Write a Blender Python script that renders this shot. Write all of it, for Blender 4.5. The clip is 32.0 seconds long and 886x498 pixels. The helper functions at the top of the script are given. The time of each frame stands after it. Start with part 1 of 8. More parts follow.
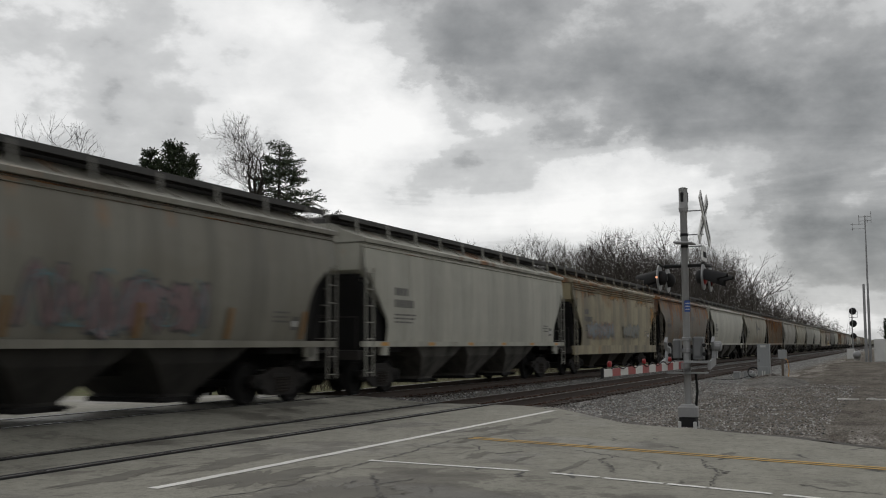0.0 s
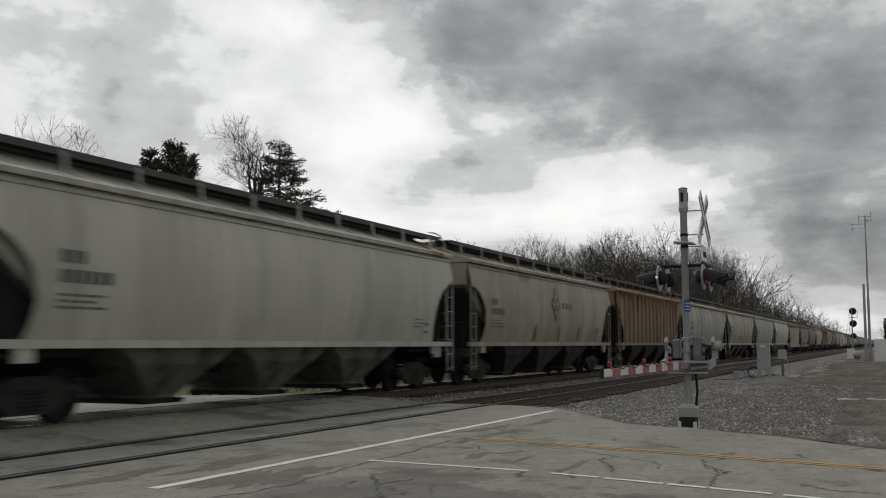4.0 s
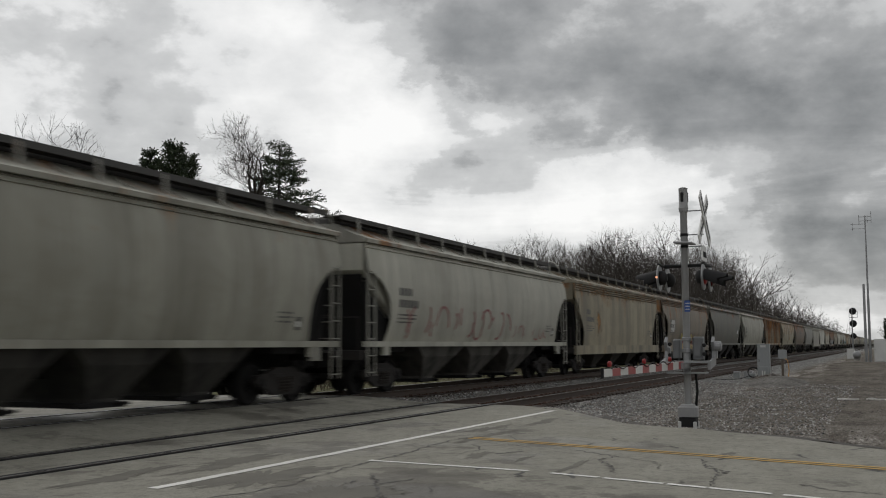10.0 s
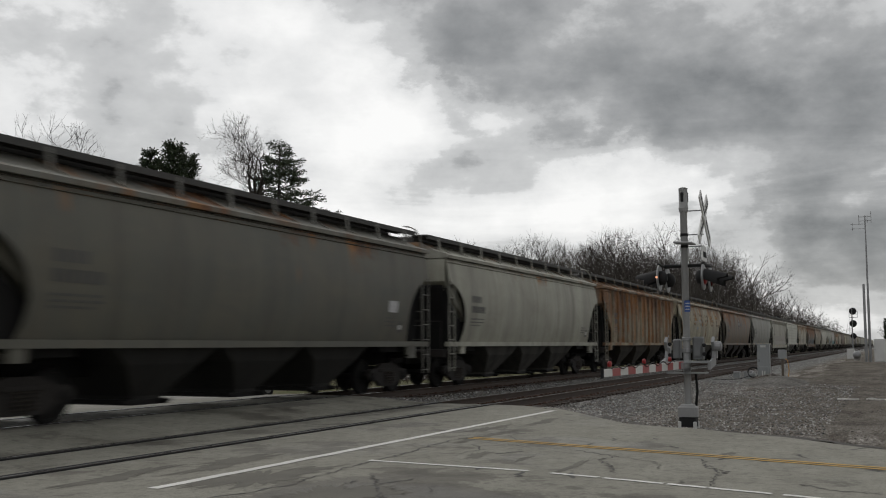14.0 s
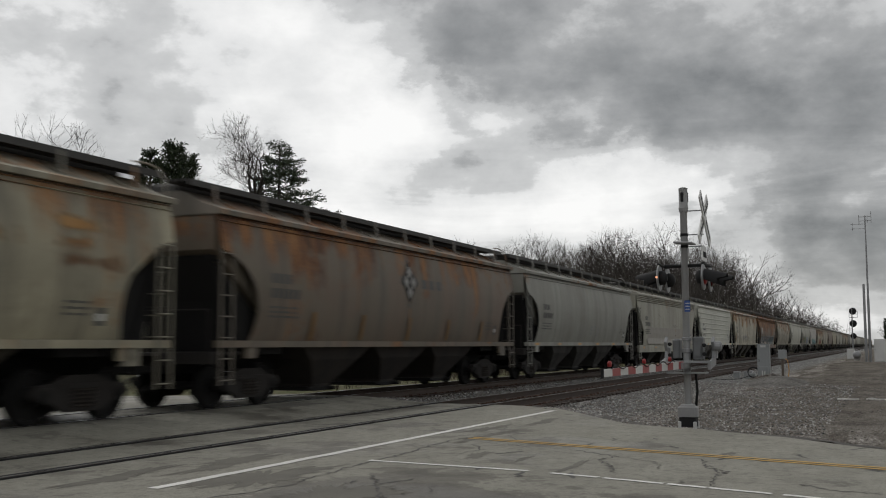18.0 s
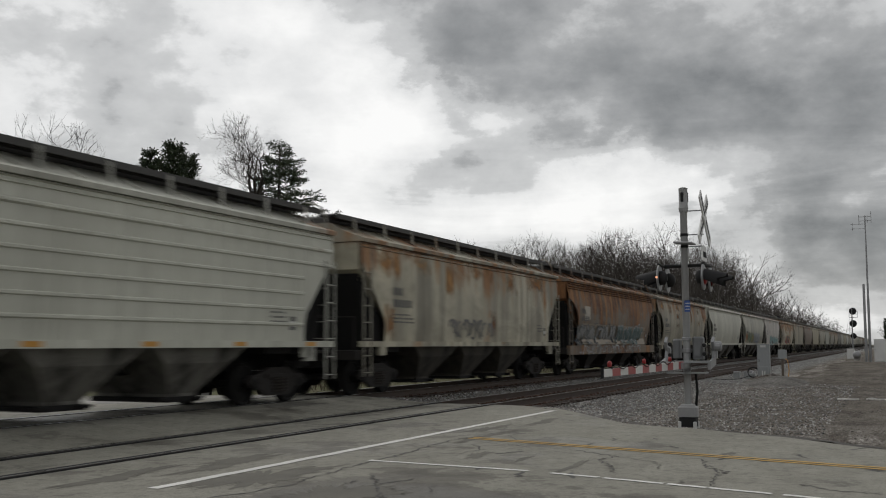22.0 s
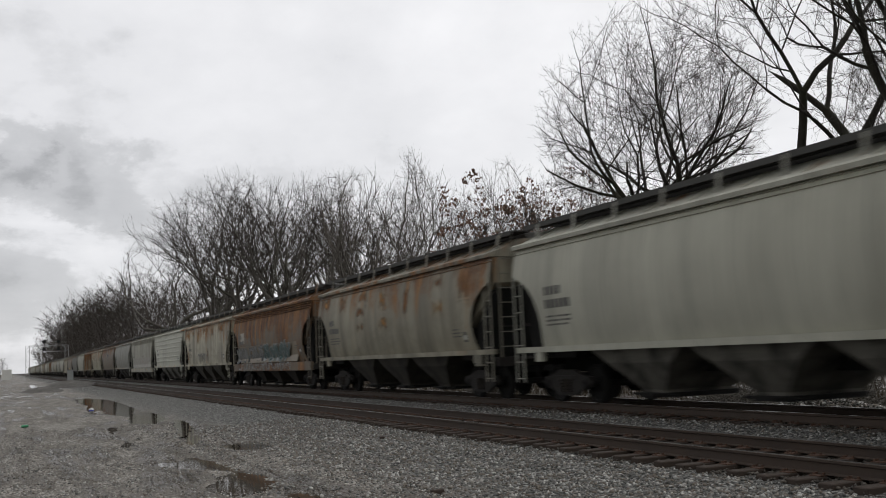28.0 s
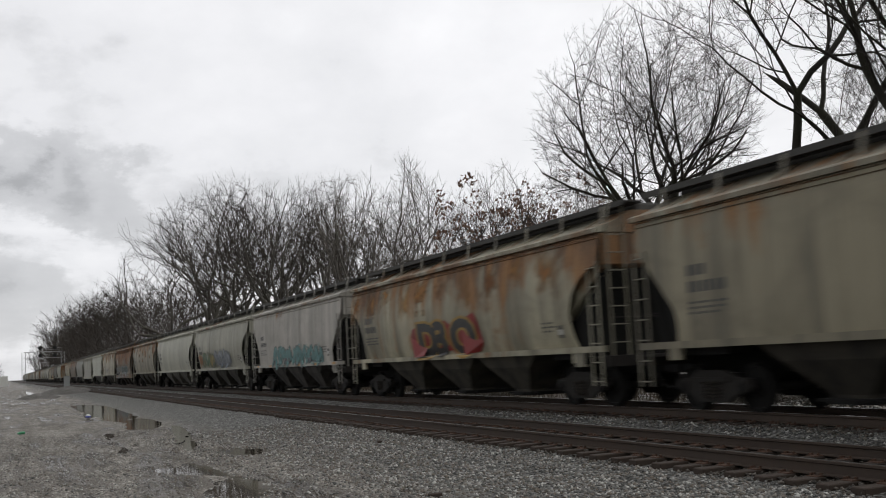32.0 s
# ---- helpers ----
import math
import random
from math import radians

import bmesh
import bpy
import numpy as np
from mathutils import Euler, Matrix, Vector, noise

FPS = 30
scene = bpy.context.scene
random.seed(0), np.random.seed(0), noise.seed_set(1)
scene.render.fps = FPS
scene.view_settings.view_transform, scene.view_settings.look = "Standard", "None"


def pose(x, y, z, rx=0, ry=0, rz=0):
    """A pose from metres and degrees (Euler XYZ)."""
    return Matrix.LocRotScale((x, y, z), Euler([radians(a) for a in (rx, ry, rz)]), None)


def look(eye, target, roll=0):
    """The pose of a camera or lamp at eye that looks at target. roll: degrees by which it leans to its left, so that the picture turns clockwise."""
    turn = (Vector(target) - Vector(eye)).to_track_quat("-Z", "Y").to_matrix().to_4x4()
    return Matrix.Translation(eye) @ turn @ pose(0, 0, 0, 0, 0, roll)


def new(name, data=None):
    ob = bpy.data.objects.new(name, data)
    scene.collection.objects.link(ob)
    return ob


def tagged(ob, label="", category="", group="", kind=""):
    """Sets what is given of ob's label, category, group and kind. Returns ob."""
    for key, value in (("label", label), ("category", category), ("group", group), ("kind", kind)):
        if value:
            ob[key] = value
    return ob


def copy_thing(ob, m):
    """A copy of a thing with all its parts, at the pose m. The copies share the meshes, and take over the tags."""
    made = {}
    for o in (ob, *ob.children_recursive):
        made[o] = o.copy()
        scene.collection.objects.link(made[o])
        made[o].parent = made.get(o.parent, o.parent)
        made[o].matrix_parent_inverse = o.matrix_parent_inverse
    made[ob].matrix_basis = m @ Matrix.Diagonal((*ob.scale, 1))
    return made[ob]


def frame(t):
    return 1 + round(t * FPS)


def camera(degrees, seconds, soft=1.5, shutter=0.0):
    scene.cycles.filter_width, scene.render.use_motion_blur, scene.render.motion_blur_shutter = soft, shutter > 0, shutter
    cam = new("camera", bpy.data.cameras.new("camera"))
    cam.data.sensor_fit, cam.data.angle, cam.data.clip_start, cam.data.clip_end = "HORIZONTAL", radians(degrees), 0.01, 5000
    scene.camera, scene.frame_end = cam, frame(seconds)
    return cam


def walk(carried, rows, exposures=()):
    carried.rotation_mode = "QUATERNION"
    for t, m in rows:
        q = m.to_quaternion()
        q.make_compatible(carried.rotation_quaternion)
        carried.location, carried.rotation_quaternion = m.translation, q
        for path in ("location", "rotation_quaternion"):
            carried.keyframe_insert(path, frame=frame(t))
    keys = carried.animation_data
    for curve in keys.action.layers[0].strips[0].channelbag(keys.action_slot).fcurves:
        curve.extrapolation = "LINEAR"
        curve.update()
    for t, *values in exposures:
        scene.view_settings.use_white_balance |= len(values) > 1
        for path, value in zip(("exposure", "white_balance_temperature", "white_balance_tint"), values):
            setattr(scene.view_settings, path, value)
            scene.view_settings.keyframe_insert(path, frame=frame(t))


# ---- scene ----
# World: the tracks run along X, the train moves towards -X; z = 0 is the rail top of the far track.
EYE = Vector((0.0, 0.0, 1.283))
NEAR_Y, FAR_Y = 9.638, 13.63          # track centre lines
NEAR_Z, FAR_Z = -0.131, 0.0            # rail tops
SPEED = 16.72                          # metres a second

cam = camera(46.97, 32.0, soft=1.0, shutter=0.5)


def aim(azimuth, pitch, lean):
    """Camera pose: compass angle from +Y towards +X, tilt up, lean to the right, in degrees."""
    a, p = radians(azimuth), radians(pitch)
    way = Vector((math.sin(a) * math.cos(p), math.cos(a) * math.cos(p), math.sin(p)))
    return look(EYE, EYE + way, -lean)


walk(cam, [(t, aim(a, p, r)) for t, a, p, r in (
    (0.0, 66.434, 5.383, 0.144), (12.0, 66.434, 5.383, 0.144), (23.8, 66.434, 5.383, 0.144), (24.0, 65.079, 5.323, 0.169),
    (24.1, 61.532, 5.15, 0.40), (24.2, 56.139, 5.06, 0.66), (24.3, 50.642, 5.03, 0.88), (24.4, 43.4, 5.05, 1.05), (24.5, 35.1, 5.10, 1.15),
    (25.0, -0.9, 5.38, 1.55), (25.5, -30.916, 5.58, 1.92), (26.0, -52.812, 5.745, 2.249), (26.5, -63.946, 5.906, 2.544),
    (27.0, -66.418, 5.964, 2.537), (27.5, -67.004, 5.941, 2.418), (28.0, -66.782, 5.933, 2.437), (28.5, -66.693, 5.953, 2.677),
    (29.0, -66.604, 5.992, 2.83), (29.5, -66.552, 6.015, 2.855), (30.0, -66.552, 6.033, 2.825), (31.0, -66.528, 6.057, 2.868), (32.0, -66.556, 6.113, 2.868))],
    exposures=[(0, 0.0), (24.0, 0.0), (24.5, 0.1), (25.5, 0.3), (26.5, 0.6), (27.0, 0.02), (28.0, 0.08), (29.5, 0.15), (32, 0.15)])


# ---- sky and sun ----
def link(tree, a, out, b, inp):
    tree.links.new(a.outputs[out], b.inputs[inp])


def math_node(tree, op, a, b=None, c=None):
    n = tree.nodes.new("ShaderNodeMath")
    n.operation = op
    for i, v in enumerate((a, b, c)):
        if v is None:
            continue
        if isinstance(v, (int, float)):
            n.inputs[i].default_value = v
        else:
            tree.links.new(v, n.inputs[i])
    return n.outputs[0]


def vmath(tree, op, a, b=None):
    n = tree.nodes.new("ShaderNodeVectorMath")
    n.operation = op
    for i, v in enumerate((a, b)):
        if v is None:
            continue
        if isinstance(v, (tuple, Vector)):
            n.inputs[i].default_value = v
        else:
            tree.links.new(v, n.inputs[i])
    return n


def ramp(tree, value, stops):
    n = tree.nodes.new("ShaderNodeValToRGB")
    el = n.color_ramp.elements
    while len(el) < len(stops):
        el.new(0.5)
    for e, (p, c) in zip(el, stops):
        e.position, e.color = p, (*c, 1) if len(c) == 3 else c
    tree.links.new(value, n.inputs[0])
    return n.outputs[0]


def noise_node(tree, vector, scale, detail=4.0, rough=0.5, distortion=0.0):
    n = tree.nodes.new("ShaderNodeTexNoise")
    n.inputs["Scale"].default_value, n.inputs["Detail"].default_value = scale, detail
    n.inputs["Roughness"].default_value, n.inputs["Distortion"].default_value = rough, distortion
    if vector is not None:
        tree.links.new(vector, n.inputs["Vector"])
    return n


def make_sky():
    """An overcast sky: broken cloud with dark bases, brighter gaps, over a dim clear sky."""
    world = bpy.data.worlds.new("overcast")
    scene.world, world.use_nodes = world, True
    t = world.node_tree
    t.nodes.clear()
    co = t.nodes.new("ShaderNodeTexCoord").outputs["Generated"]
    sep = t.nodes.new("ShaderNodeSeparateXYZ")
    t.links.new(co, sep.inputs[0])
    puff = t.nodes.new("ShaderNodeMapping")
    puff.inputs["Scale"].default_value = (1.0, 1.0, 1.7)
    t.links.new(co, puff.inputs[0])
    warp = noise_node(t, puff.outputs[0], 6.0, 8, 0.62)
    shift = vmath(t, "SCALE", vmath(t, "SUBTRACT", warp.outputs["Color"], (0.5, 0.5, 0.5)).outputs[0])
    shift.inputs["Scale"].default_value = 0.20
    bent = vmath(t, "NORMALIZE", vmath(t, "ADD", co, shift.outputs[0]).outputs[0]).outputs[0]
    calm = t.nodes.new("ShaderNodeMapRange")
    calm.inputs["From Min"].default_value, calm.inputs["From Max"].default_value = -0.6, 0.1
    calm.inputs["To Min"].default_value, calm.inputs["To Max"].default_value = 0.36, 1.0
    t.links.new(sep.outputs[0], calm.inputs["Value"])
    rough = math_node(t, "ADD", math_node(t, "MULTIPLY_ADD", noise_node(t, puff.outputs[0], 4.3, 8, 0.52).outputs[0], 0.75, -0.375),
                      math_node(t, "MULTIPLY_ADD", noise_node(t, puff.outputs[0], 11.0, 9, 0.56).outputs[0], 0.62, -0.31))
    # flat layers of cloud, seen edge-on, low over the horizon
    flat = t.nodes.new("ShaderNodeMapping")
    flat.inputs["Scale"].default_value = (2.2, 2.2, 17.0)
    t.links.new(co, flat.inputs[0])
    layer = noise_node(t, flat.outputs[0], 1.0, 7, 0.55, 0.5).outputs[0]
    near_line = t.nodes.new("ShaderNodeMapRange")
    near_line.interpolation_type = "SMOOTHSTEP"
    near_line.inputs["From Min"].default_value, near_line.inputs["From Max"].default_value = 0.30, 0.06
    t.links.new(sep.outputs[2], near_line.inputs["Value"])
    rough = math_node(t, "ADD", rough, math_node(t, "MULTIPLY", math_node(t, "MULTIPLY_ADD", layer, 1.15, -0.575), near_line.outputs[0]))
    total = math_node(t, "MULTIPLY_ADD", rough, calm.outputs[0], 0.56)
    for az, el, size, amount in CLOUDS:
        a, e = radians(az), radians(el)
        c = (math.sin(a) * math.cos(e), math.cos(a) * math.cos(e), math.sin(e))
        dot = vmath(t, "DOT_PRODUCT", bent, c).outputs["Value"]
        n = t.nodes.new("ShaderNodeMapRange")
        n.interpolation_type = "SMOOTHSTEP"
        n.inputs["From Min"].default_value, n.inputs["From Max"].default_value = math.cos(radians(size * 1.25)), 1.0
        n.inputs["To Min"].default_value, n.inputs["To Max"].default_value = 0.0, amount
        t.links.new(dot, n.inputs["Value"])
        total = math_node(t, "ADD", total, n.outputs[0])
    cloud = ramp(t, total, [(0.0, (0.10, 0.104, 0.106)), (0.14, (0.17, 0.176, 0.178)), (0.34, (0.31, 0.315, 0.316)), (0.45, (0.41, 0.414, 0.413)), (0.51, (0.55, 0.554, 0.552)),
                            (0.60, (0.62, 0.624, 0.62)), (0.66, (0.80, 0.802, 0.797)), (0.92, (1.02, 1.015, 1.0))])
    sky = t.nodes.new("ShaderNodeTexSky")
    sky.sky_type, sky.sun_disc = "NISHITA", False
    sky.sun_elevation, sky.sun_rotation = radians(SUN_EL), radians(SUN_AZ)
    dim = vmath(t, "SCALE", sky.outputs[0])
    dim.inputs["Scale"].default_value = 0.06
    mix = t.nodes.new("ShaderNodeMix")
    mix.data_type = "RGBA"
    mix.inputs["Factor"].default_value = 0.93
    t.links.new(dim.outputs[0], mix.inputs["A"])
    cool = t.nodes.new("ShaderNodeMix")
    cool.data_type, cool.blend_type = "RGBA", "MULTIPLY"
    cool.inputs["B"].default_value = (0.985, 0.985, 1.02, 1)
    t.links.new(math_node(t, "MULTIPLY_ADD", sep.outputs[0], -0.6, 0.4), cool.inputs["Factor"])
    t.links.new(cloud, cool.inputs["A"])
    t.links.new(cool.outputs["Result"], mix.inputs["B"])
    bg, out = t.nodes.new("ShaderNodeBackground"), t.nodes.new("ShaderNodeOutputWorld")
    bg.inputs["Strength"].default_value = 1.0
    t.links.new(mix.outputs["Result"], bg.inputs[0])
    t.links.new(bg.outputs[0], out.inputs[0])


SUN_AZ, SUN_EL = 25.0, 48.0
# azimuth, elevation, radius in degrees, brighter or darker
# Last entry: unseen dark patch added behind the camera to dim car sides.
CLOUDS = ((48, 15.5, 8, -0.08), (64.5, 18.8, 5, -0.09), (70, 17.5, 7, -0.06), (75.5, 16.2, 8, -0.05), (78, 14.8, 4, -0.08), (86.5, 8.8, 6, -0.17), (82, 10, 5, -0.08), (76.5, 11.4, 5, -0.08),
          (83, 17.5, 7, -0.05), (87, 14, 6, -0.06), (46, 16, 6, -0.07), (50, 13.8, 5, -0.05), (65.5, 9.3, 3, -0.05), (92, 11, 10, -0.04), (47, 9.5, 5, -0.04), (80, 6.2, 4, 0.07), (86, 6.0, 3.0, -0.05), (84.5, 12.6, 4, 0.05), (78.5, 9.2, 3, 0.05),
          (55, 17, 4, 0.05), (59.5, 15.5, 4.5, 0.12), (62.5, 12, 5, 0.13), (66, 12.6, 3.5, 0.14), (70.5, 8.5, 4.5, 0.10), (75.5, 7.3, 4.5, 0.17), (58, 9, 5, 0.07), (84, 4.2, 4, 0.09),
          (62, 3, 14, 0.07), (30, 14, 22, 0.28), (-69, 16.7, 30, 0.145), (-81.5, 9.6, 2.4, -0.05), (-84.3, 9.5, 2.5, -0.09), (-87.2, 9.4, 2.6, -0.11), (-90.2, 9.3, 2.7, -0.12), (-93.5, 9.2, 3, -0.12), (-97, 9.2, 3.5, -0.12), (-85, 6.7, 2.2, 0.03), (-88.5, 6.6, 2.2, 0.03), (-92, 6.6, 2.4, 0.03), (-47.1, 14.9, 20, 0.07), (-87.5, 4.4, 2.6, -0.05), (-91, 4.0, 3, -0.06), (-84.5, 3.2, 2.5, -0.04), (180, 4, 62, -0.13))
make_sky()
sun = new("sun", bpy.data.lights.new("sun", "SUN"))
sun.data.energy, sun.data.angle, sun.data.color = 0.8, radians(25), (1.0, 0.97, 0.93)
sun.matrix_basis = look((0, 0, 0), (-math.sin(radians(SUN_AZ)) * math.cos(radians(SUN_EL)),
                                    -math.cos(radians(SUN_AZ)) * math.cos(radians(SUN_EL)), -math.sin(radians(SUN_EL))))


# ---- materials ----
def base_material(name, rough=0.8, metal=0.0):
    m = bpy.data.materials.new(name)
    m.use_nodes = True
    t = m.node_tree
    b = t.nodes["Principled BSDF"]
    b.inputs["Roughness"].default_value, b.inputs["Metallic"].default_value = rough, metal
    return m, t, b


def bump(t, b, height, strength, distance=0.01):
    n = t.nodes.new("ShaderNodeBump")
    n.inputs["Strength"].default_value, n.inputs["Distance"].default_value = strength, distance
    t.links.new(height, n.inputs["Height"])
    t.links.new(n.outputs[0], b.inputs["Normal"])


def mixed(t, fac, a, b):
    n = t.nodes.new("ShaderNodeMix")
    n.data_type = "RGBA"
    for v, s in ((fac, "Factor"), (a, "A"), (b, "B")):
        if isinstance(v, (int, float)):
            n.inputs[s].default_value = v
        elif isinstance(v, tuple):
            n.inputs[s].default_value = (*v, 1)
        else:
            t.links.new(v, n.inputs[s])
    return n.outputs["Result"]


def coords(t, scale=(1, 1, 1), kind="Object"):
    m = t.nodes.new("ShaderNodeMapping")
    m.inputs["Scale"].default_value = scale
    t.links.new(t.nodes.new("ShaderNodeTexCoord").outputs[kind], m.inputs[0])
    return m.outputs[0]


def worn(name, col, rough=0.6, metal=0.0, vary=0.25, grain=18.0, relief=0.15, dirt=None):
    """A painted or plain surface with grain, blotches and a little relief."""
    m, t, b = base_material(name, rough, metal)
    co = coords(t)
    fine, wide = noise_node(t, co, grain, 5, 0.6), noise_node(t, co, grain * 0.09, 4, 0.55)
    dark = tuple(c * (1 - vary) for c in col)
    c = mixed(t, ramp(t, wide.outputs[0], [(0.35, (0, 0, 0)), (0.68, (1, 1, 1))]), dark, col)
    c = mixed(t, math_node(t, "MULTIPLY", fine.outputs[0], 0.45), c, dirt or tuple(x * 0.55 for x in col))
    t.links.new(c, b.inputs["Base Color"])
    t.links.new(math_node(t, "MULTIPLY_ADD", wide.outputs[0], 0.3, rough - 0.15), b.inputs["Roughness"])
    bump(t, b, fine.outputs[0], relief)
    return m


def gravel(name, tones, size, relief=0.6, wet=0.0):
    """Crushed stone: one tone a stone, gaps dark by their depth in the relief."""
    m, t, b = base_material(name, 0.85)
    co = coords(t)
    v = t.nodes.new("ShaderNodeTexVoronoi")
    v.inputs["Scale"].default_value = 1 / size
    v.inputs["Randomness"].default_value = 1.0
    t.links.new(co, v.inputs["Vector"])
    w = noise_node(t, co, 0.5, 7, 0.66, 0.5)
    one = t.nodes.new("ShaderNodeSeparateColor")
    t.links.new(v.outputs["Color"], one.inputs[0])
    stone = ramp(t, one.outputs[0], [(0, tones[0]), (0.5, tones[1]), (1, tones[2])])
    patch = ramp(t, w.outputs[0], [(0.38, (0.5, 0.47, 0.43)), (0.5, (0.8, 0.78, 0.75)), (0.66, (1.15, 1.14, 1.12))])
    mul = t.nodes.new("ShaderNodeMix")
    mul.data_type, mul.blend_type = "RGBA", "MULTIPLY"
    mul.inputs["Factor"].default_value = 1.0
    t.links.new(stone, mul.inputs["A"])
    t.links.new(patch, mul.inputs["B"])
    t.links.new(mul.outputs["Result"], b.inputs["Base Color"])
    if wet:
        t.links.new(ramp(t, w.outputs[0], [(0.3, (wet, wet, wet)), (0.55, (0.9, 0.9, 0.9))]), b.inputs["Roughness"])
    grain = noise_node(t, co, 3 / size, 3, 0.6)
    high = math_node(t, "ADD", math_node(t, "MULTIPLY", v.outputs["Distance"], -1.0), math_node(t, "MULTIPLY", grain.outputs[0], 0.4))
    bump(t, b, high, relief, size * 0.8)
    return m


def asphalt_material():
    m, t, b = base_material("worn_asphalt", 0.75)
    co = coords(t)
    wide, mid, fine = noise_node(t, co, 0.33, 6, 0.62, 0.6), noise_node(t, co, 2.2, 5, 0.6), noise_node(t, co, 70, 3, 0.7)
    sep = t.nodes.new("ShaderNodeSeparateXYZ")
    t.links.new(co, sep.inputs[0])
    across = noise_node(t, coords(t, (1.15, 1.15, 1)), 1.0, 8, 0.7, 0.3)
    # the old shoulder outside the edge line is darker and pitted
    off = math_node(t, "SUBTRACT", math_node(t, "MULTIPLY_ADD", sep.outputs[1], 0.295, 9.95), sep.outputs[0])
    verge = math_node(t, "MULTIPLY", math_node(t, "MINIMUM", math_node(t, "MAXIMUM", math_node(t, "MULTIPLY", off, 1.3), 0.0), 1.0),
                      math_node(t, "MINIMUM", math_node(t, "MAXIMUM", math_node(t, "SUBTRACT", 6.4, sep.outputs[1]), 0.0), 1.0))
    level = math_node(t, "SUBTRACT", math_node(t, "ADD", math_node(t, "MULTIPLY", wide.outputs[0], 0.5), math_node(t, "MULTIPLY", across.outputs[0], 0.5)), math_node(t, "SUBTRACT", math_node(t, "MULTIPLY", verge, 0.075), 0.022))
    patch = ramp(t, level, [(0.42, (0.075, 0.068, 0.054)), (0.44, (0.125, 0.116, 0.093)), (0.468, (0.135, 0.126, 0.102)), (0.484, (0.25, 0.242, 0.198)), (0.62, (0.305, 0.296, 0.246))])
    c = mixed(t, ramp(t, mid.outputs[0], [(0.3, (0.5, 0.5, 0.5)), (0.6, (0, 0, 0))]), patch, (0.15, 0.141, 0.114))
    c = mixed(t, ramp(t, fine.outputs[0], [(0.38, (0.0, 0.0, 0.0)), (0.66, (0.62, 0.62, 0.62))]), c, (0.10, 0.095, 0.078))
    blot = noise_node(t, co, 9.0, 6, 0.7, 0.4)
    c = mixed(t, ramp(t, blot.outputs[0], [(0.36, (0.55, 0.55, 0.55)), (0.5, (0.0, 0.0, 0.0))]), c, (0.09, 0.084, 0.068))
    t.links.new(c, b.inputs["Base Color"])
    t.links.new(ramp(t, wide.outputs[0], [(0.38, (0.5, 0.5, 0.5)), (0.5, (0.82, 0.82, 0.82))]), b.inputs["Roughness"])
    bump(t, b, math_node(t, "ADD", fine.outputs[0], blot.outputs[0]), 0.5, 0.01)
    return m


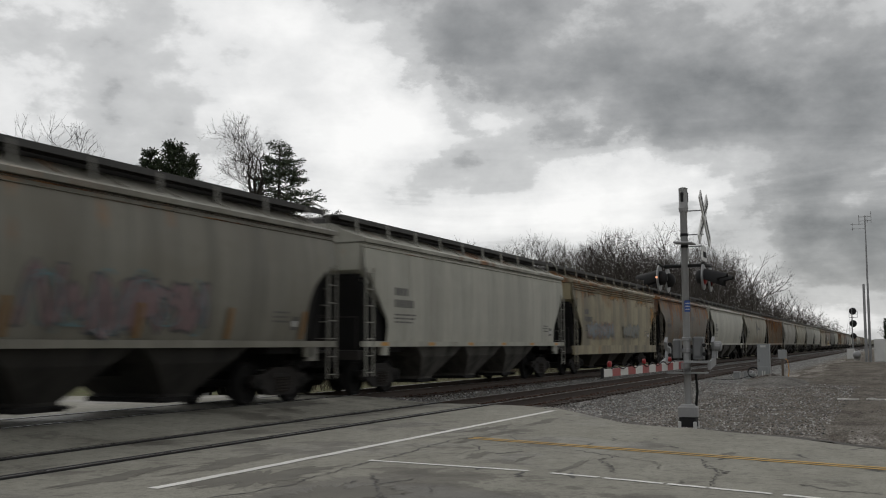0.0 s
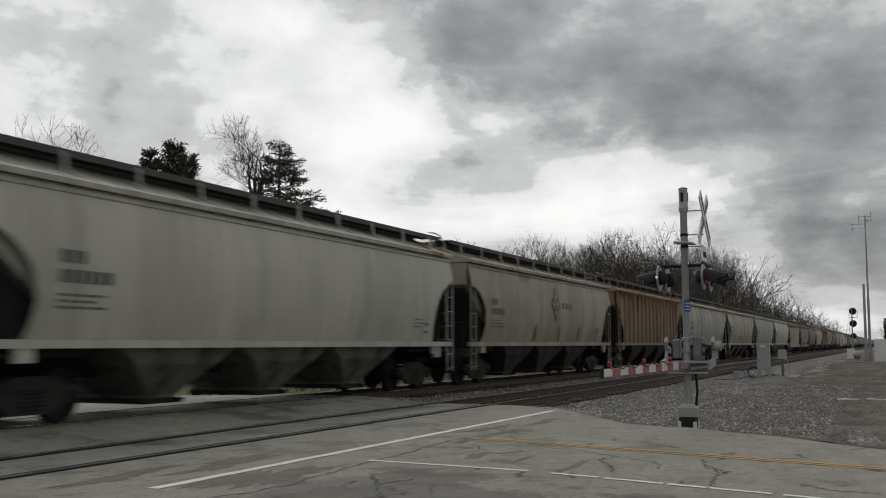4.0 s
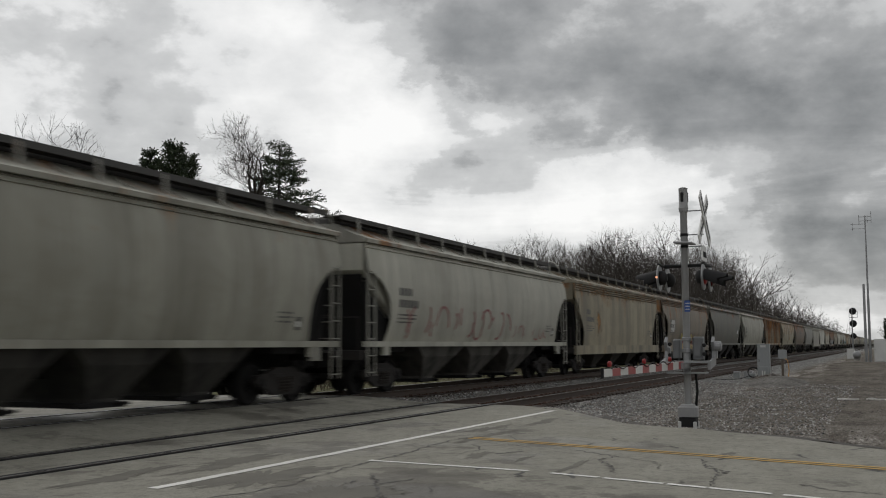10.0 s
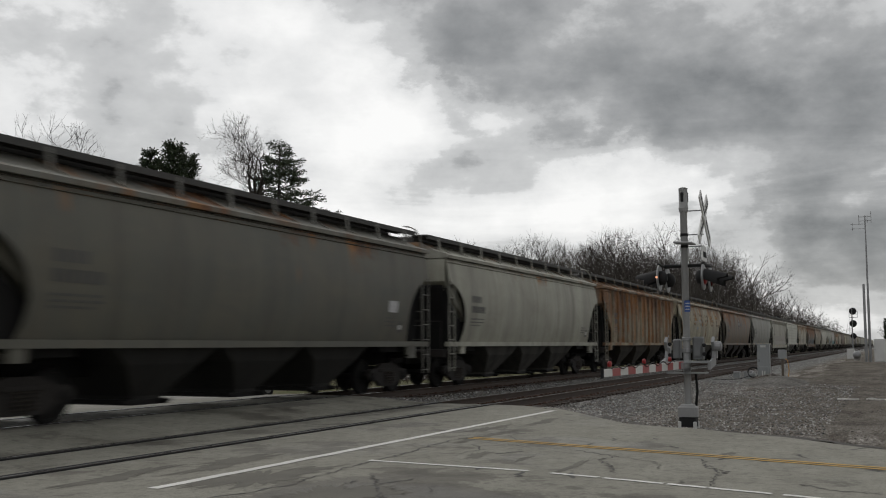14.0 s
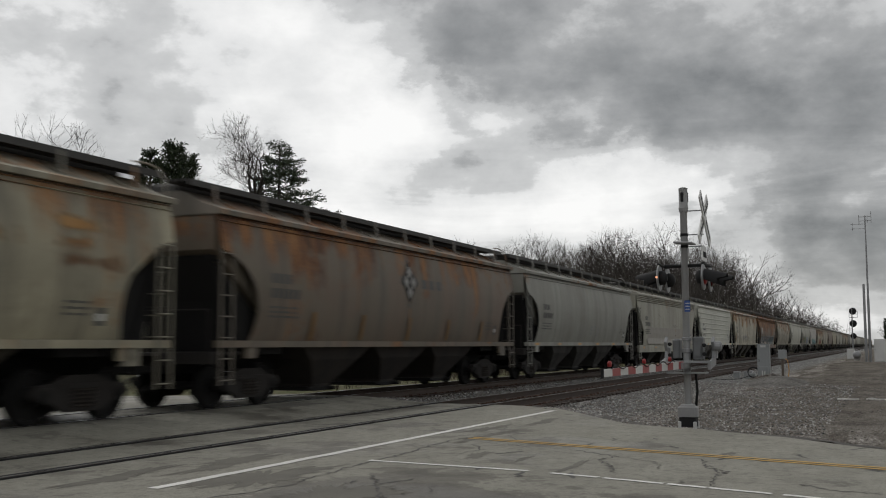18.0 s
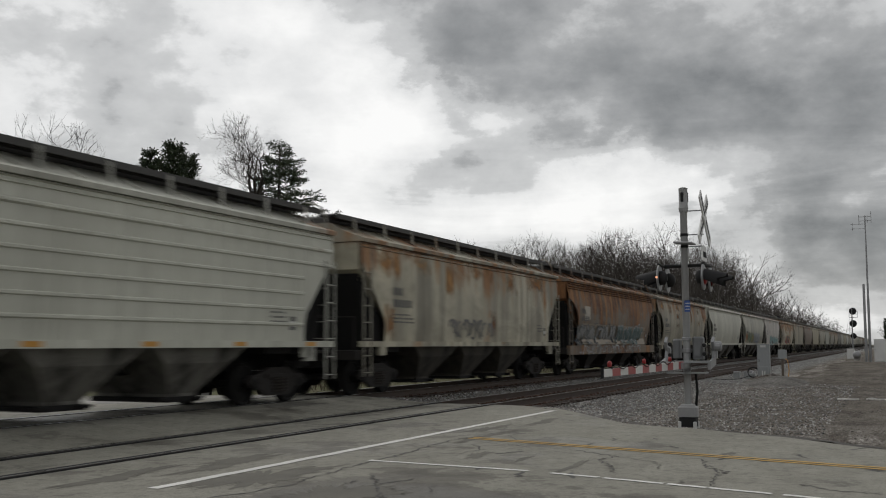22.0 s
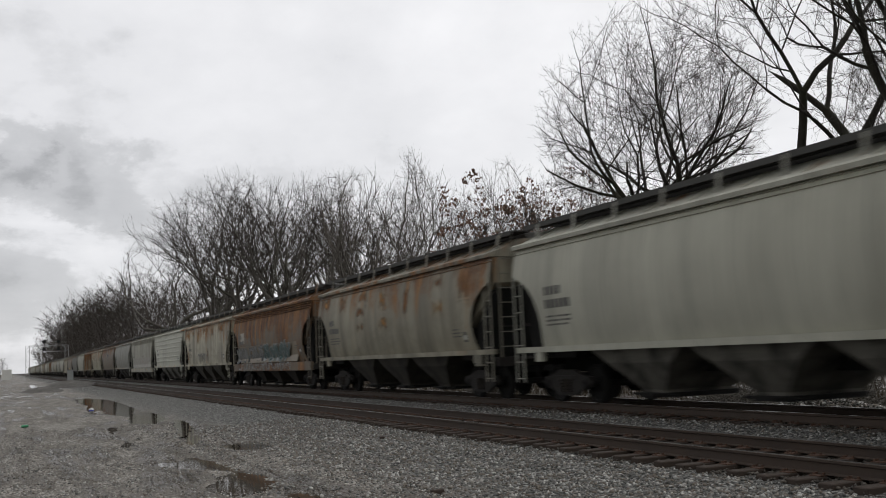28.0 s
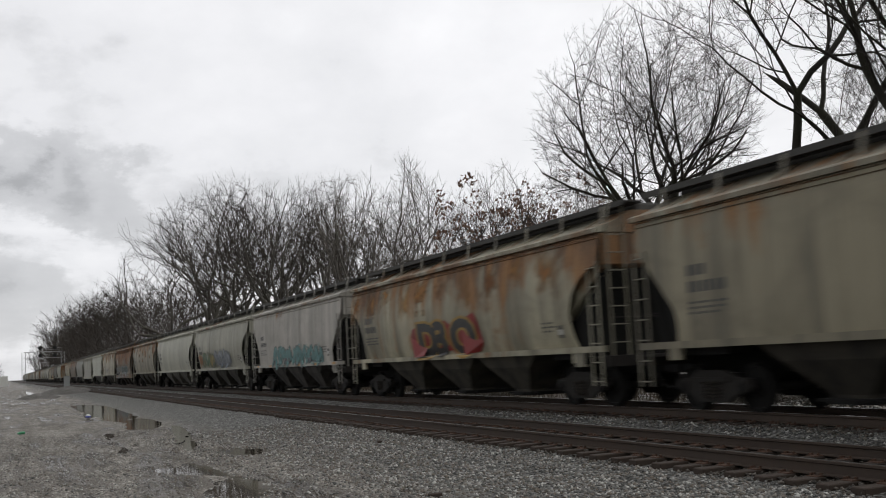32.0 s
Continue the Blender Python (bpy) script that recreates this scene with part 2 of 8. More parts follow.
def car_paint():
    """Weathered freight car paint: the object's colour, with rain streaks, grime and rust by its alpha."""
    m, t, b = base_material("freight_paint", 0.62)
    info = t.nodes.new("ShaderNodeObjectInfo")
    where = vmath(t, "ADD", t.nodes.new("ShaderNodeTexCoord").outputs["Object"])
    spread = t.nodes.new("ShaderNodeCombineXYZ")
    t.links.new(math_node(t, "MULTIPLY", info.outputs["Random"], 60.0), spread.inputs[0])
    t.links.new(spread.outputs[0], where.inputs[1])
    co = where.outputs[0]

    def scaled(v):
        n = t.nodes.new("ShaderNodeMapping")
        n.inputs["Scale"].default_value = v
        t.links.new(co, n.inputs[0])
        return n.outputs[0]

    streak = noise_node(t, scaled((0.9, 0.6, 0.07)), 1.0, 6, 0.62, 0.35)
    thin = noise_node(t, scaled((9.0, 4.0, 0.35)), 1.0, 4, 0.6, 0.2)
    blot = noise_node(t, scaled((0.5, 0.5, 0.7)), 1.0, 6, 0.65, 0.8)
    fine = noise_node(t, scaled((26, 26, 26)), 1.0, 3, 0.6)
    sep = t.nodes.new("ShaderNodeSeparateXYZ")
    t.links.new(co, sep.inputs[0])
    pace = math_node(t, "DIVIDE", sep.outputs[0], 1.52)
    tone = t.nodes.new("ShaderNodeTexWhiteNoise")
    tone.noise_dimensions = "1D"
    t.links.new(math_node(t, "FLOOR", pace), tone.inputs["W"])
    seam = math_node(t, "LESS_THAN", math_node(t, "ABSOLUTE", math_node(t, "SUBTRACT", math_node(t, "FRACT", pace), 0.5)), 0.009)
    # clean cars carry little dirt, rusty ones a lot
    soil = math_node(t, "MINIMUM", math_node(t, "MULTIPLY_ADD", info.outputs["Alpha"], 4.0, 0.14), 1.0)
    c = mixed(t, math_node(t, "MULTIPLY", tone.outputs["Value"], 0.16), info.outputs["Color"], (0.14, 0.132, 0.12))
    c = mixed(t, math_node(t, "MULTIPLY", seam, 0.4), c, (0.07, 0.063, 0.055))
    c = mixed(t, math_node(t, "MULTIPLY", soil, ramp(t, streak.outputs[0], [(0.36, (0.68, 0.68, 0.68)), (0.55, (0, 0, 0))])), c, (0.085, 0.08, 0.071))
    c = mixed(t, ramp(t, thin.outputs[0], [(0.34, (0.25, 0.25, 0.25)), (0.56, (0, 0, 0))]), c, (0.16, 0.145, 0.12))
    c = mixed(t, math_node(t, "MULTIPLY", soil, ramp(t, blot.outputs[0], [(0.36, (0.52, 0.52, 0.52)), (0.58, (0, 0, 0))])), c, (0.15, 0.135, 0.105))
    rain = noise_node(t, scaled((2.1, 1.0, 0.10)), 1.0, 5, 0.6, 0.3)
    c = mixed(t, math_node(t, "MULTIPLY", soil, ramp(t, rain.outputs[0], [(0.36, (0.42, 0.42, 0.42)), (0.46, (0, 0, 0))])), c, (0.055, 0.053, 0.048))
    # rust spreads where blotches and streaks meet; alpha says how much of it there is
    drip = noise_node(t, scaled((2.6, 1.0, 0.22)), 1.0, 7, 0.66, 0.25)
    eave = math_node(t, "MULTIPLY", math_node(t, "MINIMUM", math_node(t, "MAXIMUM", math_node(t, "SUBTRACT", sep.outputs[2], 2.5), 0.0), 1.4), 0.10)
    field = math_node(t, "ADD", math_node(t, "ADD", math_node(t, "MULTIPLY", blot.outputs[0], 0.42), eave),
                      math_node(t, "ADD", math_node(t, "MULTIPLY", streak.outputs[0], 0.2), math_node(t, "MULTIPLY", drip.outputs[0], 0.42)))
    # each welded panel rusts at its own pace
    field = math_node(t, "ADD", field, math_node(t, "MULTIPLY_ADD", tone.outputs["Value"], 0.11, -0.055))
    edge = math_node(t, "SUBTRACT", 0.74, math_node(t, "MULTIPLY", info.outputs["Alpha"], 0.40))
    mask = math_node(t, "MULTIPLY", math_node(t, "SUBTRACT", field, edge), 9.0)
    mask = math_node(t, "MINIMUM", math_node(t, "MAXIMUM", mask, 0.0), 0.85)
    rust = ramp(t, math_node(t, "ADD", math_node(t, "MULTIPLY", drip.outputs[0], 0.8), math_node(t, "MULTIPLY_ADD", fine.outputs[0], 0.3, math_node(t, "MULTIPLY", thin.outputs[0], 0.2))),
                [(0.55, (0.04, 0.017, 0.009)), (0.63, (0.115, 0.043, 0.018)), (0.69, (0.23, 0.096, 0.032)), (0.76, (0.33, 0.155, 0.053)), (0.86, (0.36, 0.21, 0.10))])
    c = mixed(t, mask, c, rust)
    warm = t.nodes.new("ShaderNodeMix")
    warm.data_type, warm.blend_type = "RGBA", "MULTIPLY"
    warm.inputs["Factor"].default_value, warm.inputs["B"].default_value = 1.0, (1.03, 1.02, 0.93, 1)
    t.links.new(c, warm.inputs["A"])
    t.links.new(warm.outputs["Result"], b.inputs["Base Color"])
    t.links.new(math_node(t, "MULTIPLY_ADD", mask, 0.25, 0.6), b.inputs["Roughness"])
    bump(t, b, math_node(t, "ADD", fine.outputs[0], math_node(t, "MULTIPLY", mask, 1.2)), 0.12, 0.006)
    return m


def shaded_grimy_sheet():
    """Slope sheets under a car: its colour, dulled by brake dust and painted-in shade."""
    m, t, b = base_material("shaded_grimy_slope_sheet", 0.9)
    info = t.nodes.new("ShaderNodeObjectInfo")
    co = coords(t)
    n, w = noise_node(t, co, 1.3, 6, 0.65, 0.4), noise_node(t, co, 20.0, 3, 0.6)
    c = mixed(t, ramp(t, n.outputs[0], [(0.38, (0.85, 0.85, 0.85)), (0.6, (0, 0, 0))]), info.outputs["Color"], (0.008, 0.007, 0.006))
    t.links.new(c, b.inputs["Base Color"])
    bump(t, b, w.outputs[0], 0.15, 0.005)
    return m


def spray_paint():
    """Paint sprayed on a car side: the object's colour, thin and patchy."""
    m, t, b = base_material("spray_paint", 0.5)
    info = t.nodes.new("ShaderNodeObjectInfo")
    co = coords(t)
    n, w = noise_node(t, co, 3.0, 6, 0.65), noise_node(t, co, 25.0, 3, 0.6)
    c = mixed(t, ramp(t, n.outputs[0], [(0.3, (0.34, 0.34, 0.34)), (0.6, (0, 0, 0))]), info.outputs["Color"], (0.085, 0.077, 0.065))
    c = mixed(t, math_node(t, "MULTIPLY", w.outputs[0], 0.15), c, (0.06, 0.055, 0.05))
    t.links.new(c, b.inputs["Base Color"])
    bump(t, b, w.outputs[0], 0.1, 0.004)
    return m


def rust_bloom():
    """A rust stain with ragged, faded edges that lies over the paint."""
    m, t, b = base_material("rust_bloom", 0.85)
    tex = t.nodes.new("ShaderNodeTexCoord")
    info = t.nodes.new("ShaderNodeObjectInfo")
    sep = t.nodes.new("ShaderNodeSeparateXYZ")
    t.links.new(tex.outputs["Generated"], sep.inputs[0])
    co = coords(t, (1.6, 1.0, 0.9))
    n, f = noise_node(t, co, 1.6, 7, 0.66, 0.6), noise_node(t, coords(t, (3.0, 1.0, 0.5)), 2.2, 6, 0.65, 0.2)

    def rim(v):
        return math_node(t, "MINIMUM", v, math_node(t, "SUBTRACT", 1.0, v))
    inner = math_node(t, "MINIMUM", math_node(t, "MULTIPLY", rim(sep.outputs[0]), 1.5), math_node(t, "MULTIPLY", rim(sep.outputs[2]), 1.35))
    inner = math_node(t, "MINIMUM", inner, 0.62)
    cover = math_node(t, "ADD", inner, math_node(t, "MULTIPLY_ADD", n.outputs[0], 2.3, -1.36))
    cover = math_node(t, "ADD", cover, math_node(t, "MULTIPLY_ADD", f.outputs[0], 1.1, -0.55))
    t.links.new(math_node(t, "MINIMUM", math_node(t, "MAXIMUM", math_node(t, "MULTIPLY", cover, 1.5), 0.0), 0.8), b.inputs["Alpha"])
    tone = math_node(t, "ADD", math_node(t, "MULTIPLY", info.outputs["Random"], 0.45), math_node(t, "MULTIPLY", f.outputs[0], 0.55))
    t.links.new(ramp(t, tone, [(0.25, (0.17, 0.07, 0.026)), (0.45, (0.31, 0.145, 0.048)), (0.62, (0.43, 0.225, 0.075)), (0.85, (0.50, 0.32, 0.14))]), b.inputs["Base Color"])
    return m


def glow(name, col, strength):
    m, t, b = base_material(name, 0.35)
    b.inputs["Base Color"].default_value = (*col, 1)
    b.inputs["Emission Color"].default_value = (*col, 1)
    b.inputs["Emission Strength"].default_value = strength
    return m


def bark(name, col, moss=0.0):
    m, t, b = base_material(name, 0.9)
    co = coords(t, (1, 1, 0.25))
    n, w = noise_node(t, co, 14, 5, 0.65), noise_node(t, co, 0.8, 3, 0.5)
    c = mixed(t, ramp(t, n.outputs[0], [(0.35, (0, 0, 0)), (0.65, (1, 1, 1))]), tuple(x * 0.5 for x in col), col)
    if moss:
        c = mixed(t, ramp(t, w.outputs[0], [(0.45, (0, 0, 0)), (0.7, (moss, moss, moss))]), c, (0.05, 0.06, 0.02))
    t.links.new(c, b.inputs["Base Color"])
    bump(t, b, n.outputs[0], 0.5, 0.02)
    return m


def leaf_material(name, a, b_):
    m, t, b = base_material(name, 0.7)
    g = t.nodes.new("ShaderNodeNewGeometry")
    t.links.new(ramp(t, g.outputs["Random Per Island"], [(0, a), (1, b_)]), b.inputs["Base Color"])
    return m


def water_material():
    m, t, b = base_material("puddle_water", 0.04)
    co = coords(t)
    t.links.new(mixed(t, noise_node(t, co, 1.5, 4, 0.6).outputs[0], (0.045, 0.038, 0.03), (0.10, 0.085, 0.068)), b.inputs["Base Color"])
    b.inputs["IOR"].default_value = 1.333
    bump(t, b, noise_node(t, co, 6, 2, 0.5).outputs[0], 0.02, 0.01)
    return m


def stone_material(name, tones):
    m, t, b = base_material(name, 0.88)
    g = t.nodes.new("ShaderNodeNewGeometry")
    c = ramp(t, g.outputs["Random Per Island"], [(i / (len(tones) - 1), c) for i, c in enumerate(tones)])
    n = noise_node(t, coords(t), 60, 4, 0.6)
    c = mixed(t, math_node(t, "MULTIPLY", n.outputs[0], 0.6), c, (0.05, 0.047, 0.043))
    t.links.new(c, b.inputs["Base Color"])
    bump(t, b, n.outputs[0], 0.3, 0.006)
    return m


def ground_material():
    """Railway ground: ballast round the tracks, wet gravel and mud on the lot, dry grass beyond."""
    m, t, b = base_material("railway_ground", 0.85)
    co = coords(t)
    sep = t.nodes.new("ShaderNodeSeparateXYZ")
    t.links.new(co, sep.inputs[0])
    x, y = sep.outputs[0], sep.outputs[1]
    wide, mid, fine = noise_node(t, co, 0.22, 6, 0.62, 0.4), noise_node(t, co, 1.4, 6, 0.65, 0.3), noise_node(t, co, 32, 4, 0.65)
    long = noise_node(t, coords(t, (0.16, 1.5, 1)), 1.0, 5, 0.6, 0.3)
    wob = math_node(t, "MULTIPLY_ADD", mid.outputs[0], 2.4, -1.2)

    def step(value, a, c):
        n = t.nodes.new("ShaderNodeMapRange")
        n.interpolation_type = "SMOOTHSTEP"
        n.inputs["From Min"].default_value, n.inputs["From Max"].default_value = a, c
        t.links.new(value, n.inputs["Value"])
        return n.outputs[0]

    def stones(size, tones):
        v = t.nodes.new("ShaderNodeTexVoronoi")
        v.inputs["Scale"].default_value = 1 / size
        t.links.new(co, v.inputs["Vector"])
        one = t.nodes.new("ShaderNodeSeparateColor")
        t.links.new(v.outputs["Color"], one.inputs[0])
        return ramp(t, one.outputs[0], [(0, tones[0]), (0.5, tones[1]), (0.85, tones[2]), (1, tones[3])]), v.outputs["Distance"]

    big, big_d = stones(0.05, ((0.064, 0.064, 0.061), (0.172, 0.169, 0.16), (0.298, 0.293, 0.277), (0.6, 0.595, 0.565)))
    small, small_d = stones(0.035, ((0.10, 0.092, 0.082), (0.25, 0.234, 0.21), (0.39, 0.37, 0.34), (0.66, 0.64, 0.60)))
    mud = mixed(t, fine.outputs[0], (0.05, 0.041, 0.032), (0.15, 0.128, 0.103))
    rut = math_node(t, "ADD", math_node(t, "MULTIPLY", long.outputs[0], 0.6), math_node(t, "MULTIPLY", wide.outputs[0], 0.4))
    muddy = ramp(t, rut, [(0.465, (0.95, 0.95, 0.95)), (0.495, (0.7, 0.7, 0.7)), (0.53, (0.05, 0.05, 0.05))])
    lot = mixed(t, muddy, small, mud)
    grass = mixed(t, ramp(t, mid.outputs[0], [(0.35, (0, 0, 0)), (0.65, (1, 1, 1))]), (0.12, 0.10, 0.055), (0.085, 0.10, 0.035))
    east = math_node(t, "MULTIPLY", step(x, 19.0, 24.0), math_node(t, "SUBTRACT", 1.0, step(math_node(t, "ADD", y, wob), 3.2, 4.8)))
    earth = mixed(t, math_node(t, "ADD", math_node(t, "MULTIPLY", mid.outputs[0], 0.6), math_node(t, "MULTIPLY", fine.outputs[0], 0.4)), (0.045, 0.039, 0.032), (0.20, 0.178, 0.148))
    lot = mixed(t, math_node(t, "MULTIPLY", east, 0.78), lot, earth)
    blotch = t.nodes.new("ShaderNodeMix")
    blotch.data_type, blotch.blend_type = "RGBA", "MULTIPLY"
    blotch.inputs["Factor"].default_value = 1.0
    t.links.new(lot, blotch.inputs["A"])
    t.links.new(ramp(t, noise_node(t, coords(t, (0.55, 0.9, 1)), 1.0, 7, 0.68, 0.5).outputs[0], [(0.36, (0.52, 0.49, 0.45)), (0.5, (0.95, 0.93, 0.9)), (0.66, (1.2, 1.19, 1.17))]), blotch.inputs["B"])
    lot = blotch.outputs["Result"]
    yw = math_node(t, "ADD", y, wob)
    bed = math_node(t, "MULTIPLY", step(yw, 4.9, 6.3), math_node(t, "SUBTRACT", 1.0, step(yw, 16.6, 18.2)))
    c = mixed(t, bed, lot, big)
    # oil and rust stain the stones between the rails
    for middle in (NEAR_Y, FAR_Y):
        stain = math_node(t, "SUBTRACT", 1.0, step(math_node(t, "ABSOLUTE", math_node(t, "SUBTRACT", y, middle)), 0.75, 1.45))
        c = mixed(t, math_node(t, "MULTIPLY", stain, 0.75), c, mixed(t, fine.outputs[0], (0.025, 0.02, 0.016), (0.09, 0.07, 0.055)))
    grass = mixed(t, step(x, 0.0, 6.0), mixed(t, mid.outputs[0], (0.035, 0.028, 0.02), (0.085, 0.066, 0.046)), grass)
    west = math_node(t, "MULTIPLY", math_node(t, "SUBTRACT", 1.0, step(x, 0.0, 6.0)), step(yw, 15.6, 17.0))
    c = mixed(t, math_node(t, "MAXIMUM", step(yw, 18.5, 21.0), west), c, grass)
    t.links.new(c, b.inputs["Base Color"])
    dry = math_node(t, "MAXIMUM", bed, step(x, 0.0, 6.0))
    t.links.new(mixed(t, dry, (0.5, 0.5, 0.5), (0.22, 0.22, 0.22)), b.inputs["Specular IOR Level"])
    wet = ramp(t, rut, [(0.43, (0.16, 0.16, 0.16)), (0.52, (0.8, 0.8, 0.8))])
    t.links.new(mixed(t, dry, wet, (0.88, 0.88, 0.88)), b.inputs["Roughness"])
    high = math_node(t, "ADD", math_node(t, "MULTIPLY", math_node(t, "MULTIPLY", big_d, -1.0), math_node(t, "MULTIPLY", bed, 2.0)), math_node(t, "MULTIPLY", small_d, -1.0))
    high = math_node(t, "ADD", high, math_node(t, "ADD", math_node(t, "MULTIPLY", fine.outputs[0], 0.4), math_node(t, "MULTIPLY", mid.outputs[0], 2.0)))
    bump(t, b, high, 1.0, 0.045)
    return m


GROUND = ground_material()
SHEET = shaded_grimy_sheet()
PAINT, SPRAY, ASPHALT, BLOOM = car_paint(), spray_paint(), asphalt_material(), rust_bloom()
LOT = gravel("wet_gravel", ((0.05, 0.047, 0.042), (0.11, 0.104, 0.095), (0.20, 0.19, 0.178)), 0.05, 0.9)
DARKSTONES = stone_material("stained_stone", ((0.04, 0.035, 0.03), (0.08, 0.068, 0.056), (0.13, 0.11, 0.09), (0.20, 0.185, 0.165)))
EARTHSTONES = stone_material("earthy_stone", ((0.065, 0.057, 0.047), (0.13, 0.115, 0.097), (0.19, 0.17, 0.145), (0.34, 0.32, 0.285), (0.10, 0.088, 0.074)))
STONES = stone_material("loose_stone", ((0.078, 0.079, 0.076), (0.169, 0.169, 0.162), (0.247, 0.245, 0.233), (0.351, 0.347, 0.328), (0.759, 0.750, 0.713), (0.241, 0.213, 0.178), (0.184, 0.152, 0.124), (0.345, 0.310, 0.270), (0.144, 0.143, 0.140)))
RAIL = worn("rusty_rail", (0.07, 0.047, 0.034), 0.75, vary=0.3)
RAIL_TOP = worn("polished_rail", (0.35, 0.35, 0.36), 0.3, 1.0, vary=0.15, relief=0.03)
TIE = worn("creosoted_wood", (0.082, 0.055, 0.04), 0.9, vary=0.55, grain=22, relief=0.5, dirt=(0.03, 0.024, 0.02))
PLATE = worn("rusty_plate", (0.12, 0.062, 0.038), 0.85, vary=0.35)
DIRTYWHITE = worn("dirty_white", (0.40, 0.39, 0.36), 0.6, vary=0.35, grain=6)
# grime, painted darker still to carry the shade under the train
SHADED_GRIME = worn("shaded_underframe_grime", (0.0065, 0.0058, 0.005), 0.95, vary=0.35, grain=10)
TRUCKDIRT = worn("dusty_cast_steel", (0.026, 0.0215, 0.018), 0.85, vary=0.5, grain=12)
SPRING = worn("coil_spring_steel", (0.05, 0.04, 0.032), 0.7, vary=0.3)
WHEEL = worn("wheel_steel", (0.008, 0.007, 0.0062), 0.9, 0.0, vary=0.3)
WALKWAY = worn("weathered_walkway", (0.085, 0.083, 0.078), 0.8, 0.1, vary=0.3)
GALV = worn("galvanised_steel", (0.33, 0.335, 0.335), 0.5, 0.35, vary=0.2, grain=12, relief=0.05)
ALU = worn("aluminium_mast", (0.36, 0.362, 0.355), 0.5, 0.2, vary=0.15, grain=8, relief=0.04)
MACHINE = worn("dark_grey_casting", (0.17, 0.175, 0.175), 0.55, 0.1, vary=0.2, grain=9, relief=0.05)
CABINET = worn("grey_cabinet", (0.32, 0.335, 0.33), 0.55, vary=0.12, grain=8, relief=0.04)
WHITE = worn("white_paint", (0.66, 0.66, 0.63), 0.5, vary=0.1, grain=9, relief=0.04)
BLACK = worn("black_paint", (0.010, 0.010, 0.0105), 0.8, vary=0.2)
RED = worn("red_sheeting", (0.36, 0.05, 0.045), 0.45, vary=0.15)
ROADWHITE = worn("worn_white_line", (0.80, 0.79, 0.75), 0.7, vary=0.22, grain=6, dirt=(0.36, 0.35, 0.32))
ROADYELLOW = worn("worn_yellow_line", (0.60, 0.35, 0.05), 0.7, vary=0.25, grain=6, dirt=(0.28, 0.19, 0.08))
PATCH = worn("dark_old_asphalt", (0.155, 0.147, 0.122), 0.9, vary=0.3, grain=26, relief=0.5, dirt=(0.085, 0.08, 0.066))
MUD = worn("dark_mud", (0.075, 0.064, 0.052), 0.8, vary=0.45, grain=14, relief=0.6, dirt=(0.035, 0.03, 0.025))
CRACK = worn("tar_crack", (0.06, 0.056, 0.05), 0.7)
STENCIL = worn("faded_black_lettering", (0.05, 0.05, 0.052), 0.6, vary=0.2)
TEXTBAR = worn("stencil_paint", (0.10, 0.098, 0.092), 0.6, vary=0.2)
REFLECT = worn("yellow_reflector", (0.62, 0.30, 0.04), 0.4, vary=0.15)
FADED = worn("faded_orange_sheeting", (0.30, 0.155, 0.04), 0.6, vary=0.35, grain=5, dirt=(0.12, 0.09, 0.06))
CONCRETE = worn("concrete", (0.36, 0.35, 0.32), 0.85, vary=0.25, grain=10)
RUBBER = worn("black_rubber", (0.012, 0.012, 0.012), 0.85)
WOOD = worn("grey_wood", (0.17, 0.14, 0.11), 0.85, vary=0.3)
GLASS_DARK = worn("dark_glass", (0.02, 0.022, 0.025), 0.12, vary=0.1, relief=0.0)
LAMP_RED = glow("lit_red_lamp", (1.0, 0.40, 0.22), 1.0)
SIGN = worn("sign_white", (0.80, 0.80, 0.77), 0.5, vary=0.08, grain=9, relief=0.03)
LENS_LIT = glow("lit_red_lens", (0.22, 0.01, 0.01), 0.07)
LENS_RED = worn("red_lens", (0.10, 0.008, 0.008), 0.25, vary=0.1, relief=0.0)
GATE_RED = glow("gate_lamp", (0.22, 0.012, 0.012), 0.02)
BARK = bark("bark", (0.04, 0.034, 0.028), 0.4)
TWIG = bark("twig_bark", (0.125, 0.11, 0.094))
GREYBARK = bark("grey_bark", (0.115, 0.104, 0.092), 0.3)
DARKTWIG = bark("dark_twig_bark", (0.06, 0.05, 0.042))
UNDERGROWTH = bark("dry_stems", (0.10, 0.078, 0.055))
PALEBARK = bark("pale_bark", (0.17, 0.155, 0.135))
NEEDLES = leaf_material("dark_needles", (0.018, 0.03, 0.014), (0.05, 0.068, 0.03))
DEADLEAF = leaf_material("dead_leaves", (0.10, 0.05, 0.03), (0.17, 0.095, 0.06))
WATER = water_material()


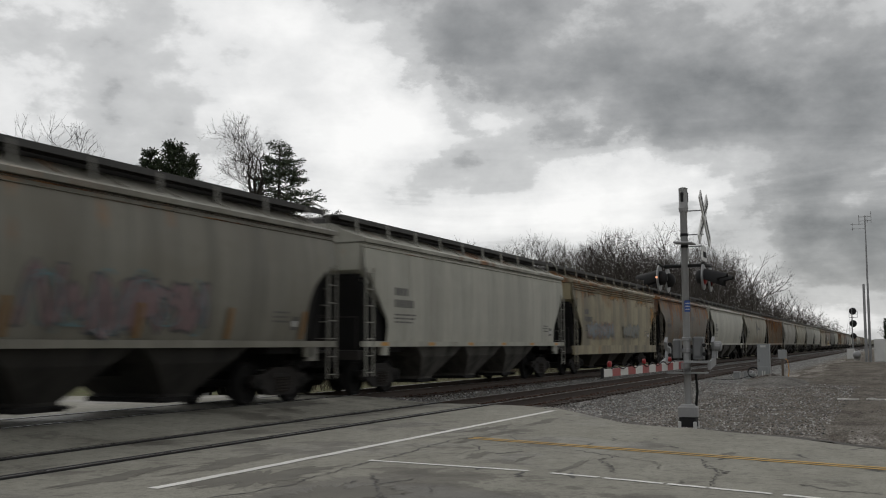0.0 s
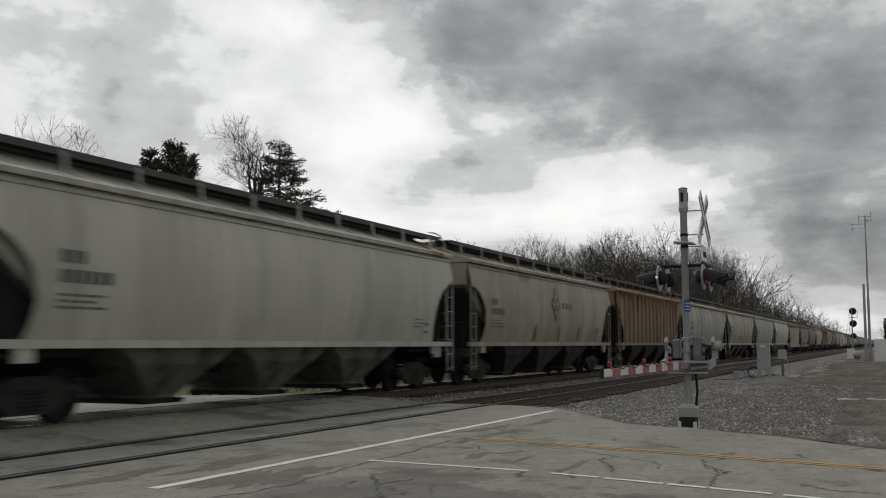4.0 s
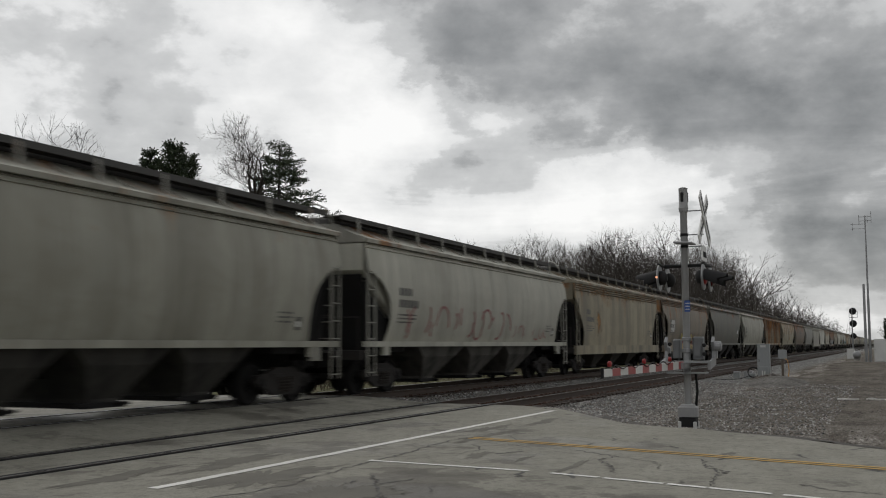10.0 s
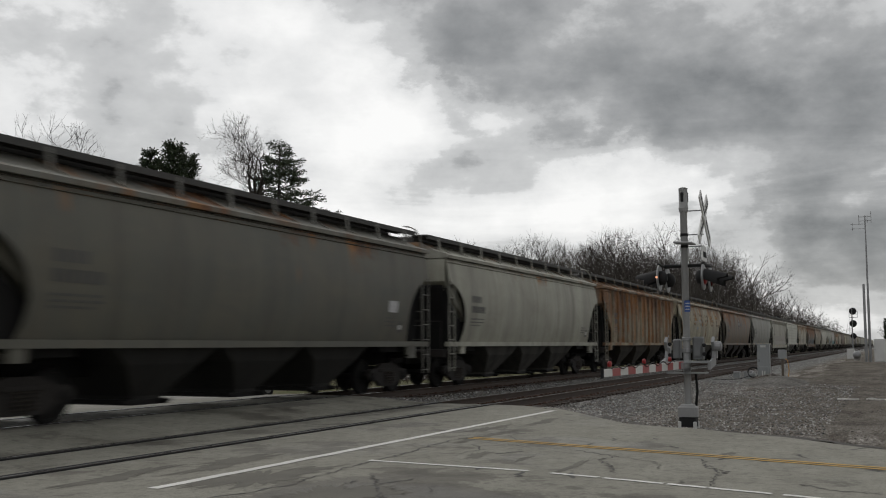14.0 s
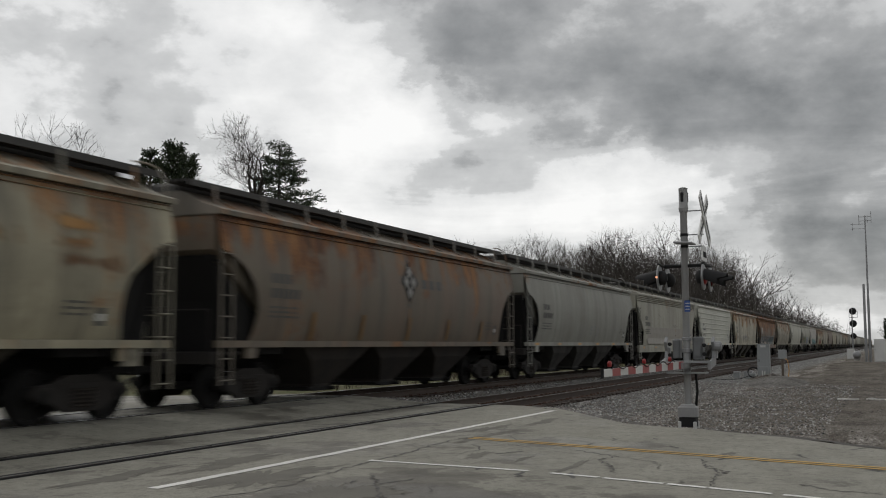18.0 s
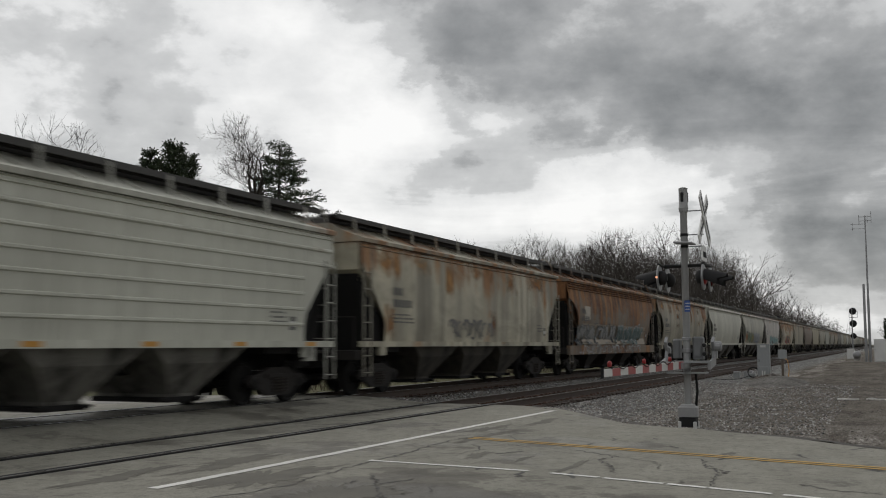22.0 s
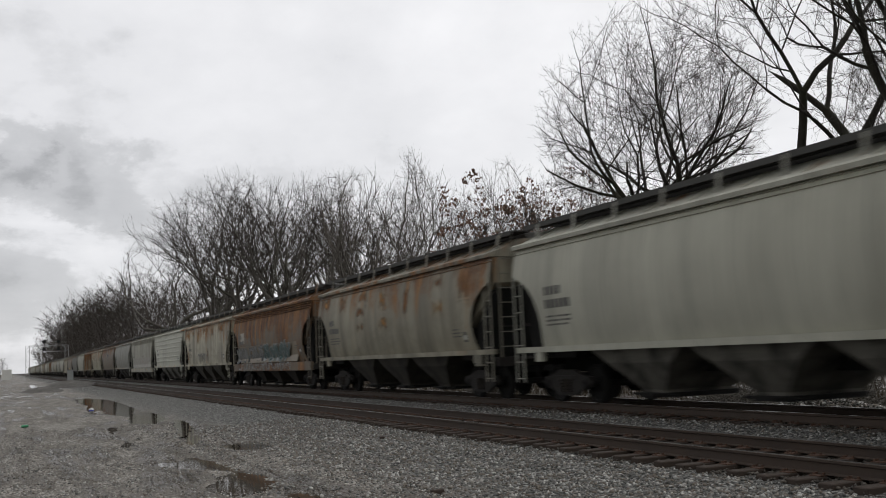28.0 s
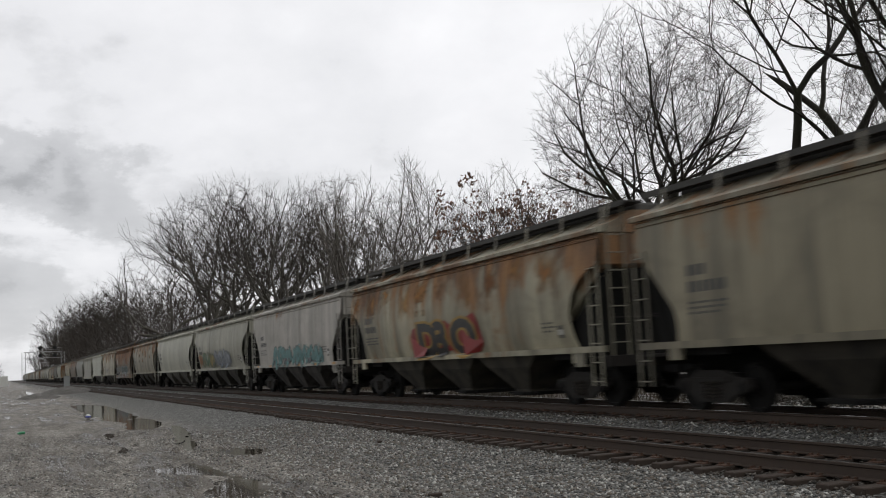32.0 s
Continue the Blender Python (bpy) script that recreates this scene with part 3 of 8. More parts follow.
# ---- mesh helpers ----
class Shape:
    """Vertices and faces of one mesh, gathered piece by piece."""

    def __init__(self):
        self.v, self.f, self.m = [], [], []

    def add(self, verts, faces, mat=0):
        o = len(self.v)
        self.v += [tuple(p) for p in verts]
        self.f += [tuple(i + o for i in f) for f in faces]
        self.m += [mat] * len(faces)
        return self

    def box(self, x0, y0, z0, x1, y1, z1, mat=0):
        v = [(x, y, z) for x in (x0, x1) for y in (y0, y1) for z in (z0, z1)]
        return self.add(v, [(0, 1, 3, 2), (4, 6, 7, 5), (0, 4, 5, 1), (2, 3, 7, 6), (0, 2, 6, 4), (1, 5, 7, 3)], mat)

    def cbox(self, x0, y0, z0, x1, y1, z1, c=0.01, mat=0):
        """A box with chamfered upright edges and top."""
        ring = [(x0 + c, y0), (x1 - c, y0), (x1, y0 + c), (x1, y1 - c), (x1 - c, y1), (x0 + c, y1), (x0, y1 - c), (x0, y0 + c)]
        cx, cy = (x0 + x1) / 2, (y0 + y1) / 2
        def shrunk(k):
            return [(cx + (x - cx) * (1 - k / max(1e-6, abs(x1 - x0) / 2)), cy + (y - cy) * (1 - k / max(1e-6, abs(y1 - y0) / 2))) for x, y in ring]
        v = [(x, y, z0) for x, y in ring] + [(x, y, z1 - c) for x, y in ring] + [(x, y, z1) for x, y in shrunk(c)]
        f = [(i, (i + 1) % 8, 8 + (i + 1) % 8, 8 + i) for i in range(8)]
        f += [(8 + i, 8 + (i + 1) % 8, 16 + (i + 1) % 8, 16 + i) for i in range(8)]
        return self.add(v, f + [tuple(range(16, 24)), tuple(range(7, -1, -1))], mat)

    def prism(self, outline, axis, a, b, mat=0):
        """An outline pushed along an axis ('x': (y, z), 'y': (x, z), 'z': (x, y)) from a to b."""
        n = len(outline)
        put = {"x": lambda s, p: (s, p[0], p[1]), "y": lambda s, p: (p[0], s, p[1]), "z": lambda s, p: (p[0], p[1], s)}[axis]
        v = [put(a, p) for p in outline] + [put(b, p) for p in outline]
        f = [(i, (i + 1) % n, n + (i + 1) % n, n + i) for i in range(n)]
        return self.add(v, f + [tuple(range(n - 1, -1, -1)), tuple(range(n, 2 * n))], mat)

    def tube(self, pts, radii, n=6, caps=True, mat=0):
        pts = [Vector(p) for p in pts]
        o, v, f = 0, [], []
        u = None
        for i, p in enumerate(pts):
            d = (pts[min(i + 1, len(pts) - 1)] - pts[max(i - 1, 0)]).normalized()
            if u is None:
                u = d.cross(Vector((0.3, 0.9, 0.2)) if abs(d.y) < 0.8 else Vector((1, 0, 0))).normalized()
            u = (u - d * u.dot(d)).normalized()
            w = d.cross(u)
            r = radii[i] if isinstance(radii, (list, tuple)) else radii
            for k in range(n):
                a = 2 * math.pi * k / n
                v.append(p + (u * math.cos(a) + w * math.sin(a)) * r)
        for i in range(len(pts) - 1):
            for k in range(n):
                f.append((i * n + k, i * n + (k + 1) % n, (i + 1) * n + (k + 1) % n, (i + 1) * n + k))
        if caps:
            f += [tuple(range(n - 1, -1, -1)), tuple(range((len(pts) - 1) * n, len(pts) * n))]
        return self.add(v, f, mat)

    def lathe(self, profile, axis, centre, n=20, mat=0):
        """A profile of (along, radius) turned round an axis through centre."""
        v, f = [], []
        for s, r in profile:
            for k in range(n):
                a = 2 * math.pi * k / n
                c, d = r * math.cos(a), r * math.sin(a)
                p = {"x": (s, c, d), "y": (c, s, d), "z": (c, d, s)}[axis]
                v.append((p[0] + centre[0], p[1] + centre[1], p[2] + centre[2]))
        for i in range(len(profile) - 1):
            for k in range(n):
                f.append((i * n + k, i * n + (k + 1) % n, (i + 1) * n + (k + 1) % n, (i + 1) * n + k))
        f += [tuple(range(n - 1, -1, -1)), tuple(range((len(profile) - 1) * n, len(profile) * n))]
        return self.add(v, f, mat)

    def mesh(self, name, *mats, smooth=False, angle=None):
        me = bpy.data.meshes.new(name)
        me.from_pydata(self.v, [], self.f)
        for m in mats:
            me.materials.append(m)
        if len(mats) > 1:
            me.polygons.foreach_set("material_index", self.m)
        if smooth or angle:
            me.polygons.foreach_set("use_smooth", [True] * len(me.polygons))
            if angle:
                me.set_sharp_from_angle(angle=radians(angle))
        me.update()
        return me


def part(name, shape, material, parent, label="", at=None, **mesh_args):
    """Links a shape, or a mesh made before, as one object under a thing or a part."""
    me = shape if isinstance(shape, bpy.types.Mesh) else shape.mesh(name, material, **mesh_args)
    ob = new(name, me)
    ob.parent = parent
    if at is not None:
        ob.matrix_basis = at
    return tagged(ob, label)


def thing(name, m, label, category, group="", kind=""):
    ob = new(name)
    ob.empty_display_size = 0.3
    ob.matrix_basis = m
    return tagged(ob, label, category, group, kind)


def structure(name, shape, *mats, label="", category="", smooth=False):
    return tagged(new(name, shape.mesh(name, *mats, smooth=smooth)), label, category, "", "structure")


def lerp_table(x, table):
    for (a, b), (c, d) in zip(table, table[1:]):
        if x <= c:
            k = 0 if x <= a else (x - a) / (c - a)
            return b + (d - b) * k
    return table[-1][1]


# ---- ground ----
BED = ((-3000, -0.52), (5.4, -0.52), (6.2, -0.50), (7.9, -0.43), (8.3, -0.395), (8.9, -0.36), (10.9, -0.37), (11.7, -0.33), (12.0, -0.215),
       (15.1, -0.20), (16.4, -0.46), (18, -0.5), (60, -0.6), (3000, -0.6))
ROAD_Z = ((-80, -0.16), (8.3, -0.152), (10.5, -0.152), (12.5, -0.008), (14.5, -0.008), (16, -0.03), (30, -0.2), (90, -0.3))
ROAD_LEFT = ((-80, 9.0), (0, 8.0), (6.0, 7.0), (7.1, 6.9), (9.8, 7.8), (12.6, 7.8), (15, 8.4), (19, 8.6), (26, 8.6), (90, 9.0))
ROAD_RIGHT = ((-80, 12.8), (0.11, 15.24), (1.45, 16.7), (2.9, 17.8), (4.5, 18.6), (6.95, 22.5), (8.5, 23.3), (15, 23.4), (18, 22.2), (26, 21.0), (90, 20))


# puddles: middle, half length and half width, seed, turn
PUDDLES = ((-16.25, 3.33, 1.35, 0.60, 1, -0.13), (-20.1, 3.17, 1.15, 0.44, 2, -0.10), (-58, 4.7, 14, 1.05, 3, -0.02), (-40.0, 4.9, 4.0, 0.6, 4, -0.1),
           (-23.4, 5.05, 1.25, 0.62, 5, -0.03), (-29.3, 4.6, 2.4, 0.24, 6, -0.15), (-140, 3.2, 22, 0.5, 7, 0), (-33.5, 3.0, 2.2, 0.14, 8, -0.1), (-27.0, 2.75, 1.2, 0.15, 9, -0.1),
           (-33.5, 5.1, 3.5, 0.28, 10, -0.12), (-26.0, 4.2, 1.4, 0.2, 11, -0.2), (-14.2, 3.78, 0.5, 0.22, 12, -0.1))


def ground_z(x, y):
    z = lerp_table(y, BED)
    out = max(lerp_table(y, ROAD_LEFT) - x, x - lerp_table(y, ROAD_RIGHT), 0.0)
    road = lerp_table(y, ROAD_Z) - 0.05
    if x > 15:
        z = max(z, -0.40 if y < 8 else z)
    k = min(out / 3.0, 1.0)
    if y > 90 or y < -80:
        k = 1
    z = road * (1 - k) + z * k if out > 0 or -80 < y < 90 else z
    far = min(1.0, max(0.0, (abs(x) + abs(y) - 250) / 800))
    n = noise.noise(Vector((x * 0.35, y * 0.35, 0))) * 0.04 + noise.noise(Vector((x * 0.5, y * 2.2, 3))) * 0.022 + noise.noise(Vector((x * 2.1, y * 3.1, 7))) * 0.012
    if x < 4 and y < 6:
        # wheel ruts and churned mud on the lot
        churn = noise.noise(Vector((x * 0.28, y * 1.3, 11))) * 0.07 + noise.noise(Vector((x * 1.1, y * 1.9, 13))) * 0.045 - abs(noise.noise(Vector((x * 0.12, y * 0.9 + x * 0.05, 17)))) * 0.13
        n += churn * min(1, (6 - y) / 1.5)
        for px, py, a, b, _, turn in PUDDLES:
            dx, dy = x - px, y - py - turn * (x - px)
            k = (dx / a) ** 2 + (dy / b) ** 2
            if k < 2.4:
                w = 1 - k / 2.4
                n = n * (1 - 0.85 * w) - 0.11 * w
    return z + n * min(1, out / 2) * (0.4 if 8 < y < 16 else 1) - far * 0.4


def spaced(parts):
    out = []
    for a, b, step in parts:
        n = max(1, round((b - a) / step))
        out += [a + (b - a) * i / n for i in range(n)]
    return out + [parts[-1][1]]


def make_ground():
    xs = spaced([(-3500, -600, 290), (-600, -120, 30), (-120, -50, 5), (-50, -36, 0.6), (-36, -6, 0.3), (-6, 24, 0.5), (24, 60, 1.0), (60, 140, 5), (140, 600, 30), (600, 3500, 290)])
    ys = spaced([(-3000, -60, 290), (-60, -6, 5), (-6, -2, 0.35), (-2, 8, 0.2), (8, 18, 0.35), (18, 40, 1.2), (40, 120, 10), (120, 3500, 300)])
    s = Shape()
    s.v = [(x, y, ground_z(x, y)) for x in xs for y in ys]
    ny = len(ys)
    for i in range(len(xs) - 1):
        for j in range(ny - 1):
            s.f.append((i * ny + j, (i + 1) * ny + j, (i + 1) * ny + j + 1, i * ny + j + 1))
            s.m.append(0)
    structure("ground", s, GROUND, label="gravel lot, ballast bed and grass beside the railway", category="ground", smooth=True)


def make_road():
    s, ys = Shape(), spaced([(-80, -6, 6), (-6, 17, 0.5), (17, 90, 4)])
    nx = 24
    for y in ys:
        a, b = lerp_table(y, ROAD_LEFT), lerp_table(y, ROAD_RIGHT)
        for i in range(nx + 1):
            e = noise.noise(Vector((y * 1.9, i, 4))) * 0.16 if i in (0, nx) else 0
            s.v.append((a + (b - a) * i / nx + e, y, lerp_table(y, ROAD_Z)))
    for j in range(len(ys) - 1):
        for i in range(nx):
            k = j * (nx + 1) + i
            s.f.append((k, k + 1, k + nx + 2, k + nx + 1))
            s.m.append(0)
    structure("road", s, ASPHALT, label="worn patched asphalt road over the level crossing", category="road", smooth=True)


def on_road(points, width, lift=0.006):
    """A ribbon on the road along points (x, y)."""
    s = Shape()
    for i, (x, y) in enumerate(points):
        a, b = points[max(i - 1, 0)], points[min(i + 1, len(points) - 1)]
        d = Vector((b[0] - a[0], b[1] - a[1], 0)).normalized()
        w = (width[i] if isinstance(width, list) else width) / 2
        for k in (-1, 1):
            px, py = x - d.y * w * k, y + d.x * w * k
            s.v.append((px, py, lerp_table(py, ROAD_Z) + lift))
    s.f = [(2 * i, 2 * i + 2, 2 * i + 3, 2 * i + 1) for i in range(len(points) - 1)]
    s.m = [0] * len(s.f)
    return s


def stretch(a, b, n, wob=0.0, seed=0):
    r = random.Random(seed)
    return [(a[0] + (b[0] - a[0]) * i / n + r.uniform(-wob, wob), a[1] + (b[1] - a[1]) * i / n + r.uniform(-wob, wob)) for i in range(n + 1)]


def road_marks():
    def mark(name, s, m, label):
        structure(name, s, m, label=label, category="road marking")
    mark("stop_line", on_road(stretch((8.42, 6.86), (21.6, 6.79), 34, 0.012, 1), 0.14), ROADWHITE, "worn white line painted along the tracks")
    mark("edge_line", on_road(stretch((11.49, 6.02), (11.23, 3.85), 10, 0.008, 2), 0.09), ROADWHITE, "worn white edge line on asphalt")
    for i, (a, b) in enumerate(((3.55, 2.95), (2.9, 2.2), (2.16, 1.75), (1.72, 1.1), (1.0, 0.3), (0.2, -3.0))):
        mark("edge_line", on_road(stretch((11.23 - (3.85 - a) * 0.295, a), (11.23 - (3.85 - b) * 0.295, b), 8, 0.008, 3 + i), 0.09), ROADWHITE, "broken white edge line on asphalt")
    for k in (-0.09, 0.09):
        mark("centre_line", on_road(stretch((14.84 + k, 6.0), (12.85 + k, -0.3), 26, 0.01, 12), 0.075), ROADYELLOW, "worn double yellow centre line")
    mark("far_stop_line", on_road(stretch((9.5, 25.7), (15.5, 25.4), 8), 0.45), ROADWHITE, "white stop line beyond the tracks")
    mark("far_line", on_road(stretch((9.0, 19.3), (20, 19.6), 12), 0.1), ROADWHITE, "white line beyond the tracks")
    r = random.Random(5)
    def crack(pts, w=0.03, seed=0, n=14):
        rr = random.Random(seed)
        line = []
        for a, b in zip(pts, pts[1:]):
            line += stretch(a, b, n, 0.05, rr.random())[:-1]
        line.append(pts[-1])
        mark("road_crack", on_road(line, [w * rr.uniform(0.15, 0.9) for _ in line], 0.004), CRACK, "dark irregular crack in asphalt")
    crack([(7.6, 6.0), (9.3, 5.75), (10.7, 5.9), (12.2, 5.95), (13.7, 6.1), (14.8, 6.12)], 0.05, 1)
    crack([(14.3, 5.7), (13.9, 4.6), (13.6, 3.9), (13.1, 3.3), (12.6, 3.4), (12.2, 3.15), (11.4, 2.9)], 0.035, 2)
    crack([(13.1, 3.3), (12.7, 2.7), (12.0, 2.5)], 0.02, 3)
    crack([(13.2, 2.2), (12.4, 2.05), (12.0, 1.75), (11.4, 1.8), (10.7, 1.7)], 0.035, 4)
    crack([(10.2, 5.3), (9.5, 4.9), (8.8, 4.5), (8.4, 4.0)], 0.05, 5)
    crack([(15.5, 5.6), (14.6, 5.2), (13.9, 5.6), (13.3, 5.2), (12.6, 5.3)], 0.03, 6)
    crack([(17.2, 6.3), (15.9, 5.9), (15.4, 6.3)], 0.03, 7)
    crack([(9.9, 1.4), (9.4, 1.6), (9.0, 1.45)], 0.05, 8)
    crack([(11.2, 0.9), (10.9, 0.6), (10.8, 0.1)], 0.04, 9)
    for i in range(34):
        x, y = r.uniform(8.6, 16), r.uniform(0.2, 6.2)
        crack([(x, y), (x - r.uniform(0.1, 0.5), y + r.uniform(-0.2, 0.2))], r.uniform(0.02, 0.09), 20 + i, 5)


def road_patches():
    """Old dark repairs in the road and mud washed along its edge."""
    for i, (x, y, a, b) in enumerate(((9.6, 6.35, 1.1, 0.36), (8.6, 5.0, 0.8, 0.5), (10.7, 7.5, 1.0, 0.22), (9.0, 7.85, 0.9, 0.18), (12.6, 5.0, 0.36, 0.13), (12.4, 4.3, 0.25, 0.07),
                                      (15.2, 5.9, 1.0, 0.13), (16.6, 6.4, 0.9, 0.12), (11.9, 3.5, 0.5, 0.07), (18.4, 6.0, 0.8, 0.14), (14.0, 2.0, 0.2, 0.07),
                                      (13.2, 0.9, 0.2, 0.06), (19.5, 12.2, 1.2, 0.25))):
        r = random.Random(300 + i)
        ph, n, s = [r.uniform(0, 6.28) for _ in range(6)], 150, Shape()
        for k in range(n):
            t = 6.2832 * k / n
            m = 1 + 0.3 * math.sin(2 * t + ph[0]) + 0.2 * math.sin(3 * t + ph[1]) + 0.14 * math.sin(7 * t + ph[2]) + 0.12 * math.sin(13 * t + ph[3]) + 0.1 * math.sin(29 * t + ph[4]) + r.uniform(-0.2, 0.16)
            px, py = x + a * m * math.cos(t), y + b * m * math.sin(t)
            s.v.append((px, py, lerp_table(py, ROAD_Z) + 0.0025))
        s.v.append((x, y, lerp_table(y, ROAD_Z) + 0.0025))
        s.f, s.m = [(k, (k + 1) % n, n) for k in range(n)], [0] * n
        structure("road_patch", s, PATCH, label="dark worn patch in old asphalt", category="road patch")
    rr = random.Random(41)
    pts = [(23.2, 7.6), (22.5, 7.0), (21.6, 5.9), (20.9, 5.1), (19.2, 3.65), (18.5, 2.3), (17.6, 1.1), (17.1, 0.3), (16.4, -0.8)]
    line = []
    for a, b in zip(pts, pts[1:]):
        line += stretch(a, b, 8, 0.07, rr.random())[:-1]
    strip = on_road(line, [rr.uniform(0.25, 1.0) for _ in line], 0.005)
    strip.v = [(x, y, min(z, ground_z(x, y) + 0.02) if x > lerp_table(y, ROAD_RIGHT) - 0.1 else z) for x, y, z in strip.v]
    structure("mud_strip", strip, MUD, label="dark mud washed along the road's edge", category="mud")


# ---- railway tracks ----
RAIL_OUT = [(-0.07, -0.175), (0.07, -0.175), (0.07, -0.163), (0.012, -0.15), (0.009, -0.05), (0.034, -0.036), (0.036, -0.006), (0.026, 0.0),
            (-0.026, 0.0), (-0.036, -0.006), (-0.034, -0.036), (-0.009, -0.05), (-0.012, -0.15), (-0.07, -0.163)]


def make_track(name, y, z, label, rng):
    track = thing(name, pose(0, y, z), label, "railway track", kind="structure")
    for k in (-0.7525, 0.7525):
        s = Shape()
        s.prism([(k + a, b) for a, b in RAIL_OUT], "x", -1500, 1500)
        s.m = [1 if i == 7 else 0 for i in range(len(s.f))]
        part("rail", s.mesh("rail", RAIL, RAIL_TOP), None, track, "long steel rail with a rusty web")
    tie = Shape().cbox(-0.11, -1.3, -0.36, 0.11, 1.3, -0.182, 0.012).mesh("tie", TIE)
    plate = Shape()
    for k in (-0.7525, 0.7525):
        plate.cbox(-0.09, k - 0.19, -0.184, 0.09, k + 0.19, -0.168, 0.004)
        for dx, dy in ((-0.06, -0.1), (0.06, 0.1), (0.06, -0.1), (-0.06, 0.1), (-0.05, -0.155), (0.05, 0.155)):
            plate.box(dx - 0.014, k + dy - 0.014, -0.17, dx + 0.014, k + dy + 0.014, -0.142)
    plate = plate.mesh("tie_plates", PLATE)
    rest, rest_plates = Shape(), Shape()
    count = 0
    for i in range(-620, 621):
        x = i * 0.53 + rng.uniform(-0.03, 0.03)
        if 7.3 < x < 24.0:
            continue
        m = pose(x, rng.uniform(-0.05, 0.05), rng.uniform(-0.012, 0.008), 0, 0, rng.uniform(-1.3, 1.3))
        if (-62 < x < 0 or 23 < x < 46) and count < 160:
            t = part("tie", tie, None, track, at=m)
            p = part("tie_plate", plate, None, t)
            count += 1
        else:
            rest.box(x - 0.11, -1.3 + m.translation.y, -0.36, x + 0.11, 1.3 + m.translation.y, -0.182)
    ob = part("far_ties", rest, TIE, track, "wooden ties further along the track")
    tagged(ob, kind="stuff")


def flangeways():
    for y, z in ((NEAR_Y, NEAR_Z), (FAR_Y, FAR_Z)):
        for k in (-0.7525, 0.7525):
            for side, w in ((-1, 0.05), (1, 0.075)):
                inner = -side if k > 0 else side
                width = 0.085 if inner > 0 else 0.045
                yy = y + k + (0.036 + width / 2) * (1 if (inner > 0) == (k < 0) else -1)
                s = Shape().box(7.7, yy - width / 2, z - 0.06, 23.4, yy + width / 2, z - 0.001)
                structure("flangeway", s, RUBBER, label="dark rubber flangeway strip beside the rail", category="flangeway")


# ---- loose stone, heaps, puddles ----
def stone_field(name, count, where, size, rng, label, material=None):
    """Loose broken stones as one mesh: distorted octahedra lying on the ground."""
    base = np.array([(1, 0, 0), (-1, 0, 0), (0, 1, 0), (0, -1, 0), (0, 0, 1), (0, 0, -1)], float)
    tri = np.array([(0, 2, 4), (2, 1, 4), (1, 3, 4), (3, 0, 4), (2, 0, 5), (1, 2, 5), (3, 1, 5), (0, 3, 5)])
    verts, faces = np.zeros((count * 6, 3)), np.zeros((count * 8, 3), int)
    for i in range(count):
        x, y, z = where(rng)
        r = size * rng.uniform(0.5, 1.25)
        a, tilt = rng.uniform(0, 6.28), rng.uniform(-0.6, 0.6)
        ca, sa, ct, st = math.cos(a), math.sin(a), math.cos(tilt), math.sin(tilt)
        p = base * np.array([r * rng.uniform(0.8, 1.4), r * rng.uniform(0.6, 1.1), r * rng.uniform(0.45, 0.8)])
        p = p + np.array([[rng.uniform(-0.35, 0.35) * r for _ in range(3)] for _ in range(6)])
        q = np.stack([p[:, 0] * ct + p[:, 2] * st, p[:, 1], p[:, 2] * ct - p[:, 0] * st], 1)
        verts[i * 6:i * 6 + 6] = np.stack([q[:, 0] * ca - q[:, 1] * sa + x, q[:, 0] * sa + q[:, 1] * ca + y, q[:, 2] + z + r * 0.2], 1)
        faces[i * 8:i * 8 + 8] = tri + i * 6
    me = bpy.data.meshes.new(name)
    me.from_pydata(verts.tolist(), [], faces.tolist())
    me.materials.append(material or STONES)
    me.polygons.foreach_set("use_smooth", [True] * len(me.polygons))
    me.update()
    return tagged(new(name, me), label, "gravel", "", "stuff")


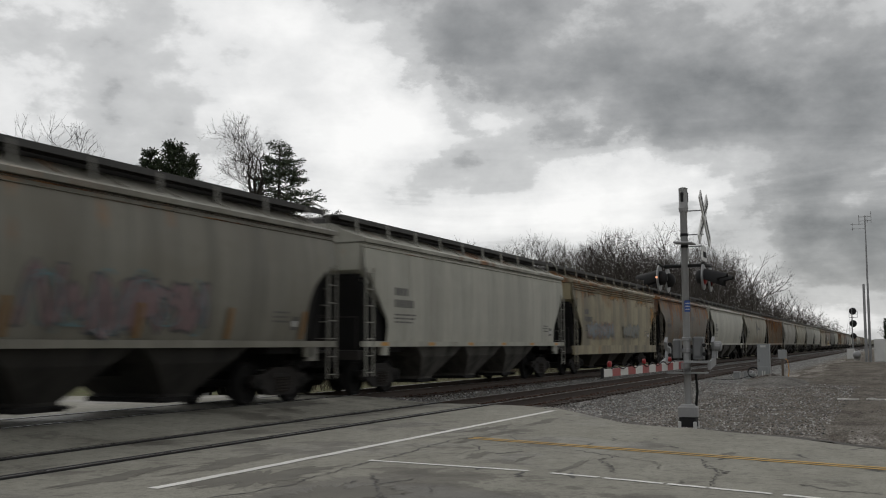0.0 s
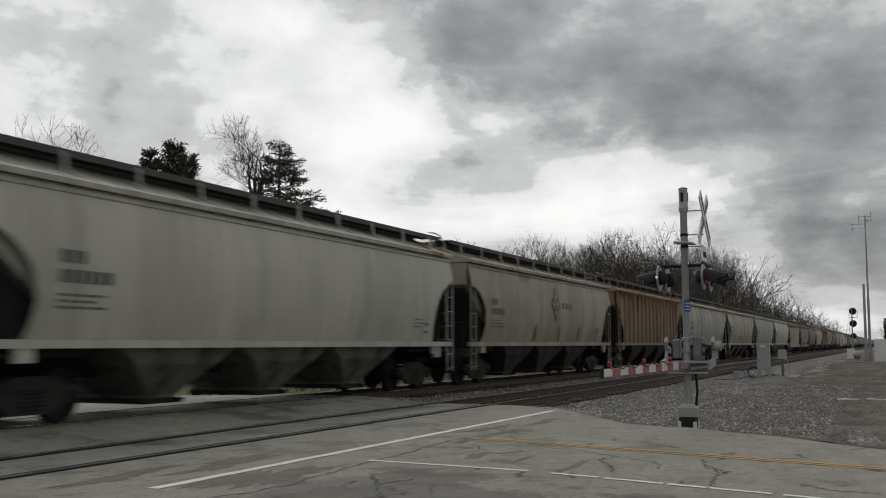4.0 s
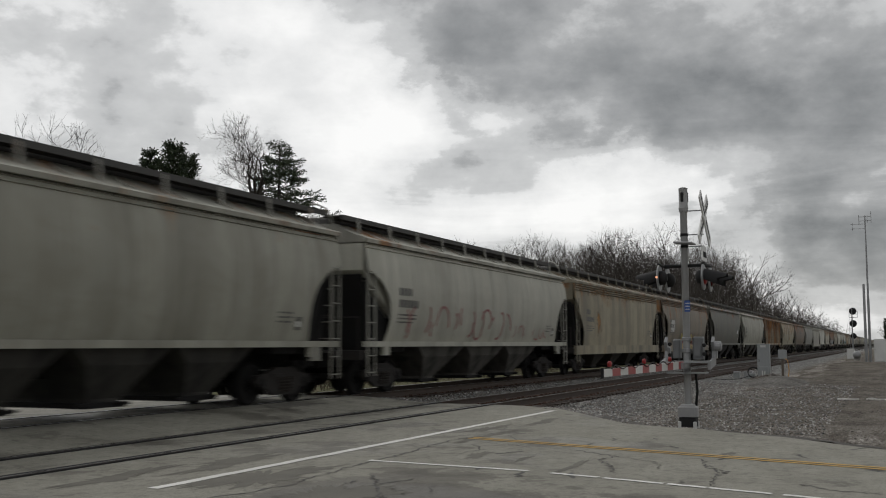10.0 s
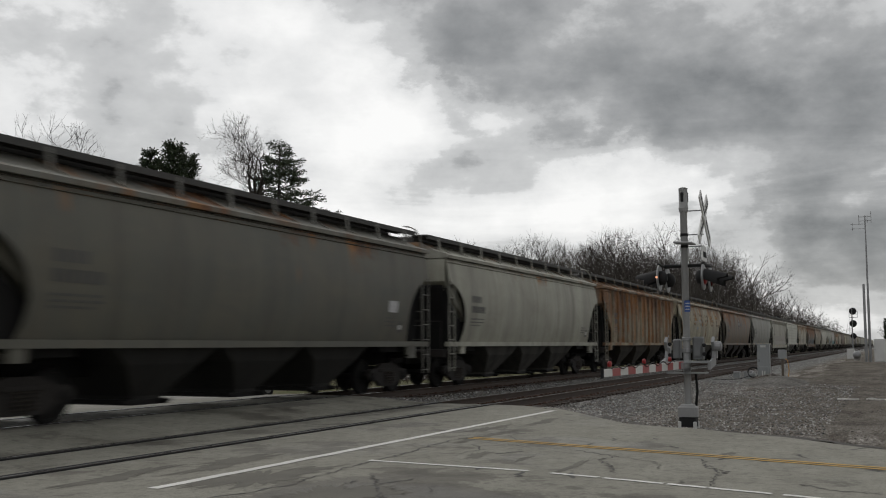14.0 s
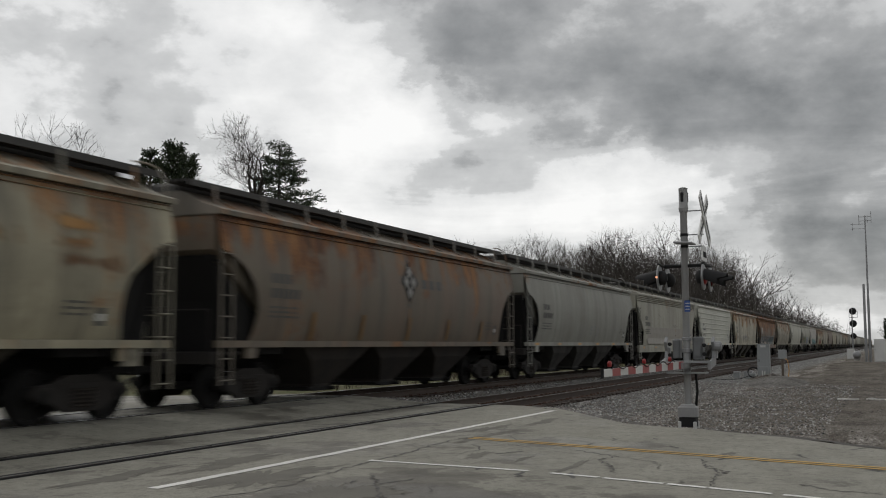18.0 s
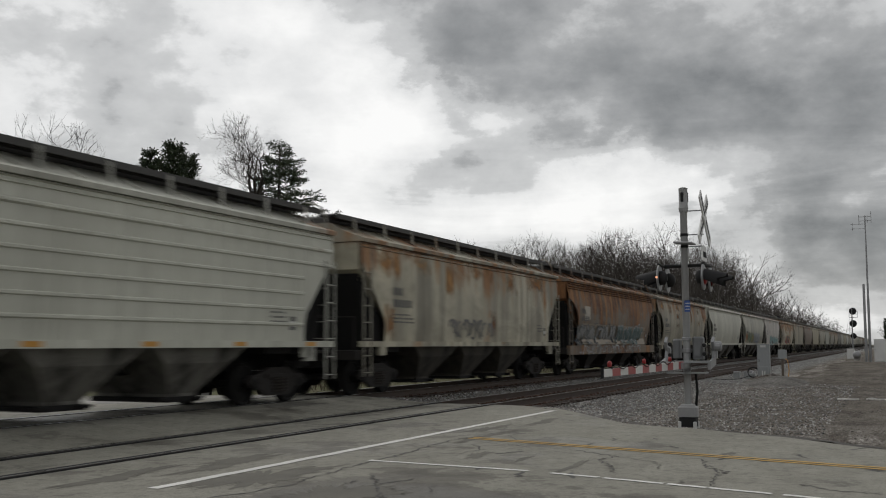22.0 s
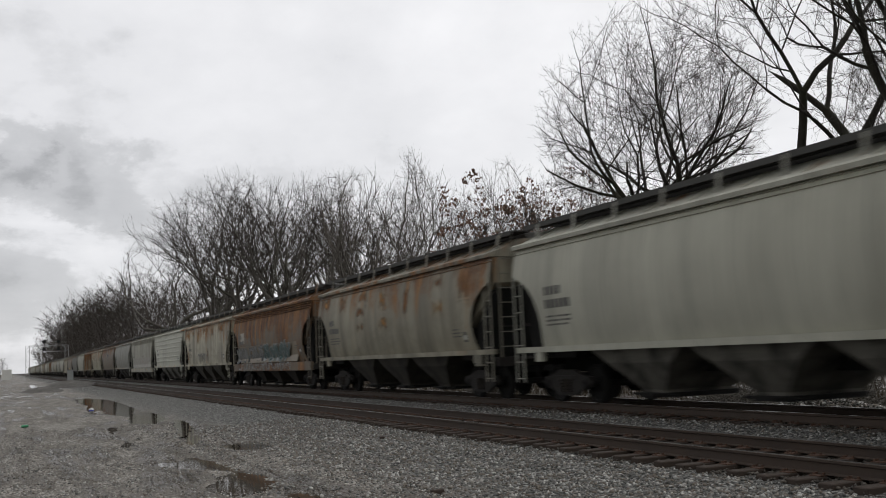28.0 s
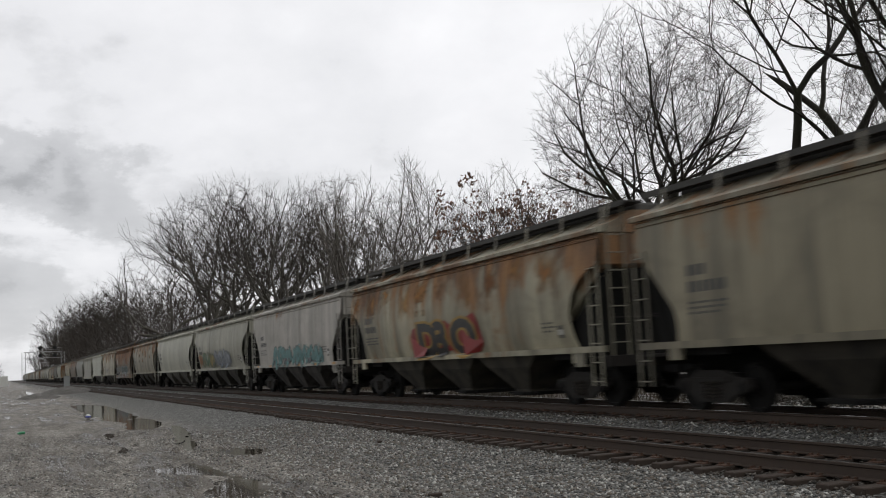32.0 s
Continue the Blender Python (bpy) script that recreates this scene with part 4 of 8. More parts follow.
def make_stones():
    rng = random.Random(11)

    def shoulder(r):
        x = -4.5 - 26 * r.random() ** 1.7
        y = r.uniform(5.0, 8.35) if r.random() < 0.9 else r.uniform(3.5, 5.5)
        return x, y, ground_z(x, y)

    def between(r):
        x, y = -5 - 25 * r.random() ** 1.4, r.uniform(10.6, 12.4)
        return x, y, ground_z(x, y)

    def cribs(r):
        x, y = -5 - 22 * r.random() ** 1.3, r.uniform(8.3, 10.9)
        return x, y, ground_z(x, y) + 0.015

    def far_cribs(r):
        x, y = (-6 - 26 * r.random() ** 1.2) if r.random() < 0.65 else 24 + 22 * r.random(), r.uniform(12.0, 15.2)
        return x, y, ground_z(x, y) + 0.012

    def lot(r):
        x, y = -8 - 26 * r.random() ** 1.7, r.uniform(-0.5, 5.6)
        return x, y, ground_z(x, y)

    def right(r):
        x, y = 20.0 + 26 * r.random() ** 1.2, 8.4 - 7.2 * r.random() ** 1.3
        if x < lerp_table(y, ROAD_RIGHT) + 0.25:
            x += 3.5
        if x < lerp_table(y, ROAD_RIGHT) + 0.2:
            x += 5
        return x, y, ground_z(x, y)

    def right_mid(r):
        x, y = 23.5 + 22 * r.random() ** 1.2, r.uniform(10.8, 12.4)
        return x, y, ground_z(x, y)

    def right_lot(r):
        x, y = 17.5 + 44 * r.random() ** 1.4, 4.4 - 8.0 * r.random()
        if x < lerp_table(y, ROAD_RIGHT) + 0.3:
            x += 6
        return x, y, ground_z(x, y) - 0.004
    stone_field("lot_gravel", 15000, right_lot, 0.02, rng, "small brown gravel scattered on bare earth", EARTHSTONES)
    stone_field("ballast_stones", 28000, shoulder, 0.03, rng, "loose grey ballast stones on the shoulder")
    stone_field("ballast_stones", 6000, between, 0.03, rng, "loose grey ballast stones between the tracks")
    stone_field("ballast_stones", 5000, cribs, 0.03, rng, "rust-stained ballast stones between the ties", DARKSTONES)
    stone_field("ballast_stones", 7000, far_cribs, 0.03, rng, "rust-stained ballast stones round the far ties", DARKSTONES)
    stone_field("lot_gravel", 20000, lot, 0.021, rng, "small wet gravel scattered over the lot")
    stone_field("ballast_stones", 19000, right, 0.028, rng, "loose grey ballast stones beside the road")
    stone_field("ballast_stones", 4000, right_mid, 0.03, rng, "loose grey ballast stones between the tracks")


def puddle(x, y, a, b, seed, turn=0.0):
    r = random.Random(seed)
    n, ph = 40, [r.uniform(0, 6.28) for _ in range(4)]
    s, c = Shape(), (math.cos(turn), math.sin(turn))
    spots = sorted(ground_z(x + 0.9 * a * math.cos(k), y + turn * 0.9 * a * math.cos(k) + 0.9 * b * math.sin(k)) for k in range(0, 25))
    z = spots[20]
    a, b = a * 1.35, b * 1.4
    for k in range(n):
        t = 6.2832 * k / n
        m = 1 + 0.22 * math.sin(2 * t + ph[0]) + 0.16 * math.sin(3 * t + ph[1]) + 0.1 * math.sin(7 * t + ph[2]) + 0.05 * math.sin(11 * t + ph[3])
        px, py = a * m * math.cos(t), b * m * math.sin(t)
        s.v.append((x + px * c[0] - py * c[1], y + px * c[1] + py * c[0], z))
    s.v.append((x, y, z))
    s.f = [(i, (i + 1) % n, n) for i in range(n)]
    s.m = [0] * n
    ob = structure("puddle", s, WATER, label="shallow muddy puddle reflecting the train and sky", category="puddle")
    return ob


make_ground()
make_road()
road_marks()
road_patches()
make_track("track_near", NEAR_Y, NEAR_Z, "empty railway track on wooden ties in grey ballast", random.Random(3))
make_track("track_far", FAR_Y, FAR_Z, "railway track that carries the freight train", random.Random(4))
flangeways()
make_stones()
for spec in PUDDLES:
    puddle(*spec)


# ---- covered hopper cars ----
# Local axes of a car: x along the track, y across, z = 0 at the rail top, origin in the middle of the car.
PROFILE = {"round": ((1.25, 1.36), (1.6, 1.47), (2.0, 1.55), (2.5, 1.60), (2.9, 1.60), (3.3, 1.562), (3.6, 1.51), (3.90, 1.43)),
           "flat": ((1.25, 1.48), (1.8, 1.515), (3.0, 1.515), (3.6, 1.495), (3.90, 1.455))}
# how far the side sheet stops short of the car's end, by height
CUT = {"round": ((1.25, 1.16), (1.5, 1.27), (1.9, 1.36), (2.3, 1.30), (2.6, 1.12), (2.85, 0.86), (3.02, 0.56), (3.12, 0.3), (3.2, 0.04), (3.22, 0.02), (9, 0.02)),
       "flat": ((1.25, 1.28), (1.7, 1.34), (1.95, 1.30), (3.0, 0.36), (3.2, 0.10), (3.22, 0.02), (9, 0.02))}
WHEEL_R, BASE = 0.457, 0.89
cache = {}


def side_y(style, z):
    return lerp_table(z, PROFILE[style])


def skin_y(style, z):
    """Where paint lies on the side: the sheet, or the sill that stands proud of it."""
    y = side_y(style, min(3.9, max(1.25, z)))
    return max(y, 1.562) if z < 1.26 else (max(y, 1.545) if z < 1.39 else y)


def cached(key, make):
    if key not in cache:
        cache[key] = make()
    return cache[key]


def side_sheet(style, e, low):
    """The camera-side sheet, from sill to eave, cut away below at both ends."""
    s = Shape()
    zs = [low, 1.4, 1.6, 1.8, 2.0, 2.2, 2.4, 2.6, 2.75, 2.88, 3.0, 3.08, 3.15, 3.21, 3.45, 3.68, 3.90]
    cols = 9
    for skin in (0.0, 0.03):
        for z in zs:
            inset = lerp_table(z, CUT[style])
            for i in range(cols):
                x = -(e - inset) + 2 * (e - inset) * i / (cols - 1)
                s.v.append((x, -(side_y(style, z) - skin), z))
    n = 17 * cols
    for o, flip in ((0, False), (n, True)):
        for j in range(16):
            for i in range(cols - 1):
                q = (o + j * cols + i, o + j * cols + i + 1, o + (j + 1) * cols + i + 1, o + (j + 1) * cols + i)
                s.f.append(q[::-1] if flip else q)
    for j in range(16):
        for i in (0, cols - 1):
            a, b = j * cols + i, (j + 1) * cols + i
            s.f.append((a, b, b + n, a + n))
    s.m = [0] * len(s.f)
    return s.mesh("side_sheet", PAINT, smooth=True, angle=40)


def body_core(e):
    o = [(-e, 3.2), (-e, 3.89), (e, 3.89), (e, 3.2), (e - 0.12, 3.12), (e - 2.7, 1.27), (-e + 2.7, 1.27), (-e + 0.12, 3.12)]
    return Shape().prism(o, "y", -1.40, 1.40).mesh("body", PAINT)


def roof_mesh(e):
    o = [(-1.53, 3.91), (-1.545, 4.0), (-1.50, 4.03), (-1.2, 4.11), (-0.95, 4.22), (-0.60, 4.42), (0.60, 4.42), (0.95, 4.22), (1.2, 4.11), (1.50, 4.03), (1.545, 4.0), (1.53, 3.91)]
    s = Shape().prism(o, "x", -e - 0.03, e + 0.03)
    for i in range(-5, 6):
        x = i * e / 5.6
        for k in (-1, 1):
            v = [(x - 0.02, k * 1.2, 4.11), (x + 0.02, k * 1.2, 4.11), (x + 0.02, k * 0.64, 4.40), (x - 0.02, k * 0.64, 4.40)]
            s.add(v + [(a, b, c + 0.03) for a, b, c in v], [(0, 1, 2, 3), (7, 6, 5, 4), (0, 4, 5, 1), (1, 5, 6, 2), (2, 6, 7, 3), (3, 7, 4, 0)])
    return s.mesh("roof", PAINT)


def board_mesh(e):
    """Running board: a steel grating seen as bearing bars and cross strips, with an edge angle."""
    o = [(-1.0, 4.475), (-0.96, 4.475), (-0.96, 4.575)]
    for i in range(5):
        y = -0.87 + i * 0.09
        o += [(y, 4.575), (y, 4.555), (y + 0.014, 4.555), (y + 0.014, 4.575)]
    o += [(-0.43, 4.575), (-0.43, 4.55), (-0.40, 4.55), (-0.40, 4.60), (-1.0, 4.60)]
    s = Shape().prism(o, "x", -e - 0.32, e + 0.32)
    return s.mesh("running_board", WALKWAY)


def ladder_mesh():
    s = Shape()
    for x in (-0.2, 0.2):
        s.box(x - 0.026, -0.012, 0.50, x + 0.026, 0.012, 3.26)
    for i in range(7):
        z = 0.6 + i * 0.42
        s.tube([(-0.2, -0.022, z), (0.2, -0.022, z)], 0.015, 5)
    return s.mesh("ladder", PAINT)


def end_ladder_mesh():
    """Rungs across the car's end, from the sill to the roof, with a bowed grab rail over the top."""
    s = Shape()
    for y in (-1.30, -0.86):
        s.box(-0.012, y - 0.024, 1.15, 0.012, y + 0.024, 4.02)
    for i in range(7):
        s.tube([(0.02, -1.30, 1.45 + i * 0.4), (0.02, -0.86, 1.45 + i * 0.4)], 0.014, 5)
    s.tube([(0.0, -1.30, 3.95), (0.0, -1.24, 4.4), (-0.06, -1.12, 4.62), (-0.3, -1.05, 4.68), (-0.62, -1.02, 4.66)], 0.02, 6)
    s.tube([(0.0, -0.86, 3.95), (-0.02, -0.84, 4.5), (-0.1, -0.82, 4.6)], 0.018, 6)
    return s.mesh("end_ladder", PAINT)


def recess_fill_mesh():
    """Dark block in place of the shade in the open end recess, with braces under the sloping end sheet."""
    s = Shape().prism([(0, 3.0), (-2.55, 1.27), (-2.55, 1.1), (-0.55, 1.1), (-0.3, 2.2)], "y", -1.32, 1.32)
    for y in (-1.36, 1.36):
        s.tube([(-1.55, y, 2.0), (-1.45, y, 1.12)], 0.05, 6)
        s.tube([(-0.14, y, 3.0), (-0.9, y, 1.12)], 0.045, 6)
    s.box(-0.16, -1.3, 2.96, -0.04, 1.3, 3.1).box(-1.5, -0.5, 1.16, -0.95, 0.5, 1.62)
    s.lathe([(-0.34, 0.02), (-0.3, 0.17), (0.3, 0.17), (0.34, 0.02)], "x", (-1.2, -1.16, 1.42), 12)
    return s.mesh("end_web", SHADED_GRIME)


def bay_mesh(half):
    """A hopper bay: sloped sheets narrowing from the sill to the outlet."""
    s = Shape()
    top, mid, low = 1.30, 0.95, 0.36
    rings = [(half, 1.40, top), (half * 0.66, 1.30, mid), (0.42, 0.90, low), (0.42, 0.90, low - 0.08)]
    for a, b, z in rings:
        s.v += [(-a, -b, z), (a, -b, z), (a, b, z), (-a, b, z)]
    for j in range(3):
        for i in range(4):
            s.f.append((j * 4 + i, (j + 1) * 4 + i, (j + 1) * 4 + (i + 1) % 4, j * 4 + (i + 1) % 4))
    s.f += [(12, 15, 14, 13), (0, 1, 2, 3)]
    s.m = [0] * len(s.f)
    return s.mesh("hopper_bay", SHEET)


def gate_mesh():
    s = Shape().cbox(-0.52, -0.95, 0.20, 0.52, 0.95, 0.30, 0.02).box(-0.72, -0.97, 0.24, -0.5, -0.9, 0.29)
    s.tube([(0.3, -1.12, 0.25), (0.3, 1.12, 0.25)], 0.045, 8).tube([(0.52, -0.85, 0.25), (0.72, -0.85, 0.25)], 0.03, 6)
    return s.mesh("outlet_gate", SHADED_GRIME)


def frame_mesh():
    o = [(-1.16, 0.50), (-1.06, 0.63), (-0.72, 0.665), (-0.36, 0.80), (0.36, 0.80), (0.72, 0.665), (1.06, 0.63), (1.16, 0.5), (1.04, 0.40), (0.74, 0.36),
         (0.44, 0.19), (-0.44, 0.19), (-0.74, 0.36), (-1.04, 0.40)]
    s = Shape().prism(o, "y", -0.06, 0.06)
    s.box(-0.5, -0.10, 0.58, 0.5, -0.06, 0.66).box(-1.05, -0.08, 0.46, -0.73, -0.05, 0.60).box(0.73, -0.08, 0.46, 1.05, -0.05, 0.60)
    return s.mesh("side_frame", TRUCKDIRT)


def spring_mesh():
    s = Shape()
    s.tube([(0.06 * math.cos(k * 1.05), 0.06 * math.sin(k * 1.05), 0.25 + 0.33 * k / 30) for k in range(31)], 0.016, 4)
    return s.mesh("coil_spring", SPRING)


def wheelset_mesh(n=16):
    s = Shape()
    for k in (-1, 1):
        y = 0.7525 * k
        pr = [(-0.045, 0.10), (-0.065, 0.14), (-0.02, 0.20), (-0.02, 0.38), (-0.065, 0.40), (-0.065, WHEEL_R), (0.05, WHEEL_R + 0.005), (0.055, 0.485), (0.085, 0.485), (0.085, 0.40), (0.02, 0.37), (0.02, 0.2), (0.07, 0.14), (0.06, 0.10)]
        s.lathe([(-k * a, r) for a, r in pr], "y", (0, y, 0), n)
        s.lathe([(0.02 * k, 0.09), (0.26 * k, 0.09), (0.30 * k, 0.12), (0.38 * k, 0.12), (0.39 * k, 0.08)], "y", (0, y, 0), 10)
        for a in (0, 2.094, 4.189) if n > 12 else ():
            c = Vector((0.055 * math.cos(a), y + 0.392 * k, 0.055 * math.sin(a)))
            s.box(c.x - 0.02, c.y - 0.015, c.z - 0.02, c.x + 0.02, c.y + 0.015, c.z + 0.02)
    s.lathe([(-0.7, 0.085), (0.7, 0.085)], "y", (0, 0, 0), 10)
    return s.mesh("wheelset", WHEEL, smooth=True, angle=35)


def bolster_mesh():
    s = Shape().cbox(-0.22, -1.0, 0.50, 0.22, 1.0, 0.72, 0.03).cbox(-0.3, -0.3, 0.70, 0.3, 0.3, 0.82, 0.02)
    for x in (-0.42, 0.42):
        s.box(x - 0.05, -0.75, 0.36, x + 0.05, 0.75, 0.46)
    return s.mesh("truck", SHADED_GRIME)


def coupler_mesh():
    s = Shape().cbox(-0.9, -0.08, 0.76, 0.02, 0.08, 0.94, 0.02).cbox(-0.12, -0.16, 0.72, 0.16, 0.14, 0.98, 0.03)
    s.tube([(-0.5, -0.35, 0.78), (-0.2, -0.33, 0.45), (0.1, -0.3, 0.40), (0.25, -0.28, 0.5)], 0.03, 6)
    return s.mesh("coupler", SHADED_GRIME)


def platform_mesh():
    s = Shape().cbox(-1.25, -1.42, 1.10, 0.12, 1.42, 1.16, 0.01).box(-0.06, -1.45, 0.92, 0.14, 1.45, 1.12)
    s.tube([(0.02, -1.3, 2.0), (0.02, 1.3, 2.0)], 0.018, 5)
    for y in (-1.3, 1.3):
        s.tube([(0.02, y, 1.1), (0.02, y, 2.0)], 0.018, 5)
    return s.mesh("end_platform", TRUCKDIRT)


def painted_word(style, cx, cz, w, h, sign, grow, out):
    """One sprayed character that follows the car side."""
    curve = bpy.data.curves.new("character", "FONT")
    curve.body, curve.offset, curve.resolution_u = sign, grow, 3
    ob = bpy.data.objects.new("character", curve)
    scene.collection.objects.link(ob)
    me = bpy.data.meshes.new_from_object(ob.evaluated_get(bpy.context.evaluated_depsgraph_get()))
    bpy.data.objects.remove(ob)
    bpy.data.curves.remove(curve)
    bm = bmesh.new()
    bm.from_mesh(me)
    for i in range(12):
        bmesh.ops.bisect_plane(bm, geom=bm.verts[:] + bm.edges[:] + bm.faces[:], plane_co=(0, -0.08 + 0.08 * i, 0), plane_no=(0, 1, 0))
    bm.to_mesh(me)
    bm.free()
    for v in me.vertices:
        x, z = cx + (v.co.x - 0.33) * w / 0.62, cz + (v.co.y - 0.35) * h / 0.7
        v.co = (x, -(skin_y(style, z) + out), z)
    me.materials.append(SPRAY)
    return me


BLOT = ((-0.55, -0.3), (-0.3, -0.55), (0.35, -0.5), (0.55, -0.2), (0.5, 0.35), (0.25, 0.55), (-0.3, 0.5), (-0.52, 0.2))


def letter(style, cx, cz, w, h, rng, grow, out, solid=False):
    """One swept letter-like shape of sprayed paint that follows the car side; grow widens it for an outline."""
    s = Shape()
    if solid:
        ring = [(cx + x * w * 1.2 + rng.uniform(-0.07, 0.07) * w, cz + z * h + rng.uniform(-0.08, 0.08) * h) for x, z in BLOT]
        return s.add([(x, -(skin_y(style, z) + out), z) for x, z in ring], [tuple(range(len(ring)))])
    fat = min(w, h) * rng.uniform(0.17, 0.25)
    for n in range(rng.choice((1, 2, 2, 3))):
        # a loose zigzag or loop across the shape's field
        z, knots = rng.choice((-0.5, 0.5)), []
        count = rng.choice((3, 4, 5))
        for i in range(count):
            knots.append(Vector(((-0.55 + 1.1 * (i + rng.uniform(-0.35, 0.35)) / (count - 1)) * w, z * (h - fat) * rng.uniform(0.55, 1.05))))
            z = -z if rng.random() < 0.75 else z * rng.uniform(-0.3, 0.6)
            z = math.copysign(max(abs(z), 0.3), z) if abs(z) < 0.3 else z
        line = []
        for i in range(len(knots) - 1):
            a, b, c, d = knots[max(i - 1, 0)], knots[i], knots[i + 1], knots[min(i + 2, len(knots) - 1)]
            for k in range(4):
                u = k / 4
                line.append(0.5 * (2 * b + (c - a) * u + (2 * a - 5 * b + 4 * c - d) * u * u + (3 * b - a - 3 * c + d) * u ** 3))
        line.append(knots[-1])
        first, last = (line[0] - line[1]).normalized(), (line[-1] - line[-2]).normalized()
        line = [line[0] + first * (fat * 0.35 + grow)] + line + [line[-1] + last * (fat * 0.35 + grow)]
        o = len(s.v)
        for i, p in enumerate(line):
            d = (line[min(i + 1, len(line) - 1)] - line[max(i - 1, 0)]).normalized()
            wide = (fat / 2 + grow) * (0.7 if i in (0, len(line) - 1) else 1.0)
            for q in (-1, 1):
                x, z = cx + p.x - d.y * wide * q, cz + p.y + d.x * wide * q
                s.v.append((x, -(skin_y(style, z) + out + 0.0009 * n + 0.00025 * (i % 3)), z))
        s.f += [(o + 2 * i, o + 2 * i + 2, o + 2 * i + 3, o + 2 * i + 1) for i in range(len(line) - 1)]
    s.m = [0] * len(s.f)
    return s


def stroke(style, cx, cz, w, h, rng, thick, out):
    """One loose sprayed stroke that follows the car side."""
    s = Shape()
    a0, da, rad = rng.uniform(0, 6.28), rng.choice((-1, 1)) * rng.uniform(1.2, 4.6), h * rng.uniform(0.3, 0.55)
    pts = [(cx + rad * 0.7 * math.cos(a0 + da * k / 12) + 0.22 * (k - 6) / 6 * w, cz + rad * math.sin(a0 + da * k / 12)) for k in range(13)]
    for k, (x, z) in enumerate(pts):
        a, b = pts[max(k - 1, 0)], pts[min(k + 1, 12)]
        d = Vector((b[0] - a[0], b[1] - a[1])).normalized()
        for q in (-1, 1):
            px, pz = x - d.y * thick / 2 * q, z + d.x * thick / 2 * q
            s.v.append((px, -(skin_y(style, pz) + out), pz))
    s.f = [(2 * k, 2 * k + 2, 2 * k + 3, 2 * k + 1) for k in range(12)]
    s.m = [0] * 12
    return s


def decal(style, x, z, w, h, out=0.008, y=None):
    s = Shape()
    for i in range(4):
        zz = z + h * i / 3
        yy = -(skin_y(style, zz) + out) if y is None else y
        s.v += [(x, yy, zz), (x + w, yy, zz)]
    s.f = [(2 * i, 2 * i + 1, 2 * i + 3, 2 * i + 2) for i in range(3)]
    s.m = [0] * 3
    return s


def diamond(style, x, z, r):
    s = Shape()
    for a, b, mat in ((r, 0.010, 0), (r * 0.82, 0.016, 1)):
        o = len(s.v)
        s.v += [(x + dx * a * 0.8, -(side_y(style, z + dz * a) + b), z + dz * a) for dx, dz in ((0, 1), (1, 0), (0, -1), (-1, 0))]
        s.f.append((o + 3, o + 2, o + 1, o))
        s.m.append(mat)
    for dx, dz in ((0, 0.38), (0.30, 0), (0, -0.38), (-0.30, 0)):
        o, q = len(s.v), r * 0.27
        s.v += [(x + dx * r + ax * q * 0.8, -(side_y(style, z + dz * r + az * q) + 0.022), z + dz * r + az * q) for ax, az in ((0, 1), (1, 0), (0, -1), (-1, 0))]
        s.f.append((o + 3, o + 2, o + 1, o))
        s.m.append(2)
    return s.mesh("diamond_emblem", TEXTBAR, BLACK, DIRTYWHITE)


